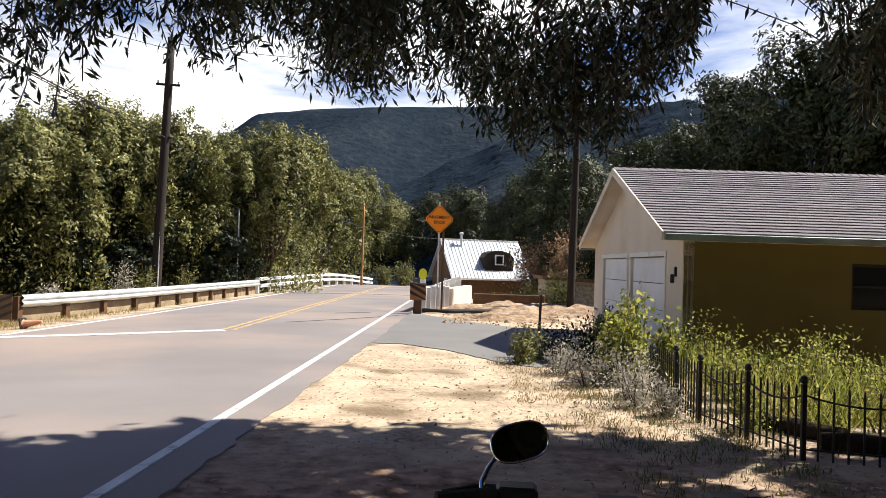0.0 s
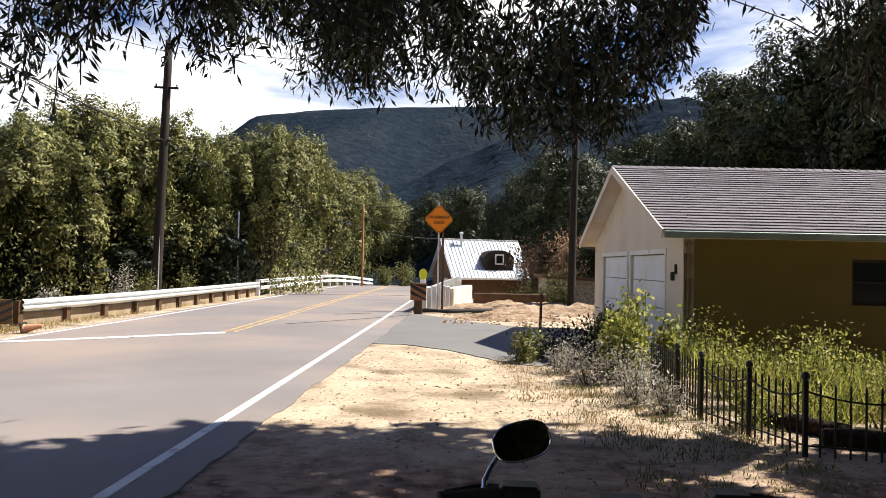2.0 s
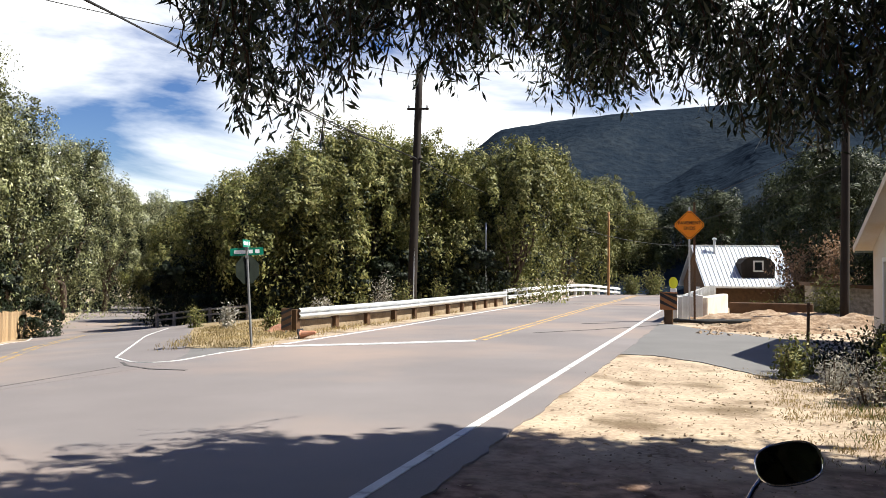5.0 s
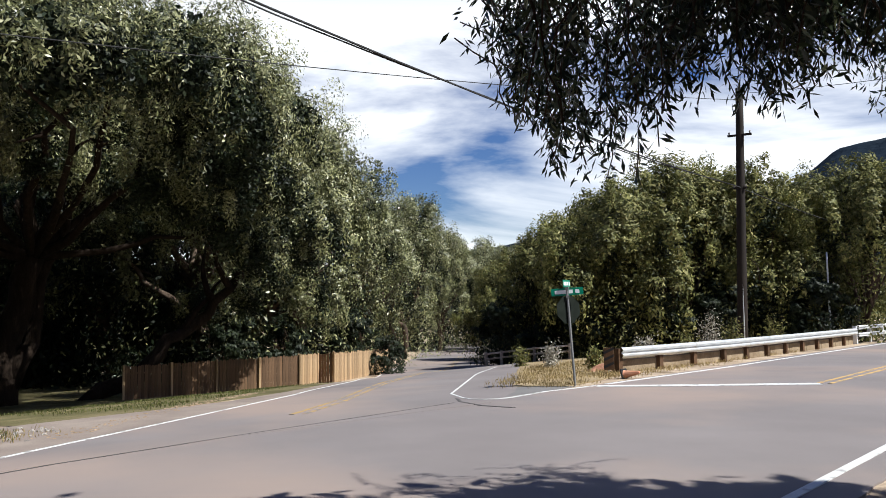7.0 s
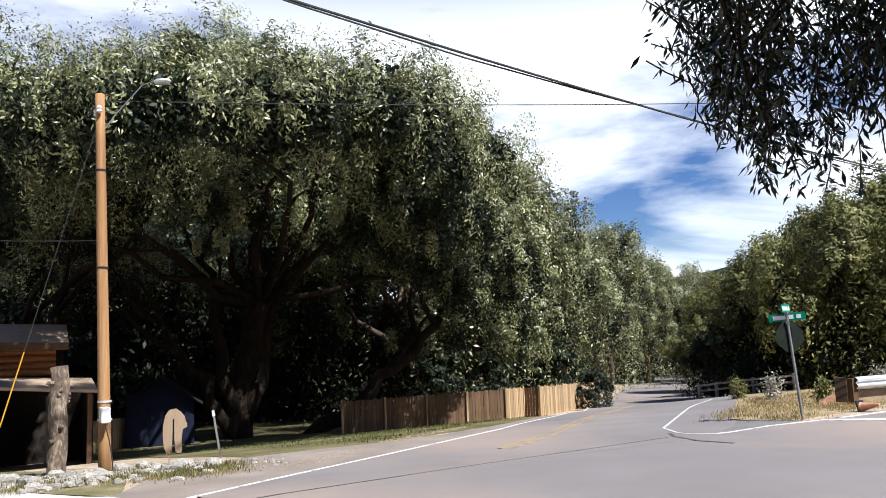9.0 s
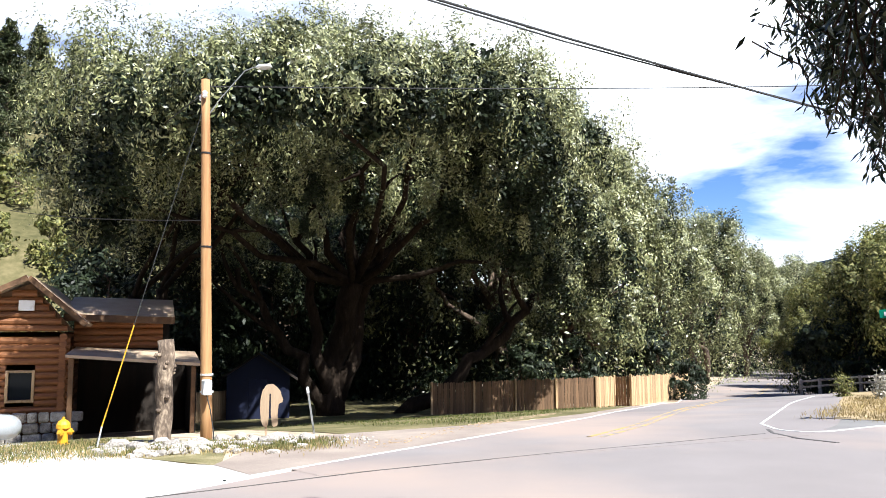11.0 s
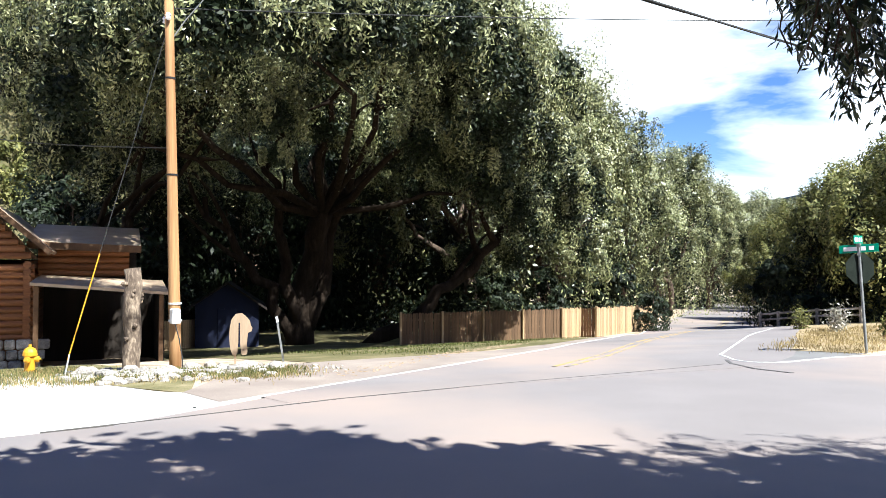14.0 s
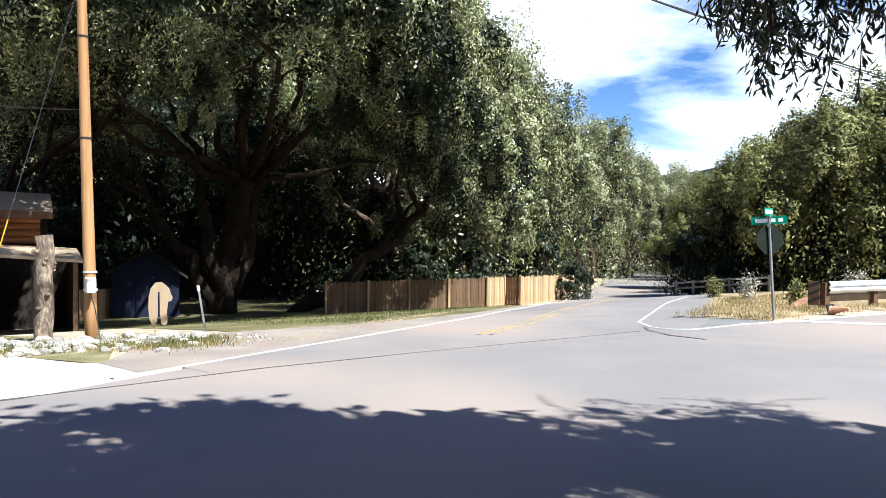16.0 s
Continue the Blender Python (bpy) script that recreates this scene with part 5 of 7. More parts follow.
def warning_sign():
    x, y = polar(0.35, 28.2)
    s = thing("warning_sign", Matrix.Translation((x, y, 0)) @ Matrix.Rotation(radians(2), 4, "Z"), "orange diamond road sign reading pavement ends on a steel post", "road sign")
    post = MB()
    post.box(-0.03, 0.02, -0.4, 0.03, 0.06, 3.95, b=0.004)
    part("post", post, GALV, s)
    post2 = MB()
    post2.box(0.13, 0.03, -0.4, 0.20, 0.10, 4.1, b=0.004)
    part("post", post2, DARK_WOOD, s)
    c, h, r = 3.32, 0.54, 0.06
    out = [(r, h - r), (h - r, r), (h - r, -r), (r, -h + r), (-r, -h + r), (-h + r, -r), (-h + r, r), (-r, h - r)]
    face = MB()
    face.prism([(a, c + b) for a, b in out], 0.008)
    f = part("panel", face, ORANGE, s)
    rim = MB()
    k = 0.92
    n = len(out)
    for i in range(n):
        a, b = out[i], out[(i + 1) % n]
        rim.add([(a[0] * k, -0.006, c + a[1] * k), (b[0] * k, -0.006, c + b[1] * k), (b[0] * (k - 0.03), -0.006, c + b[1] * (k - 0.03)), (a[0] * (k - 0.03), -0.006, c + a[1] * (k - 0.03))], [(0, 1, 2, 3)])
    part("border", rim, LETTER, f)
    m = Matrix.Rotation(radians(90), 4, "X")
    text("PAVEMENT", 0.155, Matrix.Translation((0, -0.008, c + 0.07)) @ m, LETTER, f, bold=0.003)
    text("ENDS", 0.155, Matrix.Translation((0, -0.008, c - 0.11)) @ m, LETTER, f, bold=0.003)


warning_sign()


def object_marker():
    x, y = polar(1.75, 26.6)
    s = thing("object_marker", Matrix.Translation((x, y, 0)), "black and orange striped bridge marker on a stout post", "road marker")
    post = MB()
    post.box(-0.14, 0.03, -0.3, 0.14, 0.22, 0.88, b=0.02)
    part("post", post, DARK_WOOD, s)
    p = MB()
    p.box(-0.27, -0.01, 0.48, 0.27, 0.03, 1.06, b=0.006)
    f = part("panel", p, mat("weathered orange", [(0.3, (0.22, 0.085, 0.03)), (0.7, (0.36, 0.16, 0.06))], 6, 0.6, 0.1, 50), s)
    for i in range(3):
        q = MB()
        z = 0.40 + i * 0.24
        pts = [(-0.27, z + 0.30), (-0.27, z + 0.42), (0.27, z + 0.12), (0.27, z)]
        pts = [(a, min(1.058, max(0.482, b))) for a, b in pts]
        q.add([(a, -0.014, b) for a, b in pts], [(3, 2, 1, 0)])
        part("stripe", q, BLACK, f)


object_marker()


def delineator(x, y, lab):
    s = thing("delineator", Matrix.Translation((x, y, gz(x, y))), lab, "road marker")
    q = MB()
    q.box(-0.11, -0.02, -0.3, 0.11, 0.02, 1.12, b=0.008)
    part("post", q, WHITE, s)
    q = MB()
    q.prism([(0.16 * math.cos(t), 1.32 + 0.22 * math.sin(t)) for t in np.linspace(0, 2 * math.pi, 14)[:-1]], 0.02, Matrix.Translation((0, -0.03, 0)))
    part("reflector", q, LIME, s)


delineator(-0.75, 30.2, "white post with a fluorescent yellow-green reflector")


def street_sign():
    x, y = polar(31.3, 19.7)
    s = thing("street_sign", Matrix.Translation((x, y, gz(x, y))) @ Matrix.Rotation(radians(38), 4, "Z") @ Matrix.Rotation(radians(-3.5), 4, "Y"), "green street name blades and a stop sign on one post", "road sign")
    q = MB()
    q.tube([(0, 0, -0.4), (0.0, 0.0, 2.42)], 0.032, 10)
    part("post", q, DULL_STEEL, s)
    for turn, z, ln in ((-8, 2.30, 0.78), (70, 2.50, 0.70)):
        m = Matrix.Translation((0, 0, z)) @ Matrix.Rotation(radians(turn), 4, "Z")
        q = MB()
        q.box(-ln / 2, -0.008, -0.09, ln / 2, 0.008, 0.09, m, 0.004)
        f = part("blade", q, GREEN_SIGN, s)
        for k, (a, b) in enumerate(((-0.30, -0.02), (0.04, 0.14), (0.20, 0.30))):
            w = MB()
            w.box(a, -0.011, -0.045, b, -0.0085, 0.045, m)
            part("writing", w, WHITE, f)
        br = MB()
        br.box(-0.04, -0.04, -0.15, 0.04, 0.04, -0.085, m)
        part("bracket", br, DULL_STEEL, s)
    q = MB()
    r = 0.36
    q.prism([(r * math.cos(math.pi / 8 + k * math.pi / 4), 1.86 + r * math.sin(math.pi / 8 + k * math.pi / 4)) for k in range(8)], 0.006, Matrix.Translation((0.0, 0.04, 0)) @ Matrix.Rotation(radians(28), 4, "Z"))
    part("stop_sign_back", q, SIGN_BACK, s, "dull grey back of an octagonal sign")


street_sign()
# ---------------------------------------------------------------- board fence by the side road
def board_fence():
    ob = thing("board_fence", Matrix(), "cedar board fence, sunlit at its corner and shaded under the trees", "fence")
    rng = random.Random(5)
    shapes = []
    for k in range(4):
        mb = MB()
        w = 0.135
        h = 1.46 + 0.02 * k
        mb.add([(-w / 2, -0.01, -0.1), (w / 2, -0.01, -0.1), (w / 2, -0.01, h - 0.05), (w / 2 - 0.035, -0.01, h), (-w / 2 + 0.035, -0.01, h), (-w / 2, -0.01, h - 0.05),
                (-w / 2, 0.01, -0.1), (w / 2, 0.01, -0.1), (w / 2, 0.01, h - 0.05), (w / 2 - 0.035, 0.01, h), (-w / 2 + 0.035, 0.01, h), (-w / 2, 0.01, h - 0.05)],
               [(0, 1, 2, 3, 4, 5), (11, 10, 9, 8, 7, 6)] + [(i, i + 6, (i + 1) % 6 + 6, (i + 1) % 6) for i in range(6)])
        shapes.append((mesh_of("board", mb, FENCE_WOOD), mesh_of("board", mb, FENCE_SHADED)))
    corner, notch_a, notch_b, end, left = polar(50.95, 40), polar(49.6, 41.5), polar(48.45, 41.0), polar(44.7, 52.0), polar(62.6, 37.7)
    # last item: 1 picks the boards that carry shade in their colour
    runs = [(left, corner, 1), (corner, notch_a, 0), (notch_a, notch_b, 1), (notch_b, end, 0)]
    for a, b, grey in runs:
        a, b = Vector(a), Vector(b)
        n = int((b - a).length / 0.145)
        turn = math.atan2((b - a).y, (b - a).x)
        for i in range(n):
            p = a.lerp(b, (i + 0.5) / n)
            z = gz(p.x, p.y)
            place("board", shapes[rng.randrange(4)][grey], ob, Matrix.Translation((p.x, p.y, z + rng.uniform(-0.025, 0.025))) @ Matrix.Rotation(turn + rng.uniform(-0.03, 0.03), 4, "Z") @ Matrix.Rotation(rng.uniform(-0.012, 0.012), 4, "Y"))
        m = int((b - a).length / 2.4) + 1
        for i in range(m + 1):
            p = a.lerp(b, i / m)
            q = MB()
            q.box(-0.045, -0.045, -0.4, 0.045, 0.045, 1.55, b=0.008)
            o = part("post", q, FENCE_WOOD, ob)
            nrm = Vector((math.sin(turn), -math.cos(turn))) * (0.07 if grey else -0.07)
            o.matrix_basis = Matrix.Translation((p.x + nrm.x, p.y + nrm.y, gz(p.x, p.y))) @ Matrix.Rotation(turn, 4, "Z")
        for h in (0.35, 1.15):
            q = MB()
            nrm = Vector((math.sin(turn), -math.cos(turn))) * -0.035
            q.tube([(a.lerp(b, i / 8).x + nrm.x, a.lerp(b, i / 8).y + nrm.y, gz(*a.lerp(b, i / 8)) + h) for i in range(9)], 0.03, 4)
            part("rail", q, FENCE_SHADED, ob)


board_fence()

# ---------------------------------------------------------------- iron garden fence
def iron_fence():
    ob = thing("iron_fence", Matrix(), "low black iron garden fence with swagged rails and ball-topped posts", "fence")
    posts = [(2.96, 9.9), (2.95, 8.95), (3.16, 8.1), (3.36, 7.28), (4.45, 6.95), (5.55, 6.62)]
    pm = MB()
    pm.box(-0.022, -0.022, -0.2, 0.022, 0.022, 0.70, b=0.004)
    pm.lathe([(0.012, 0.70), (0.034, 0.715), (0.038, 0.74), (0.026, 0.77), (0.006, 0.78)], 10)
    post_me = mesh_of("post", pm, IRON)
    for i, p in enumerate(posts):
        place("post", post_me, ob, Matrix.Translation((p[0], p[1], gz(*p))))
    pk = MB()
    pk.tube([(0, 0, -0.05), (0, 0, 0.63), (0, 0, 0.67)], [0.0105, 0.0105, 0.003], 6)
    pick_me = mesh_of("picket", pk, IRON)
    segs = [((2.98, 11.3), posts[0]), (posts[0], posts[1]), (posts[1], posts[2]), (posts[2], posts[3]), (posts[3], posts[4]), (posts[4], posts[5]), (posts[5], (7.4, 6.1))]
    for a, b in segs:
        a, b = Vector(a), Vector(b)
        n = max(2, int((b - a).length / (0.10 if b.y > 7 else 0.125)))
        for i in range(1, n):
            p = a.lerp(b, i / n)
            place("picket", pick_me, ob, Matrix.Translation((p.x, p.y, gz(p.x, p.y) + 0.03 * abs(i / n - 0.5))))
        top = MB()
        top.tube([(a.lerp(b, i / 10).x, a.lerp(b, i / 10).y, gz(*a.lerp(b, i / 10)) + 0.60 - 0.34 * (i / 10) * (1 - i / 10)) for i in range(11)], 0.010, 6)
        part("top_rail", top, IRON, ob)
        low = MB()
        low.tube([(a.lerp(b, i / 4).x, a.lerp(b, i / 4).y, gz(*a.lerp(b, i / 4)) + 0.10) for i in range(5)], 0.009, 6)
        part("bottom_rail", low, IRON, ob)


iron_fence()
for a, b in (((3.75, 7.75), (6.6, 7.0)), ((3.5, 8.9), (4.1, 8.0))):
    q = MB()
    q.tube([(a[0] + (b[0] - a[0]) * i / 8, a[1] + (b[1] - a[1]) * i / 8, gz(*a) + 0.07 + 0.01 * math.sin(i * 2.1)) for i in range(9)], [0.10 + 0.012 * math.sin(i * 1.7) for i in range(9)], 10)
    tagged(part("garden_log", q, BARK_DARK, smooth_it=True), "dark weathered log edging the garden bed", "log")

# ---------------------------------------------------------------- far house with a metal roof
def metal_roof_house():
    g = thing("house", Matrix.Translation((1.15, 69.2, -2.0)) @ Matrix.Rotation(radians(20), 4, "Z"), "small dark cottage with a bright corrugated metal roof and dormer", "house")
    L, D, H, A = 6.9, 5.6, 3.05, 6.05
    q = MB()
    q.box(-0.2, 0, -0.5, L, 0.2, H)
    q.box(-0.2, D - 0.2, -0.5, L, D, H)
    q.box(L - 0.2, 0.2, -0.5, L, D - 0.2, H)
    part("wall", q, DARK_WOOD, g)
    q = MB()
    tri = [(0, -0.5), (D, -0.5), (D, H), (D / 2, A - 0.1), (0, H)]
    q.add([(-0.2, y, z) for y, z in tri] + [(0.0, y, z) for y, z in tri], [(0, 4, 3, 2, 1), (5, 6, 7, 8, 9)] + [(i, (i + 1) % 5, (i + 1) % 5 + 5, i + 5) for i in range(5)])
    part("gable_wall", q, DARK_WOOD, g)
    run, over = D / 2 + 0.5, 0.35
    ln = math.hypot(run, (A - H) * run / (D / 2))
    ang = math.atan2(A - H, D / 2)
    for sgn in (1, -1):
        m = Matrix.Translation((0, D / 2, A)) @ Matrix.Rotation(0 if sgn > 0 else math.pi, 4, "Z") @ Matrix.Rotation(ang, 4, "X")
        xa, xb = (-0.2 - over, L + over) if sgn > 0 else (-L - over, 0.2 + over)
        q = MB()
        q.box(xa, -ln, -0.06, xb, 0, 0, m)
        r = part("roof", q, METAL_ROOF, g, "pale blue-white metal roof sheet")
        x = xa + 0.1
        while x < xb:
            q = MB()
            q.box(x, -ln, 0.0, x + 0.05, 0, 0.05, m)
            part("seam", q, TRIM_W, r)
            x += 0.36
    q = MB()
    q.box(-0.2 - over, D / 2 - 0.12, A - 0.03, L + over, D / 2 + 0.12, A + 0.05, b=0.01)
    part("ridge_cap", q, TRIM_W, g)
    # dormer
    d = MB()
    out = [(-1.15, 0), (1.15, 0), (1.2, 1.05), (0.85, 1.45), (0.3, 1.62), (-0.3, 1.62), (-0.85, 1.45), (-1.2, 1.05)]
    m = Matrix.Translation((4.2, 0.35, 3.30)) @ Matrix.Diagonal((1.22, 1, 1.1, 1))
    d.prism(out, 2.4, m @ Matrix.Translation((0, 1.0, 0)))
    dm = part("dormer", d, POLE_DARK, g, "dark boarded dormer")
    d = MB()
    d.box(-0.36, -0.26, 0.45, 0.36, -0.225, 1.3, m)
    part("window_frame", d, TRIM_W, dm)
    d = MB()
    d.box(-0.25, -0.29, 0.56, 0.25, -0.262, 1.18, m)
    part("pane", d, GLASS, dm)
    for y, z in ((1.5, 1.5),):
        w = MB()
        w.box(-0.26, y, z, -0.205, y + 0.8, z + 1.0)
        part("window", w, TRIM_W, g)
    ch = MB()
    ch.tube([(1.3, 2.2, 4.4), (1.3, 2.2, 6.5)], 0.10, 10)
    ch.lathe([(0.10, 0.0), (0.2, 0.02), (0.2, 0.14), (0.05, 0.22)], 10, Matrix.Translation((1.3, 2.2, 6.5)))
    part("flue", ch, GALV, g)
    f = MB()
    f.box(-0.6, -0.62, H - 0.62, L + 0.4, -0.52, H - 0.45, b=0.01)
    part("fascia", f, TRIM_W, g)


metal_roof_house()


def low_shed():
    g = thing("shed", Matrix.Translation((6.2, 47.0, -1.6)), "low grey shed with a sagging dark roof", "shed")
    q = MB()
    q.box(0, 0, -0.6, 5.5, 4, 2.6)
    part("wall", q, STONE, g)
    q = MB()
    q.box(-0.4, -0.5, 2.6, 6, 4.4, 2.78, Matrix.Rotation(radians(2.5), 4, "Y"))
    part("roof", q, DARK_WOOD, g)
    for x in (0.4, 3.0):
        q = MB()
        q.box(x, -0.04, 1.0, x + 1.0, -0.002, 1.9, b=0.006)
        part("window", q, GLASS, g)


low_shed()

# ---------------------------------------------------------------- turned earth, timbers and concrete by the bridge
def mound(name, x, y, rx, ry, h, material, label, seed, category="earth"):
    """A lumpy heap resting on the land."""
    mb = MB()
    n, rings = 44, 16
    vs, fs = [], []
    for j in range(rings + 1):
        t = j / rings
        for i in range(n):
            a = 2 * math.pi * i / n
            wob = 1 + 0.18 * noise.noise(Vector((math.cos(a) * 2 + seed, math.sin(a) * 2, seed)))
            px, py = x + math.cos(a) * rx * t * wob, y + math.sin(a) * ry * t * wob
            z = gz(px, py) + h * max(0, (1 - t ** 2)) * (0.75 + 0.6 * noise.noise(Vector((px * 1.1, py * 1.1, seed)))) + 0.13 * noise.noise(Vector((px * 3.1, py * 3.1, seed))) - 0.05 * t
            vs.append((px, py, z))
    for j in range(rings):
        for i in range(n):
            fs.append((j * n + i, j * n + (i + 1) % n, (j + 1) * n + (i + 1) % n, (j + 1) * n + i))
    mb.add(vs, fs)
    return tagged(part(name, mb, material, smooth_it=True), label, category)


mound("earth_mound", 2.6, 30.0, 3.6, 2.8, 0.40, EARTH, "low heap of turned rocky earth beside the bridge", 1.3)
mound("earth_mound", 5.6, 29.0, 2.6, 2.6, 0.35, EARTH, "heap of pale rocky earth near the pole", 4.1)
mound("earth_mound", 2.2, 25.2, 2.6, 1.2, 0.22, EARTH, "spread of loose brown earth by the driveway", 6.6)
timber = MB()
timber.box(-1.5, -0.14, -0.1, 1.5, 0.14, 0.34, b=0.03)
tb = part("timber_beam", timber, DARK_WOOD)
tb.matrix_basis = Matrix.Translation((2.8, 33.0, 0.2)) @ Matrix.Rotation(radians(-8), 4, "Z")
tagged(tb, "heavy dark timber lying on the earth heap", "timber")
conc = MB()
conc.box(-0.16, -2.6, -0.4, 0.16, 2.6, 0.80, b=0.04)
cb = part("concrete_block", conc, PALE_WALL)
cb.matrix_basis = Matrix.Translation((0.75, 33.4, 0.0)) @ Matrix.Rotation(radians(-10), 4, "Z")
tagged(cb, "low cream concrete parapet at the bridge end", "concrete block")
for i in range(5):
    q = MB()
    q.box(-0.10, -0.05, -0.3, 0.10, 0.05, 0.86 + 0.04 * (i % 2), b=0.012)
    o = part("barrier_post", q, GALV)
    o.matrix_basis = Matrix.Translation((-0.5 + i * 0.17, 28.6 + i * 0.55, 0)) @ Matrix.Rotation(0.2, 4, "Z")
    tagged(o, "pale steel barrier post at the bridge corner", "post", "barrier posts at the bridge")
hose = MB()
hose.tube([(-1.0 + 0.3 * i, 27.6 - 0.55 * math.sin(i * 0.28) + 0.12 * math.sin(i * 1.3) + 0.012 * i * i, gz(-1.0 + 0.3 * i, 27.5) + 0.10) for i in range(19)], [0.07 + 0.015 * math.sin(i * 1.7) for i in range(19)], 8)
tagged(part("drain_hose", hose, RUBBER, smooth_it=True), "dark erosion sock lying along the loose earth", "hose")
stk = MB()
stk.tube([(0, 0, -0.2), (0.02, 0, 1.05)], 0.035, 6)
so = part("stake", stk, DARK_WOOD)
so.matrix_basis = Matrix.Translation((2.35, 18.9, 0))
tagged(so, "thin dark wooden stake in the dirt", "stake")

# ---------------------------------------------------------------- corner with the new pole
def on_ray(az, dist):
    x, y = polar(az, dist)
    return x, y, gz(x, y)


def hydrant():
    x, y, z = on_ray(87.1, 20.6)
    h = thing("fire_hydrant", Matrix.Translation((x, y, z)) @ Matrix.Rotation(radians(70), 4, "Z"), "yellow cast iron fire hydrant in the grass", "hydrant")
    q = MB()
    q.lathe([(0.17, -0.1), (0.17, 0.05), (0.115, 0.06), (0.115, 0.40), (0.16, 0.41), (0.16, 0.45)], 16)
    part("barrel", q, YELLOW, h, smooth_it=False)
    q = MB()
    q.lathe([(0.155, 0.45), (0.15, 0.50), (0.11, 0.57), (0.05, 0.61), (0.035, 0.615), (0.035, 0.67)], 16)
    part("bonnet", q, YELLOW, h, smooth_it=False)
    for a in (0, 90, 180):
        q = MB()
        m = Matrix.Rotation(radians(a), 4, "Z") @ Matrix.Translation((0, -0.10, 0.33)) @ Matrix.Rotation(radians(90), 4, "X")
        q.lathe([(0.06, 0), (0.06, 0.05), (0.075, 0.05), (0.075, 0.10), (0.025, 0.105), (0.025, 0.14)], 12, m)
        part("outlet_cap", q, YELLOW, h)


hydrant()


def log_post():
    x, y, z = on_ray(81.0, 17.7)
    rng = np.random.default_rng(9)
    q = MB()
    n = 14
    q.tube([(0.03 * math.sin(i * 0.8), 0.02 * math.cos(i * 1.1), -0.3 + 2.48 * i / (n - 1)) for i in range(n)], [0.185 + 0.008 * math.sin(i * 1.9) - 0.015 * i / n for i in range(n)], 14)
    for i in range(11):
        a, zz = rng.uniform(0, 6.28), rng.uniform(0.2, 2.0)
        q.tube([(0.15 * math.cos(a), 0.15 * math.sin(a), zz), (0.225 * math.cos(a), 0.225 * math.sin(a), zz + 0.03)], [0.05, 0.035], 7)
    o = part("log_post", q, mat("peeling log bark", [(0.36, (0.045, 0.032, 0.024)), (0.5, (0.13, 0.095, 0.068)), (0.64, (0.36, 0.28, 0.20))], 4, 0.95, 1.0, 22, streak=(1, 1, 0.45), bump_dist=0.05), smooth_it=True)
    o.matrix_basis = Matrix.Translation((x, y, z))
    tagged(o, "stout knotty log post with peeling bark", "post")


log_post()


def meter_box():
    b = MB()
    b.box(0.14, -0.18, 1.02, 0.40, 0.0, 1.34, b=0.02)
    part("meter_box", b, WHITE, wp, "white plastic junction box")
    for h, rr in ((1.42, 0.142), (1.05, 0.144), (4.2, 0.122), (6.3, 0.113)):
        s = MB()
        f = h / (7.45 + 0.55)
        s.lathe([(rr, 0), (rr, 0.04)], 14, Matrix.Translation((-0.10 * f, -0.22 * f, h)))
        part("strap", s, GALV if h < 2 else BLACK, wp)
    for dx in (-0.16, 0.16):
        s = MB()
        s.lathe([(0.02, 0), (0.06, 0.03), (0.04, 0.07), (0.065, 0.11), (0.03, 0.16)], 10, Matrix.Translation((-0.10 + dx, -0.26, 7.55)))
        part("insulator", s, WHITE, wp)
    w = MB()
    w.tube([(0.2, -0.1, 1.1), (0.34, -0.1, 1.02), (0.5, -0.05, 0.72), (0.62, 0, 0.28), (0.66, 0, 0.0)], 0.012, 5)
    part("loose_cable", w, WIRE, wp)
    arm = MB()
    arm.tube([(-0.1, -0.2, 7.1), (0.0, 0.1, 7.6), (0.22, 0.58, 8.25), (0.36, 0.83, 8.36)], 0.014, 8)
    part("lamp_arm", arm, DULL_STEEL, wp)
    hd = MB()
    hd.lathe([(0.02, 0.05), (0.14, 0.03), (0.17, -0.03), (0.12, -0.07)], 10, Matrix.Translation((0.43, 0.96, 8.35)) @ Matrix.Scale(0.75, 4) @ Matrix.Scale(1.6, 4, (0.6, 0.8, 0)))
    part("lamp_head", hd, GALV, wp, "grey street lamp head")


meter_box()
gx, gy, g_z = on_ray(85.2, 17.6)
guy = thing("guy_wire", Matrix(), "steel guy wire with a yellow plastic guard", "cable")
q = MB()
p0, p1 = Vector((gx, gy, g_z)), Vector((wpos[0] - 0.08, wpos[1] - 0.2, 7.0))
q.tube([p0, p1], 0.008, 5)
part("wire", q, WIRE, guy)
q = MB()
q.tube([p0.lerp(p1, 0.045), p0.lerp(p1, 0.33)], 0.014, 8)
part("guard", q, YELLOW, guy, "bright yellow plastic guard sleeve")
q = MB()
q.tube([p0 - Vector((0, 0, 0.2)), p0.lerp(p1, 0.06)], 0.018, 6)
part("anchor_rod", q, GALV, guy)


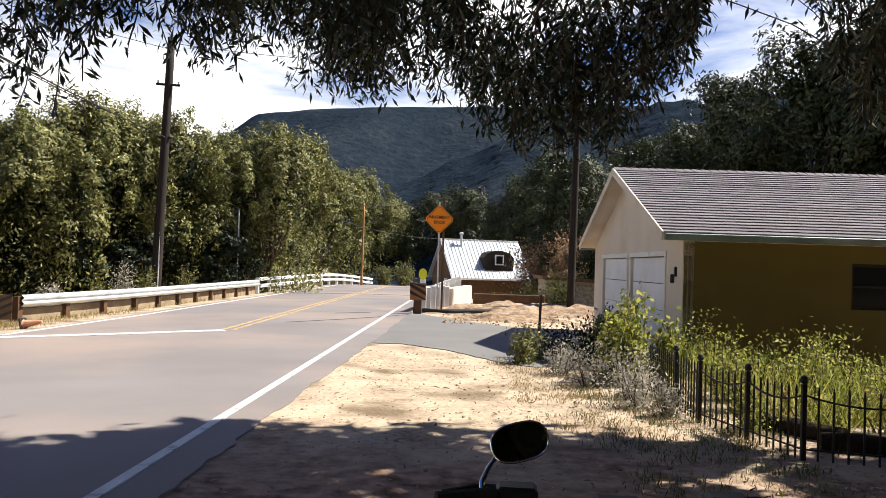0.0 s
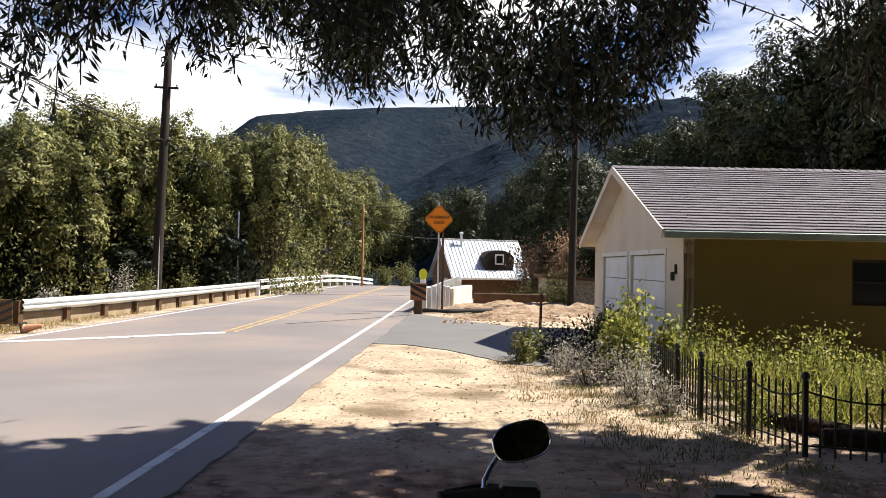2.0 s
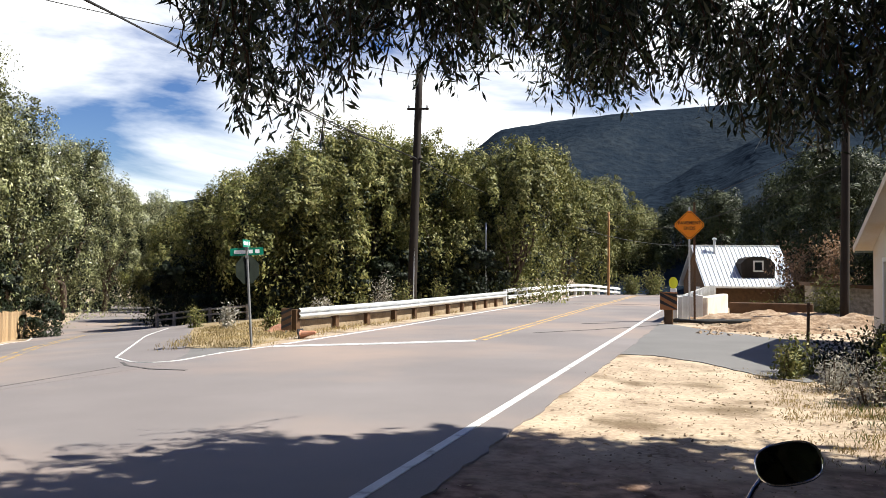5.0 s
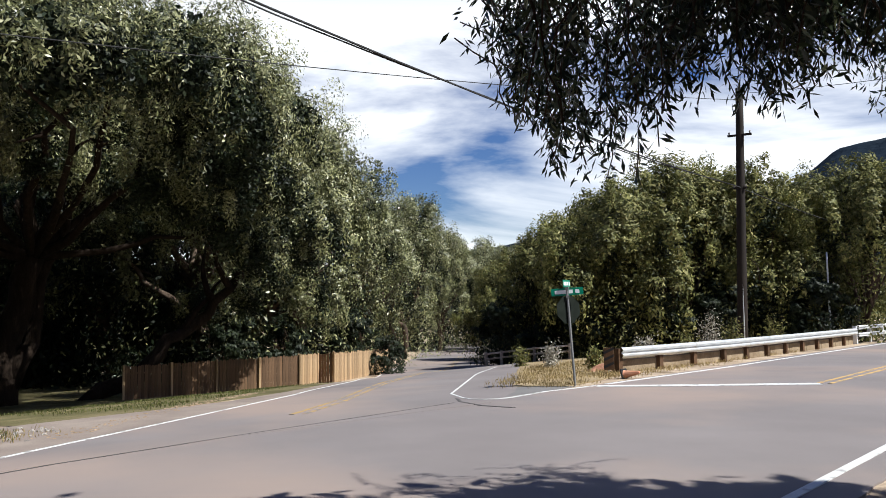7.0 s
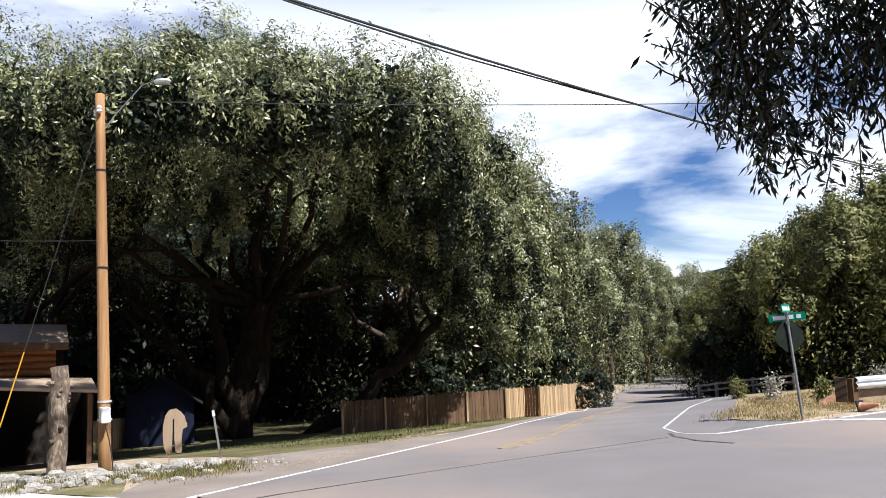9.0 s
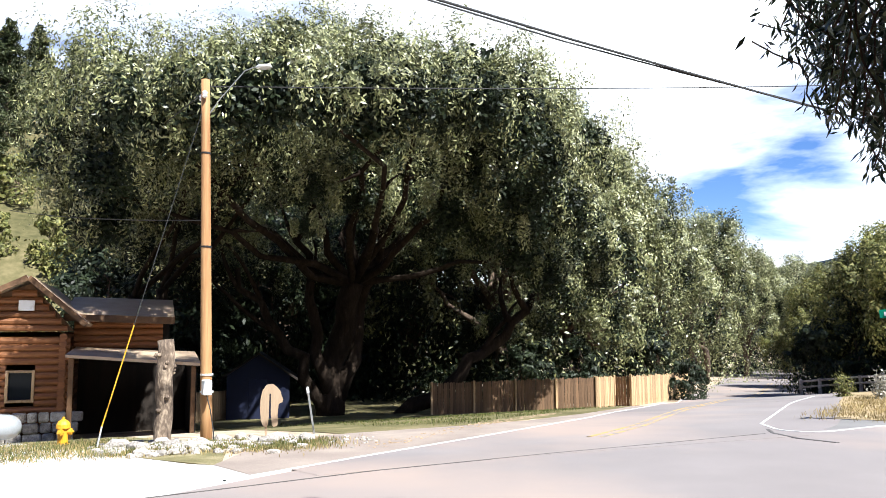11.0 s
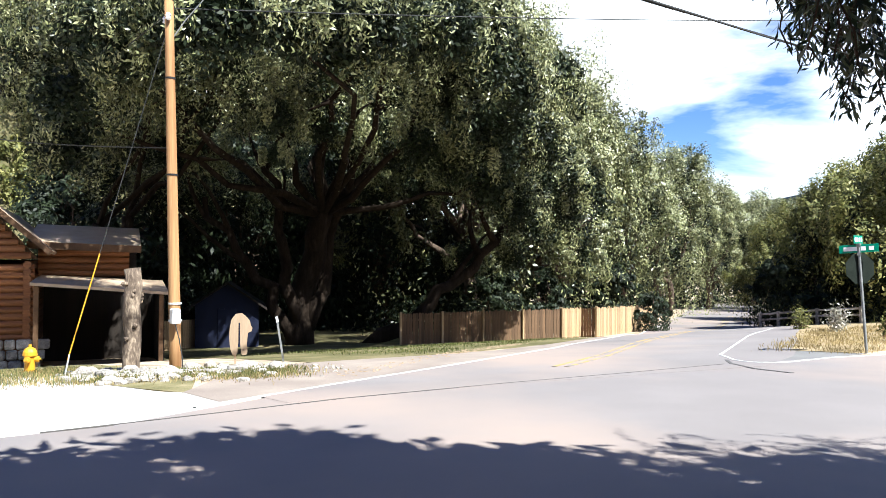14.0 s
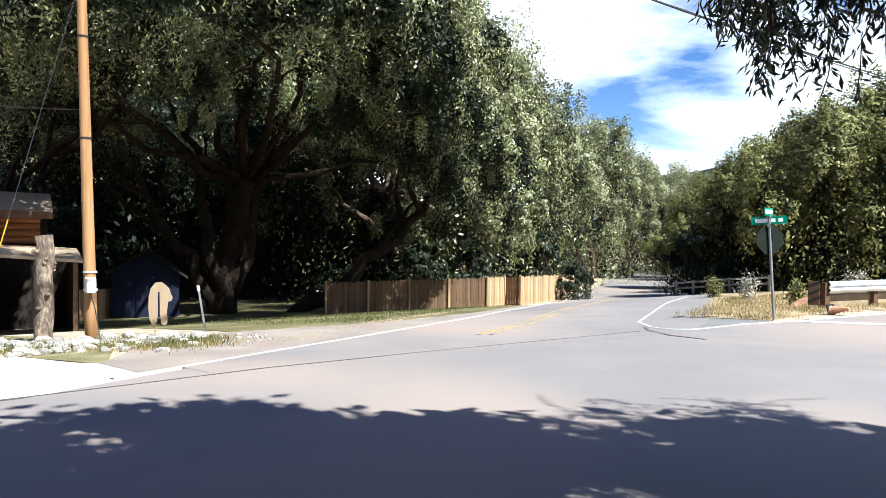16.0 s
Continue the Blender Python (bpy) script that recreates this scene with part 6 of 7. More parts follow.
def bear_board():
    x, y, z = on_ray(73.9, 18.8)
    q = MB()
    out = [(-0.20, 0.33), (-0.27, 0.48), (-0.30, 0.75), (-0.29, 0.98), (-0.24, 1.18), (-0.13, 1.31), (0.04, 1.33), (0.16, 1.25), (0.25, 1.16), (0.29, 1.04), (0.33, 0.97), (0.31, 0.90), (0.21, 0.86), (0.18, 0.60), (0.20, 0.42), (0.17, 0.34), (0.07, 0.33), (0.03, 0.38), (0.0, 0.62), (-0.01, 1.10), (-0.05, 1.10), (-0.055, 0.62), (-0.07, 0.40), (-0.11, 0.33)]
    q.prism(out, 0.03)
    q.box(-0.16, 0.016, -0.3, -0.11, 0.06, 0.95)
    o = part("bear_cutout", q, PLYWOOD)
    o.matrix_basis = Matrix.Translation((x, y, z - 0.09)) @ Matrix.Rotation(radians(70), 4, "Z") @ Matrix.Diagonal((0.82, 0.97, 0.97, 1))
    tagged(o, "plain pale plywood animal-shaped cutout on a stake", "yard ornament")


bear_board()
x, y, z = on_ray(70.9, 19.3)
rs = thing("marker_stake", Matrix.Translation((x, y, z)) @ Matrix.Rotation(radians(70), 4, "Z") @ Matrix.Rotation(radians(-9), 4, "Y"), "leaning pale reflector stake at the roadside", "road marker")
q = MB()
q.box(-0.024, -0.01, -0.2, 0.024, 0.01, 1.12, b=0.003)
part("stake", q, DULL_STEEL, rs)
q = MB()
q.box(-0.03, -0.017, 0.97, 0.03, -0.0105, 1.10, b=0.003)
part("reflector", q, WHITE, rs)

# stones round the pole
def stones():
    rng = random.Random(12)
    shapes = []
    for k in range(6):
        bm = bmesh.new()
        bmesh.ops.create_icosphere(bm, subdivisions=2, radius=1)
        for v in bm.verts:
            v.co *= 1 + 0.38 * noise.noise(v.co * 1.5 + Vector((k * 5, 0, 0)))
            v.co.z *= 0.74
        me = bpy.data.meshes.new("stone")
        bm.to_mesh(me)
        bm.free()
        me.materials.append(STONE)
        shapes.append(me)
    for i in range(330):
        spill = i % 6 == 5
        az = rng.uniform(66.5, 75.0) if spill else rng.uniform(71.0, 85.5) if i % 3 else rng.gauss(78.5, 2.5)
        d = rng.gauss(16.4, 0.45) if spill else rng.gauss(16.75, 0.8)
        x, y = polar(az, d)
        s = rng.uniform(0.03, 0.05) if spill else rng.uniform(0.05, 0.105) * (1.8 if rng.random() < 0.1 else 1)
        o = new("stone", shapes[rng.randrange(6)])
        o.matrix_basis = Matrix.Translation((x, y, gz(x, y) + s * 0.35)) @ Matrix.Rotation(rng.uniform(0, 6.28), 4, "Z") @ Matrix.Diagonal((s * rng.uniform(0.8, 1.5), s, s, 1))
        tagged(o, "pale rounded field stone in the roadside border", "stone", "border stones round the pole")


stones()


def propane_tank():
    x, y, z = on_ray(92.6, 24.5)
    t = thing("propane_tank", Matrix.Translation((x, y, z + 0.05)) @ Matrix.Rotation(radians(86), 4, "Z") @ Matrix.Scale(0.92, 4), "pale grey horizontal propane tank beside the cabin", "tank")
    q = MB()
    prof = [(0.02, -1.5), (0.20, -1.46), (0.31, -1.34), (0.36, -1.15), (0.37, 0.9), (0.35, 1.15), (0.28, 1.32), (0.15, 1.43), (0.02, 1.46)]
    q.lathe(prof, 18, Matrix.Translation((0, 0, 0.46)) @ Matrix.Rotation(radians(90), 4, "Y"))
    part("shell", q, TANK, t, smooth_it=True)
    q = MB()
    q.lathe([(0.15, 0.80), (0.15, 0.92), (0.11, 0.97), (0.02, 0.99)], 12)
    part("valve_dome", q, BLUE_WALL, t)
    for sx in (-0.8, 0.8):
        q = MB()
        q.box(sx - 0.08, -0.35, -0.2, sx + 0.08, 0.35, 0.22, b=0.01)
        part("foot", q, CONCRETE, t)


propane_tank()


def cabin():
    x, y, z = on_ray(87.3, 31.0)
    g = thing("log_cabin", Matrix.Translation((x, y, z + 0.5)) @ Matrix.Rotation(radians(82), 4, "Z"), "reddish log cabin with a tan gabled roof and a dark carport", "cabin")
    # local x runs to the viewer's right, y away; front wall at y = 0, the corner at x = 0, wall reaching to negative x
    L, D, H, A = 7.0, 7.0, 3.3, 4.95
    r = 0.13
    n = int(H / (2 * r * 0.92))
    holes = [(-1.75, -0.85, 0.85, 1.95), (-4.0, -2.7, 0.85, 1.95), (-3.6, -2.3, 2.45, 3.0)]
    for i in range(n):
        zc = 0.1 + i * 2 * r * 0.92
        spans = [(-L, 0.22)]
        for a, b, z0, z1 in holes:
            if z0 - r < zc < z1 + r:
                spans = [s for p, q_ in spans for s in ((p, min(q_, a)), (max(p, b), q_)) if s[1] - s[0] > 0.05]
        for a, b in spans:
            q = MB()
            q.tube([(a, 0, zc), ((a + b) / 2, 0.005, zc), (b, 0, zc)], r, 10)
            part("log", q, LOG_WOOD, g)
        q = MB()
        q.tube([(0, -0.22, zc + r * 0.9), (0, D, zc + r * 0.9)], r, 10)
        part("log", q, LOG_WOOD, g)
    q = MB()
    q.box(-L, 0.0, -1.2, 0.10, 0.14, 0.02)
    q.box(-L, D - 0.2, -1.2, 0, D, H)
    q.box(-L, 0.14, -1.2, -L + 0.2, D - 0.2, H)
    part("wall", q, DARK_WOOD, g)
    for a, b, z0, z1 in holes:
        q = MB()
        q.box(a, 0.0, z0, b, 0.03, z1)
        w = part("window", q, GLASS, g, "dark cabin window")
        t = 0.09
        for bx in ((a, z0, a + t, z1), (b - t, z0, b, z1), (a + t, z0, b - t, z0 + t), (a + t, z1 - t, b - t, z1)):
            q = MB()
            q.box(bx[0], -0.15, bx[1], bx[2], -0.01, bx[3], b=0.008)
            part("frame", q, FENCE_WOOD if z0 < 2 else DARK_WOOD, w)
    srng = random.Random(31)
    for row in range(3):
        sx = -L - 0.1 + 0.2 * row
        while sx < 0.35:
            w = srng.uniform(0.32, 0.62)
            q = MB()
            z0 = -0.55 + row * 0.36
            q.box(sx + 0.015, -0.34 + srng.uniform(-0.05, 0.05), z0, sx + w - 0.015, -0.14, z0 + 0.34, b=0.05)
            part("foundation_stone", q, STONE, g)
            sx += w
    # gable over the front: ridge runs away from the viewer
    q = MB()
    gx0, gx1, gp = -5.2, 0.3, -1.1
    q.add([(gx0, 0.0, H), (gx1, 0.0, H), (gp, 0.0, A), (gx0, 0.2, H), (gx1, 0.2, H), (gp, 0.2, A)], [(0, 1, 2), (5, 4, 3), (0, 3, 4, 1), (1, 4, 5, 2), (2, 5, 3, 0)])
    part("gable_wall", q, DARK_WOOD, g)
    for k in range(6):
        zc = H + 0.10 + 0.24 * k
        f = (zc + 0.12 - H) / (A - H)
        a, b = gx0 + (gp - gx0) * f, gx1 + (gp - gx1) * f
        if b - a > 0.5:
            q = MB()
            q.tube([(a, -0.02, zc), ((a + b) / 2, -0.02, zc), (b, -0.02, zc)], 0.125, 10)
            part("log", q, LOG_WOOD, g)
    for x0, z0 in ((-7.4, 1.85), (0.75, 3.45)):
        a, b = Vector((x0, 0, z0)), Vector((gp, 0, A + 0.12))
        d = (b - a)
        nrm = Vector((-d.z, 0, d.x)).normalized() * 0.12
        if nrm.z < 0:
            nrm = -nrm
        q = MB()
        y0, y1 = -0.9, D + 0.5
        vs = [(p.x, yy, p.z) for yy in (y0, y1) for p in (a, b, b + nrm, a + nrm)]
        q.add(vs, [(0, 1, 2, 3), (7, 6, 5, 4), (0, 4, 5, 1), (1, 5, 6, 2), (2, 6, 7, 3), (3, 7, 4, 0)])
        part("roof", q, RUST_ROOF, g, "tan metal roof slope")
        q = MB()
        vs = [(p.x, yy, p.z) for yy in (y0 - 0.05, y0 - 0.004) for p in (a - nrm * 0.4, b - nrm * 0.4, b + nrm * 1.1, a + nrm * 1.1)]
        q.add(vs, [(0, 1, 2, 3), (7, 6, 5, 4), (0, 4, 5, 1), (1, 5, 6, 2), (2, 6, 7, 3), (3, 7, 4, 0)])
        part("barge_board", q, DARK_WOOD, g)
    q = MB()
    q.box(-1.45, -0.22, 4.0, -0.95, -0.12, 4.36, b=0.01)
    part("attic_vent", q, WHITE, g, "small white gable vent")
    # wing to the right: upper wall of boards over a carport roof
    def slab(vs, t):
        k = MB()
        k.add(list(vs) + [(p, q_, r_ + t) for p, q_, r_ in vs], [(3, 2, 1, 0), (4, 5, 6, 7), (0, 1, 5, 4), (1, 2, 6, 5), (2, 3, 7, 6), (3, 0, 4, 7)])
        return k

    for i in range(4):
        q = MB()
        q.tube([(0.2, 1.5, 2.78 + i * 0.25), (3.3, 1.5, 2.78 + i * 0.25)], 0.135, 10)
        part("log", q, LOG_WOOD, g)
    part("roof", slab([(-0.1, 0.6, 3.78), (3.7, 0.6, 3.66), (3.7, 4.6, 4.50), (-0.1, 4.6, 4.6)], 0.12), RUST_ROOF, g)
    part("fascia", slab([(-0.1, 0.52, 3.66), (3.7, 0.52, 3.54), (3.7, 0.595, 3.54), (-0.1, 0.595, 3.66)], 0.26), DARK_WOOD, g)
    part("carport_roof", slab([(0.3, -2.6, 2.42), (4.5, -2.6, 2.08), (4.5, 1.36, 2.40), (0.3, 1.36, 2.62)], 0.1), RUST_ROOF, g, "pale sloping carport roof")
    for px, h in ((0.4, 2.40), (4.2, 2.09)):
        q = MB()
        q.box(px, -2.5, -1.2, px + 0.15, -2.35, h, b=0.015)
        part("carport_post", q, DARK_WOOD, g)
    q = MB()
    q.box(0.2, 4.0, -1.2, 3.6, 4.1, 3.6)
    q.box(4.3, -2.2, -1.2, 4.4, 4.0, 2.0)
    q.box(3.6, 3.9, -1.2, 4.3, 4.0, 2.2)
    # near-black wall colour stands for the shade inside the carport
    part("carport_wall", q, POLE_DARK, g)
    lamp = MB()
    lamp.tube([(-2.6, -1.2, -0.9), (-2.6, -1.2, 2.5), (-2.45, -1.2, 2.65)], 0.03, 8)
    part("standpipe", lamp, GALV, g)


cabin()


def blue_shed():
    x, y, z = on_ray(74.8, 40.0)
    g = thing("shed", Matrix.Translation((x, y, z)) @ Matrix.Rotation(radians(72), 4, "Z"), "small dark blue shed in the shade of the big tree", "shed")
    q = MB()
    q.box(-1.5, 0, -0.4, 1.5, 2.8, 2.1)
    q.add([(-1.5, 0, 2.1), (1.5, 0, 2.1), (0, 0, 3.1), (-1.5, 2.8, 2.1), (1.5, 2.8, 2.1), (0, 2.8, 3.1)], [(0, 1, 2), (5, 4, 3)])
    part("wall", q, BLUE_WALL, g)
    for s in (-1, 1):
        q = MB()
        vs = [(s * 1.9, -0.4, 1.84), (0, -0.4, 3.12), (0, -0.4, 3.22), (s * 1.9, -0.4, 1.94)]
        vs += [(a, 3.2, c) for a, b, c in vs]
        q.add(vs, [(0, 1, 2, 3), (7, 6, 5, 4), (0, 4, 5, 1), (1, 5, 6, 2), (2, 6, 7, 3), (3, 7, 4, 0)])
        part("roof", q, POLE_DARK, g)
    q = MB()
    q.box(-0.45, -0.05, 0, 0.45, -0.004, 1.9, b=0.01)
    part("door", q, BLUE_WALL, g)


blue_shed()


def back_fence():
    ob = thing("board_fence", Matrix(), "short sunlit board fence beyond the pole", "fence")
    mb = MB()
    mb.box(-0.07, -0.012, -0.2, 0.07, 0.012, 1.4, b=0.004)
    me = mesh_of("board", mb, FENCE_WOOD)
    a, b = Vector(polar(80.2, 38)), Vector(polar(76.6, 41))
    n = int((b - a).length / 0.15)
    for i in range(n):
        p = a.lerp(b, i / n)
        place("board", me, ob, Matrix.Translation((p.x, p.y, gz(p.x, p.y))) @ Matrix.Rotation(math.atan2((b - a).y, (b - a).x), 4, "Z"))


back_fence()

# ---------------------------------------------------------------- motorcycle beside the camera
def motorcycle():
    b = thing("motorcycle", Matrix.Translation((0.42, 1.55, 0)) @ Matrix.Rotation(radians(-4), 4, "Z"), "black motorcycle with one chrome-stemmed round mirror, parked", "motorcycle")
    for yy in (0.75, -0.70):
        q = MB()
        q.lathe([(0.26, -0.05), (0.31, -0.045), (0.325, 0.0), (0.31, 0.045), (0.26, 0.05)], 28, Matrix.Translation((0, yy, 0.325)) @ Matrix.Rotation(radians(90), 4, "Y"))
        w = part("wheel", q, RUBBER, b)
        q = MB()
        q.lathe([(0.05, -0.06), (0.255, -0.02), (0.255, 0.02), (0.05, 0.06)], 20, Matrix.Translation((0, yy, 0.325)) @ Matrix.Rotation(radians(90), 4, "Y"))
        part("rim", q, CHROME, w)
    for sx in (-0.10, 0.10):
        q = MB()
        q.tube([(sx, 0.75, 0.325), (sx, 0.42, 1.02)], 0.024, 10)
        part("fork_leg", q, CHROME, b)
    q = MB()
    q.box(-0.14, -0.35, 0.30, 0.14, 0.30, 0.62, b=0.05)
    part("engine", q, BLACK, b)
    q = MB()
    q.box(-0.15, -0.10, 0.64, 0.15, 0.38, 0.90, b=0.07)
    part("fuel_tank", q, BLACK, b)
    q = MB()
    q.box(-0.14, -0.75, 0.62, 0.14, -0.10, 0.78, b=0.05)
    part("seat", q, RUBBER, b)
    q = MB()
    q.box(-0.10, -0.75, 0.32, 0.10, -0.25, 0.60, b=0.02)
    part("frame", q, BLACK, b)
    q = MB()
    q.tube([(-0.40, 0.30, 1.145), (-0.26, 0.35, 1.15), (-0.10, 0.40, 1.07), (0.10, 0.40, 1.07), (0.26, 0.35, 1.15), (0.40, 0.30, 1.145)], 0.014, 10)
    hb = part("handlebar", q, BLACK, b)
    for s in (-1, 1):
        q = MB()
        q.tube([(s * 0.44, 0.29, 1.143), (s * 0.30, 0.335, 1.148)], 0.022, 12)
        part("grip", q, RUBBER, hb)
        q = MB()
        q.box(-0.05, -0.035, -0.03, 0.05, 0.04, 0.022, Matrix.Translation((s * 0.25, 0.355, 1.15)), 0.01)
        part("switch_housing", q, BLACK, hb)
        q = MB()
        q.tube([(s * 0.25, 0.40, 1.15), (s * 0.34, 0.41, 1.148), (s * 0.43, 0.37, 1.14)], 0.008, 8)
        part("lever", q, BLACK, hb)
    q = MB()
    q.box(-0.07, 0.36, 1.05, 0.07, 0.44, 1.14, b=0.02)
    part("instrument", q, BLACK, hb)
    q = MB()
    q.lathe([(0.02, -0.02), (0.085, 0.0), (0.09, 0.10), (0.06, 0.14)], 18, Matrix.Translation((0, 0.50, 0.98)) @ Matrix.Rotation(radians(-90), 4, "X"))
    part("headlamp", q, CHROME, b)
    # mirror: chrome stem, shell and glass turned back to the rider
    q = MB()
    q.tube([(-0.335, 0.34, 1.15), (-0.335, 0.36, 1.175), (-0.318, 0.385, 1.205), (-0.30, 0.40, 1.228)], 0.0065, 8)
    st = part("mirror_stem", q, CHROME, b)
    m = Matrix.Translation((-0.245, 0.40, 1.265)) @ Matrix.Rotation(radians(2), 4, "Z") @ Matrix.Rotation(radians(-16), 4, "Y") @ Matrix.Rotation(radians(58), 4, "X")
    q = MB()
    out = []
    for k in range(28):
        t = 2 * math.pi * k / 28
        cx, cy = math.cos(t), math.sin(t)
        out.append((0.072 * math.copysign(abs(cx) ** 0.75, cx), 0.049 * math.copysign(abs(cy) ** 0.75, cy)))
    vs, fs = [], []
    for sc, zz in ((0.55, -0.030), (0.9, -0.020), (1.0, -0.006), (1.0, 0.004), (0.95, 0.006)):
        vs += [m @ Vector((px * sc, py * sc, zz)) for px, py in out]
    n = len(out)
    for j in range(4):
        fs += [(j * n + k, j * n + (k + 1) % n, (j + 1) * n + (k + 1) % n, (j + 1) * n + k) for k in range(n)]
    fs.append(tuple(range(n))[::-1])
    q.add(vs, fs)
    sh = part("mirror_shell", q, BLACK, b, "black mirror shell", smooth_it=True)
    q = MB()
    q.add([m @ Vector((px * 0.945, py * 0.945, 0.0045)) for px, py in out], [tuple(range(n))])
    part("mirror_glass", q, MIRROR, sh, "mirror glass reflecting the dark tree")
    q = MB()
    ring = [m @ Vector((px * 0.99, py * 0.99, 0.005)) for px, py in out]
    q.tube(ring + [ring[0]], 0.0022, 5, False)
    part("rim", q, CHROME, sh)


motorcycle()

# ---------------------------------------------------------------- plants and litter
def stuff(name, me, label):
    return tagged(new(name, me), label, kind="stuff")


def blades(name, xy, rng, h, w, material, label, spread=0.35, lift=0.0):
    """Grass blades standing at plan points."""
    k = len(xy)
    z = ground(xy[:, 0], xy[:, 1]) + lift
    hh = h * rng.uniform(0.5, 1.3, k)
    d = np.stack([rng.normal(size=k) * spread, rng.normal(size=k) * spread, np.ones(k)], 1)
    d /= np.linalg.norm(d, axis=1, keepdims=True)
    c = np.stack([xy[:, 0], xy[:, 1], z], 1) + d * hh[:, None] * 0.45
    return stuff(name, leaf_mesh(name, c, d, rnd_dirs(rng, k), hh, w, material), label)


def clumped(rng, n_clumps, per, box, sigma, ok=None):
    """Points in clumps inside a box of plan."""
    x0, y0, x1, y1 = box
    cc = np.stack([rng.uniform(x0, x1, n_clumps), rng.uniform(y0, y1, n_clumps)], 1)
    if ok is not None:
        cc = cc[ok(cc)]
    p = np.repeat(cc, per, 0)
    return p + rng.normal(size=p.shape) * sigma


def bush(name, x, y, r, h, n, leaf, lw, material, label, seed, category="shrub", group=""):
    """A loose shrub: stems and leaves."""
    rng = np.random.default_rng(seed)
    ob = thing(name, Matrix.Translation((x, y, gz(x, y))), label, category, group)
    st = MB()
    cs, ns = [], []
    k = 9
    for i in range(k):
        a, rr = rng.uniform(0, 6.28), r * rng.uniform(0.1, 0.8)
        tip = np.array([math.cos(a) * rr, math.sin(a) * rr, h * rng.uniform(0.55, 1.0)])
        pts = limb(st, rng, (math.cos(a) * 0.06, math.sin(a) * 0.06, -0.05), tip, 0.012, 0.004, 0.08, 4, 5)
        m = n // k
        t = rng.uniform(0.15, 1.0, m)
        base = np.stack([np.interp(t, np.linspace(0, 1, 5), [p[j] for p in pts]) for j in range(3)], 1)
        o = rng.normal(size=(m, 3)) * r * 0.20
        cs.append(base + o)
        ns.append(o / r + np.array([0, 0, 0.5]))
    c, nn = np.concatenate(cs), np.concatenate(ns)
    c[:, 2] = np.maximum(c[:, 2], 0.02)
    d = rnd_dirs(rng, len(c))
    l = leaf * rng.uniform(0.6, 1.4, len(c))
    tagged(part("stem", st, BARK, ob), kind="stuff")
    cr = new("foliage", leaf_mesh("foliage", c, d, nn + rng.normal(size=c.shape) * 0.4, l, l * lw, material))
    cr.parent = ob


rng = np.random.default_rng(40)
# tall yellow-green weeds in the garden
for i in range(26):
    x, y = rng.uniform(3.5, 9.5), rng.uniform(8.2, 13.2)
    if x > 0.62 * y:
        continue
    bush("garden_weed", x, y, rng.uniform(0.35, 0.6), rng.uniform(0.75, 1.25), 760, 0.055, 0.5, LEAF_GOLD, "leafy yellow-green weed in the fenced garden", 100 + i, "weed", "garden weeds")
for i in range(9):
    x, y = 3.4 + 0.75 * i, 8.6 + 0.15 * (i % 3) - 0.1 * i
    bush("garden_weed", x, y, 0.45, rng.uniform(0.55, 0.85), 700, 0.050, 0.5, LEAF_GOLD, "leafy yellow-green weed in the fenced garden", 140 + i, "weed", "garden weeds")
for i, (x, y, h) in enumerate([(2.75, 11.6, 1.25), (2.95, 12.1, 1.45), (3.15, 12.8, 1.15), (2.6, 12.4, 1.0), (3.3, 11.7, 1.1)]):
    bush("tall_weed", x, y, 0.36, h, 640, 0.085, 0.6, LEAF_GOLD, "tall broad-leaved green weed at the fence end", 160 + i, "weed", "tall weeds at the fence end")
for i, (x, y, r, h) in enumerate([(2.15, 11.4, 0.6, 0.75), (2.55, 10.5, 0.55, 0.7), (2.45, 9.7, 0.45, 0.5), (1.9, 12.6, 0.5, 0.5), (2.7, 9.2, 0.3, 0.45)]):
    bush("sagebrush", x, y, r, h, 900, 0.055, 0.30, LEAF_SAGE, "dusty grey sagebrush beside the dirt", 180 + i, "shrub", "sagebrush by the fence")
for i, (x, y) in enumerate([(1.75, 14.6), (2.2, 15.2), (1.5, 13.9), (2.7, 14.2), (2.9, 14.9), (3.1, 15.3), (3.3, 14.3), (3.5, 15.6)]):
    bush("dark_shrub", x, y, 0.5, 0.55 if i < 4 else 0.95, 620, 0.09, 0.4, LEAF_SHADED if i % 2 else LEAF_OLIVE, "low dark shrub at the driveway edge", 190 + i, "shrub", "shrubs at the driveway edge")
for i, (az, d, r, h) in enumerate([(-6.9, 62, 2.6, 6.6), (-8.3, 59, 2.4, 6.2), (-5.9, 76, 2.6, 6.4)]):
    x, y = polar(az, d)
    bush("russet_tree", x, y, r, h, 5200, 0.24, 0.5, LEAF_RUST, "russet brown autumn shrub behind the cottage", 200 + i, "shrub", "russet shrubs")
for i, (az, d, r, h) in enumerate([(-5.0, 56, 1.2, 1.6), (-6.3, 54, 1.4, 1.7), (-3.4, 58, 1.0, 1.3), (-7.6, 50, 1.2, 1.4), (2.8, 60, 1.1, 1.9), (4.4, 62, 1.0, 1.4), (-6.9, 47, 1.3, 2.6), (-5.6, 60, 1.5, 2.6), (-4.2, 54, 1.0, 2.0), (-8.4, 44, 1.2, 2.6)]):
    x, y = polar(az, d)
    bush("green_shrub", x, y, r, h, 1500, 0.16, 0.5, LEAF_OLIVE, "green shrub below the metal-roofed cottage", 210 + i, "shrub", "shrubs by the cottage")
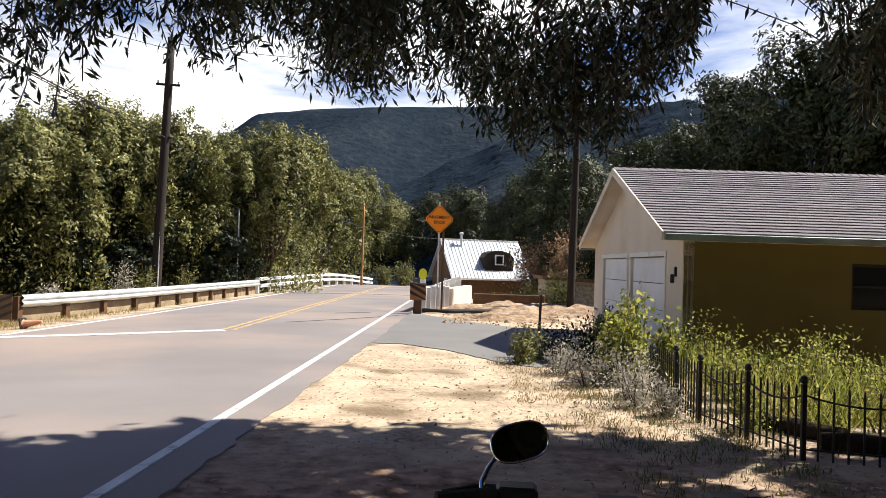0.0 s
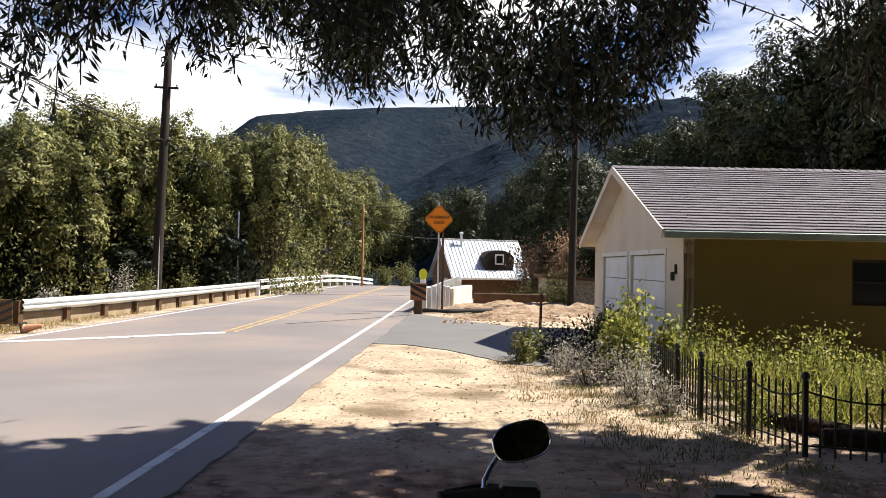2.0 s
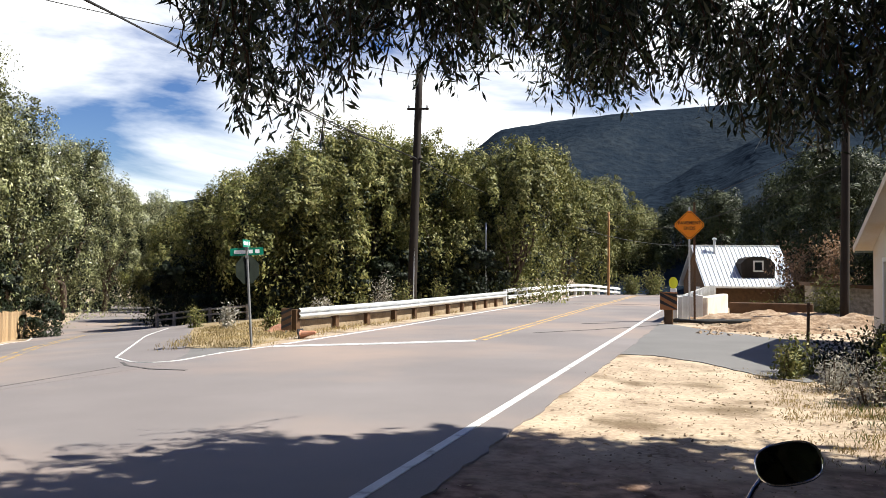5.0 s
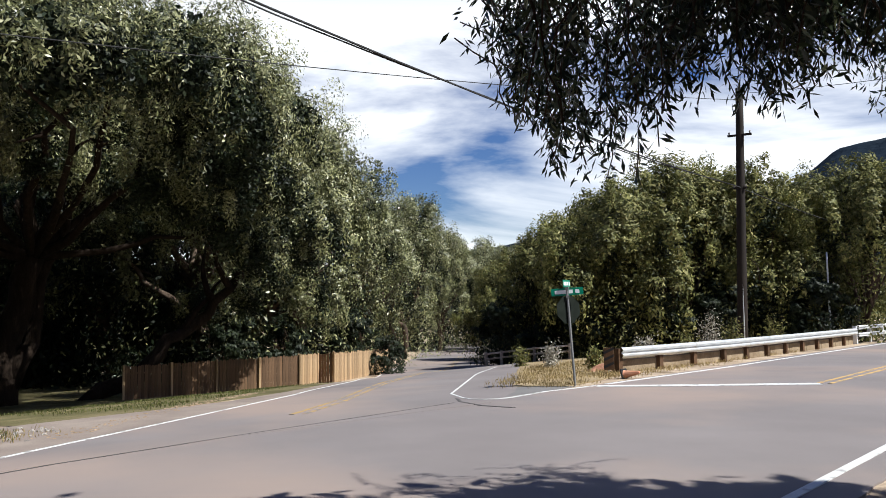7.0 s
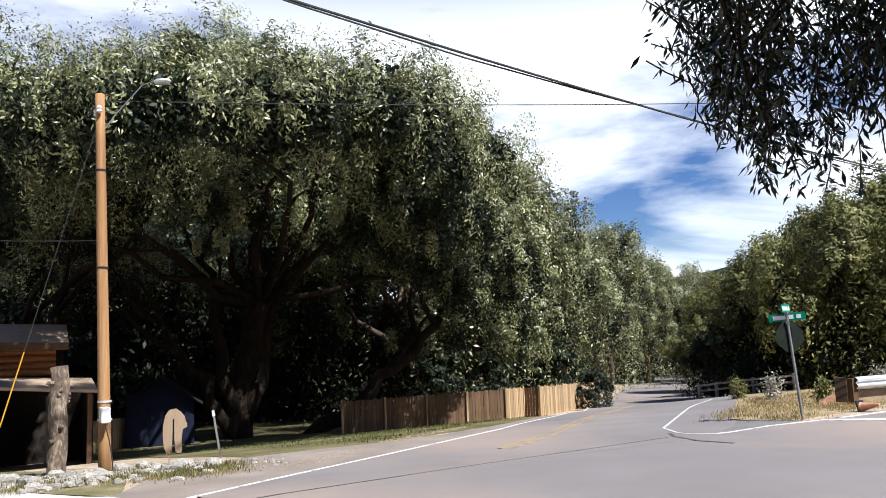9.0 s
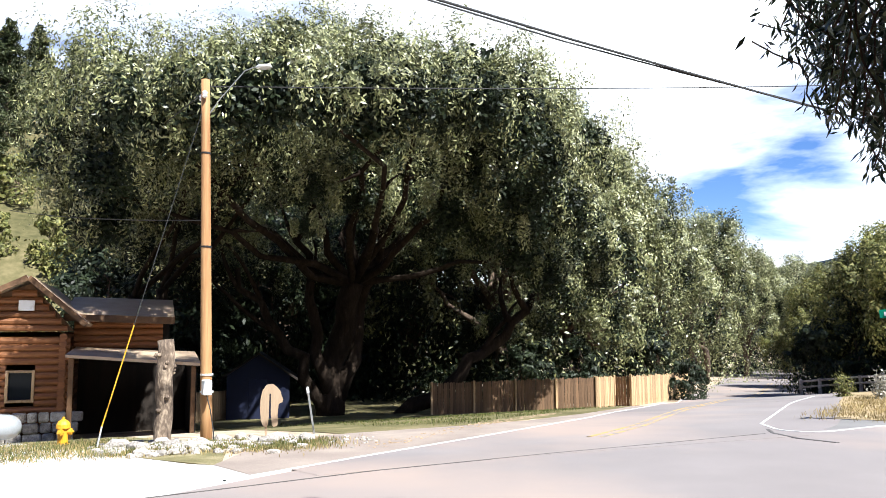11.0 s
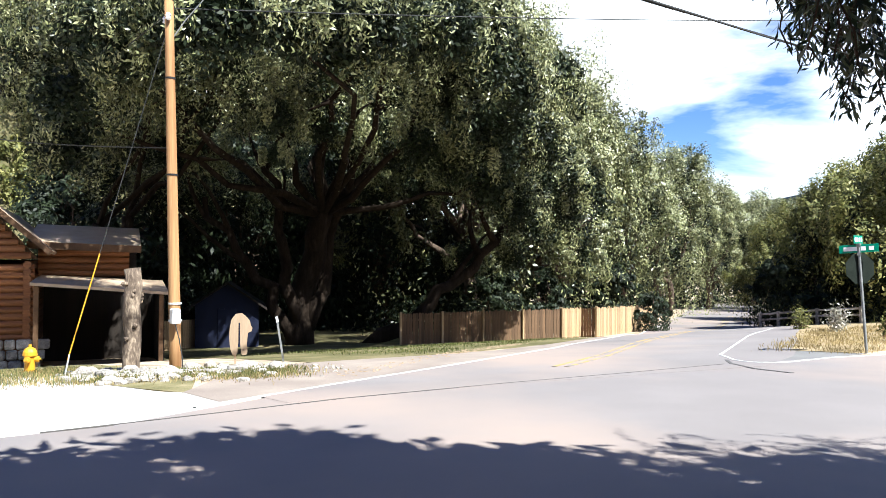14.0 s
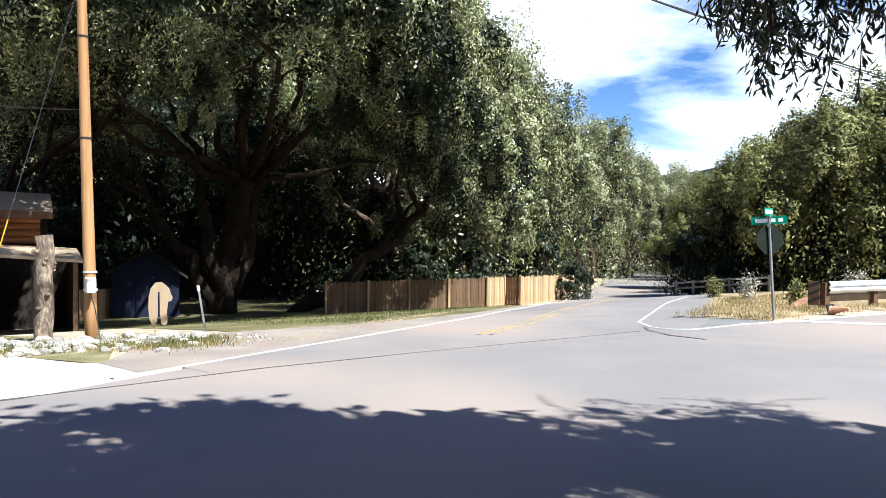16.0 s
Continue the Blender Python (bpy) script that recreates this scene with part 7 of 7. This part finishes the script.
for i, (az, d, r, h) in enumerate([(26.5, 30, 0.6, 1.0), (23.5, 33, 0.6, 1.3), (20.6, 36, 0.7, 1.6), (22.2, 38, 0.8, 1.9), (30, 26, 0.5, 0.8), (18, 42, 0.8, 1.6), (33, 30, 0.7, 0.9), (35, 34, 0.7, 1.0), (28, 27, 0.5, 0.6)]):
    x, y = polar(az, d)
    bush("roadside_weed", x, y, r, h, 700, 0.12, 0.35, LEAF_OLIVE if i % 3 else LEAF_SAGE, "scraggly roadside weed behind the guardrail", 230 + i, "weed", "weeds behind the guardrail")
# scrub on the dry hillside
hill = build_tree("juniper", "dark green juniper on the dry hillside", 5.0, 2.3, 0.2, 7, 60, 30, 0.42, 0.5, LEAF_OLIVE, 55, 0.14, 0.3, 0.2, stems=1, group="junipers on the hillside")
jr = random.Random(8)
for i in range(46):
    az, d = jr.uniform(84, 106), jr.uniform(62, 126)
    if 62 < d < 74 and az > 90 and i % 3:
        d += 20
    x, y = polar(az, d)
    m = Matrix.Translation((x, y, hill_height(az, d) - 0.25)) @ Matrix.Rotation(i * 1.3, 4, "Z") @ Matrix.Scale(jr.uniform(0.5, 1.25) * (1.5 if d > 105 else 1), 4)
    if i == 0:
        hill.matrix_basis = m
    else:
        copy_thing(hill, Matrix()).matrix_basis = m

def conifer(name, label, height, radius, seed):
    """A pine: straight trunk, whorls of drooping branches with needle tufts."""
    rng = np.random.default_rng(seed)
    ob = thing(name, Matrix(), label, "tree", "pines on the hillside")
    wood = MB()
    wood.tube([(0, 0, -1.0), (0.05, 0, height * 0.5), (0, 0.05, height * 0.97)], [height * 0.018, height * 0.012, 0.03], 8)
    cs, ds = [], []
    z = height * 0.12
    while z < height * 0.97:
        reach = radius * (1 - z / height) ** 0.75 + 0.15
        for i in range(7):
            a, r = rng.uniform(0, 6.283), reach * rng.uniform(0.65, 1.1)
            tip = np.array([math.cos(a) * r, math.sin(a) * r, z - r * 0.18 + rng.normal() * 0.15])
            wood.tube([(0, 0, z), tuple(tip)], [0.045, 0.012], 4, False)
            n = int(26 + 60 * r)
            t = rng.uniform(0.25, 1.05, n)
            cs.append(np.outer(t, tip - np.array([0, 0, z])) + np.array([0, 0, z]) + rng.normal(size=(n, 3)) * 0.16 * (0.5 + r * 0.3))
            ds.append(rnd_dirs(rng, n) + np.array([math.cos(a), math.sin(a), 0.2]))
        z += height * 0.035 * rng.uniform(0.8, 1.2)
    c, d = np.concatenate(cs), np.concatenate(ds)
    part("trunk", wood, BARK, ob)
    cr = new("crown", leaf_mesh("crown", c, d, rnd_dirs(rng, len(c)), rng.uniform(0.25, 0.5, len(c)), 0.11, LEAF_PINE))
    cr.parent = ob
    return ob


pine = conifer("pine_tree", "tall dark green pine on the hillside", 13.0, 3.0, 61)
for i, (az, d, sc) in enumerate([(92.6, 84, 1.2), (91.3, 96, 1.1), (94.5, 90, 1.15), (89.6, 108, 0.9), (97, 100, 1.2), (87.4, 112, 0.8)]):
    x, y = polar(az, d)
    m = Matrix.Translation((x, y, hill_height(az, d) - 0.3)) @ Matrix.Rotation(i * 1.7, 4, "Z") @ Matrix.Scale(sc, 4)
    if i == 0:
        pine.matrix_basis = m
    else:
        copy_thing(pine, Matrix()).matrix_basis = m

# grass and litter
p = clumped(rng, 260, 24, (0.2, 7.6, 3.2, 14.6), 0.09, lambda c: c[:, 0] > 0.9 + 0.12 * (14 - c[:, 1]) * rng.random(len(c)))
blades("dry_grass", p, rng, 0.065, 0.009, DRY_GRASS, "thin dry grass on the dirt by the fence")
p = clumped(rng, 120, 26, (1.6, 6.0, 4.2, 11.5), 0.10)
blades("green_grass", p, rng, 0.075, 0.010, GREEN_GRASS, "tufts of green grass along the iron fence")
p = clumped(rng, 70, 46, (3.4, 8.3, 9.0, 12.8), 0.10)
blades("tall_grass", p, rng, 0.72, 0.013, LEAF_GOLD, "tall arching grass among the garden weeds", 0.45)
p = clumped(rng, 36, 30, (3.6, 8.3, 9.0, 11.5), 0.08)
blades("tall_grass", p, rng, 0.62, 0.012, DRY_GRASS, "pale dry grass stalks among the garden weeds", 0.5)
p = clumped(rng, 700, 30, (-17.5, 16, -10.2, 34), 0.22, lambda c: (c[:, 0] > -11.5 - (c[:, 1] - 15) * 0.55))
blades("dry_grass", p, rng, 0.15, 0.014, DRY_GRASS, "dry straw-coloured grass on the island")
cc = np.stack([rng.uniform(70, 96, 900), rng.uniform(15.4, 17.4, 900)], 1)
cc[cc[:, 0] > 84.5, 1] = rng.uniform(15.6, 22.5, int((cc[:, 0] > 84.5).sum()))
cc[cc[:, 0] < 75, 1] -= 0.5
p = np.stack([-cc[:, 1] * np.sin(np.radians(cc[:, 0])), cc[:, 1] * np.cos(np.radians(cc[:, 0]))], 1)
p = np.repeat(p, 26, 0) + rng.normal(size=(900 * 26, 2)) * 0.20
blades("green_grass", p[::3], rng, 0.13, 0.014, GREEN_GRASS, "grassy verge round the pole and stones")
blades("dry_grass", p[1::2] + rng.normal(size=p[1::2].shape) * 0.4, rng, 0.10, 0.013, DRY_GRASS, "dry grass among the border stones")
p = clumped(rng, 500, 30, (-33, 9, -16, 25), 0.25, lambda c: (c[:, 0] < -16.5 - (c[:, 1] - 9) * 0.78) & (c[:, 0] > -34 + (c[:, 1] - 9) * 0.3))
blades("green_grass", p, rng, 0.10, 0.016, GREEN_GRASS, "shaded lawn grass before the fence")
k = 17000
xy = np.stack([rng.uniform(-1.9, 4.2, k), rng.uniform(3.5, 15.3, k)], 1)
keep = rng.random(k) < 0.10 + 0.6 * np.clip((xy[:, 0] - 0.2) / 3, 0, 1)
xy = xy[keep]
k = len(xy)
dd = rnd_dirs(rng, k)
dd[:, 2] *= 0.15
ll = rng.uniform(0.02, 0.09, k)
nn = rng.normal(size=(k, 3)) * 0.3 + np.array([0, 0, 1.0])
stuff("leaf_litter", leaf_mesh("leaf_litter", np.stack([xy[:, 0], xy[:, 1], ground(xy[:, 0], xy[:, 1]) + 0.008], 1), dd, nn, ll, ll * 0.35, LITTER), "fallen leaves and twigs on the dirt")


def pebbles():
    rng = random.Random(21)
    mb = MB()
    def one(x, y, s):
        z = gz(x, y)
        vs = [(x + s * math.cos(a) * rng.uniform(0.7, 1.2), y + s * math.sin(a) * rng.uniform(0.7, 1.2), z - 0.005) for a in (0, 1.05, 2.1, 3.14, 4.19, 5.24)]
        vs += [(x + s * 0.6 * math.cos(a), y + s * 0.6 * math.sin(a), z + s * rng.uniform(0.4, 0.8)) for a in (0.3, 2.4, 4.5)]
        mb.add(vs, [(0, 1, 6), (1, 2, 7, 6), (2, 3, 7), (3, 4, 8, 7), (4, 5, 8), (5, 0, 6, 8), (6, 7, 8)])
    for _ in range(1500):
        x, y = rng.uniform(-1.7, 3.6), rng.uniform(4.5, 15.2)
        one(x, y, rng.uniform(0.004, 0.017) * (2 if rng.random() < 0.04 else 1))
    for _ in range(1300):
        x, y = rng.uniform(0.0, 8.0), rng.uniform(22.5, 34.5)
        one(x, y, rng.uniform(0.02, 0.07) * (1.7 if rng.random() < 0.12 else 1))
    for _ in range(500):
        t = rng.random()
        x, y = -13.0 - 8 * t + rng.uniform(-0.9, -0.1), 5.6 + 10 * t + rng.uniform(-0.2, 0.3)
        one(x, y, rng.uniform(0.015, 0.05))
    stuff("gravel", mesh_of("gravel", mb, CLOD), "loose gravel and small stones on the dirt")


pebbles()
cone = thing("fallen_drum", Matrix.Translation((-9.95, 19.25, gz(-9.95, 19.25) + 0.14)) @ Matrix.Rotation(radians(80), 4, "Y"), "toppled faded orange traffic cone by the guardrail end", "traffic cone")
q = MB()
q.lathe([(0.12, -0.22), (0.10, -0.18), (0.045, 0.18), (0.03, 0.22)], 12)
part("body", q, RED_ORANGE, cone)
q = MB()
q.box(-0.16, -0.16, -0.26, 0.16, 0.16, -0.22, b=0.01)
part("base", q, BLACK, cone)
mound("brush_pile", -12.4, 22.6, 1.1, 0.8, 0.45, ROCK_RED, "heap of reddish earth and brush at the guardrail end", 8.8, "brush pile")


def rail_fence():
    a, b = Vector(polar(37.6, 47)), Vector(polar(31.6, 43))
    ob = thing("rail_fence", Matrix(), "low pale two-rail wooden fence beside the side road", "fence")
    n = 5
    for i in range(n + 1):
        p = a.lerp(b, i / n)
        q = MB()
        q.box(-0.07, -0.07, -0.3, 0.07, 0.07, 0.85, b=0.01)
        part("post", q, STONE, ob).matrix_basis = Matrix.Translation((p.x, p.y, gz(p.x, p.y)))
    for h in (0.45, 0.75):
        q = MB()
        q.tube([(a.lerp(b, i / n).x, a.lerp(b, i / n).y, gz(*a.lerp(b, i / n)) + h) for i in range(n + 1)], 0.06, 6)
        part("rail", q, STONE, ob)


rail_fence()
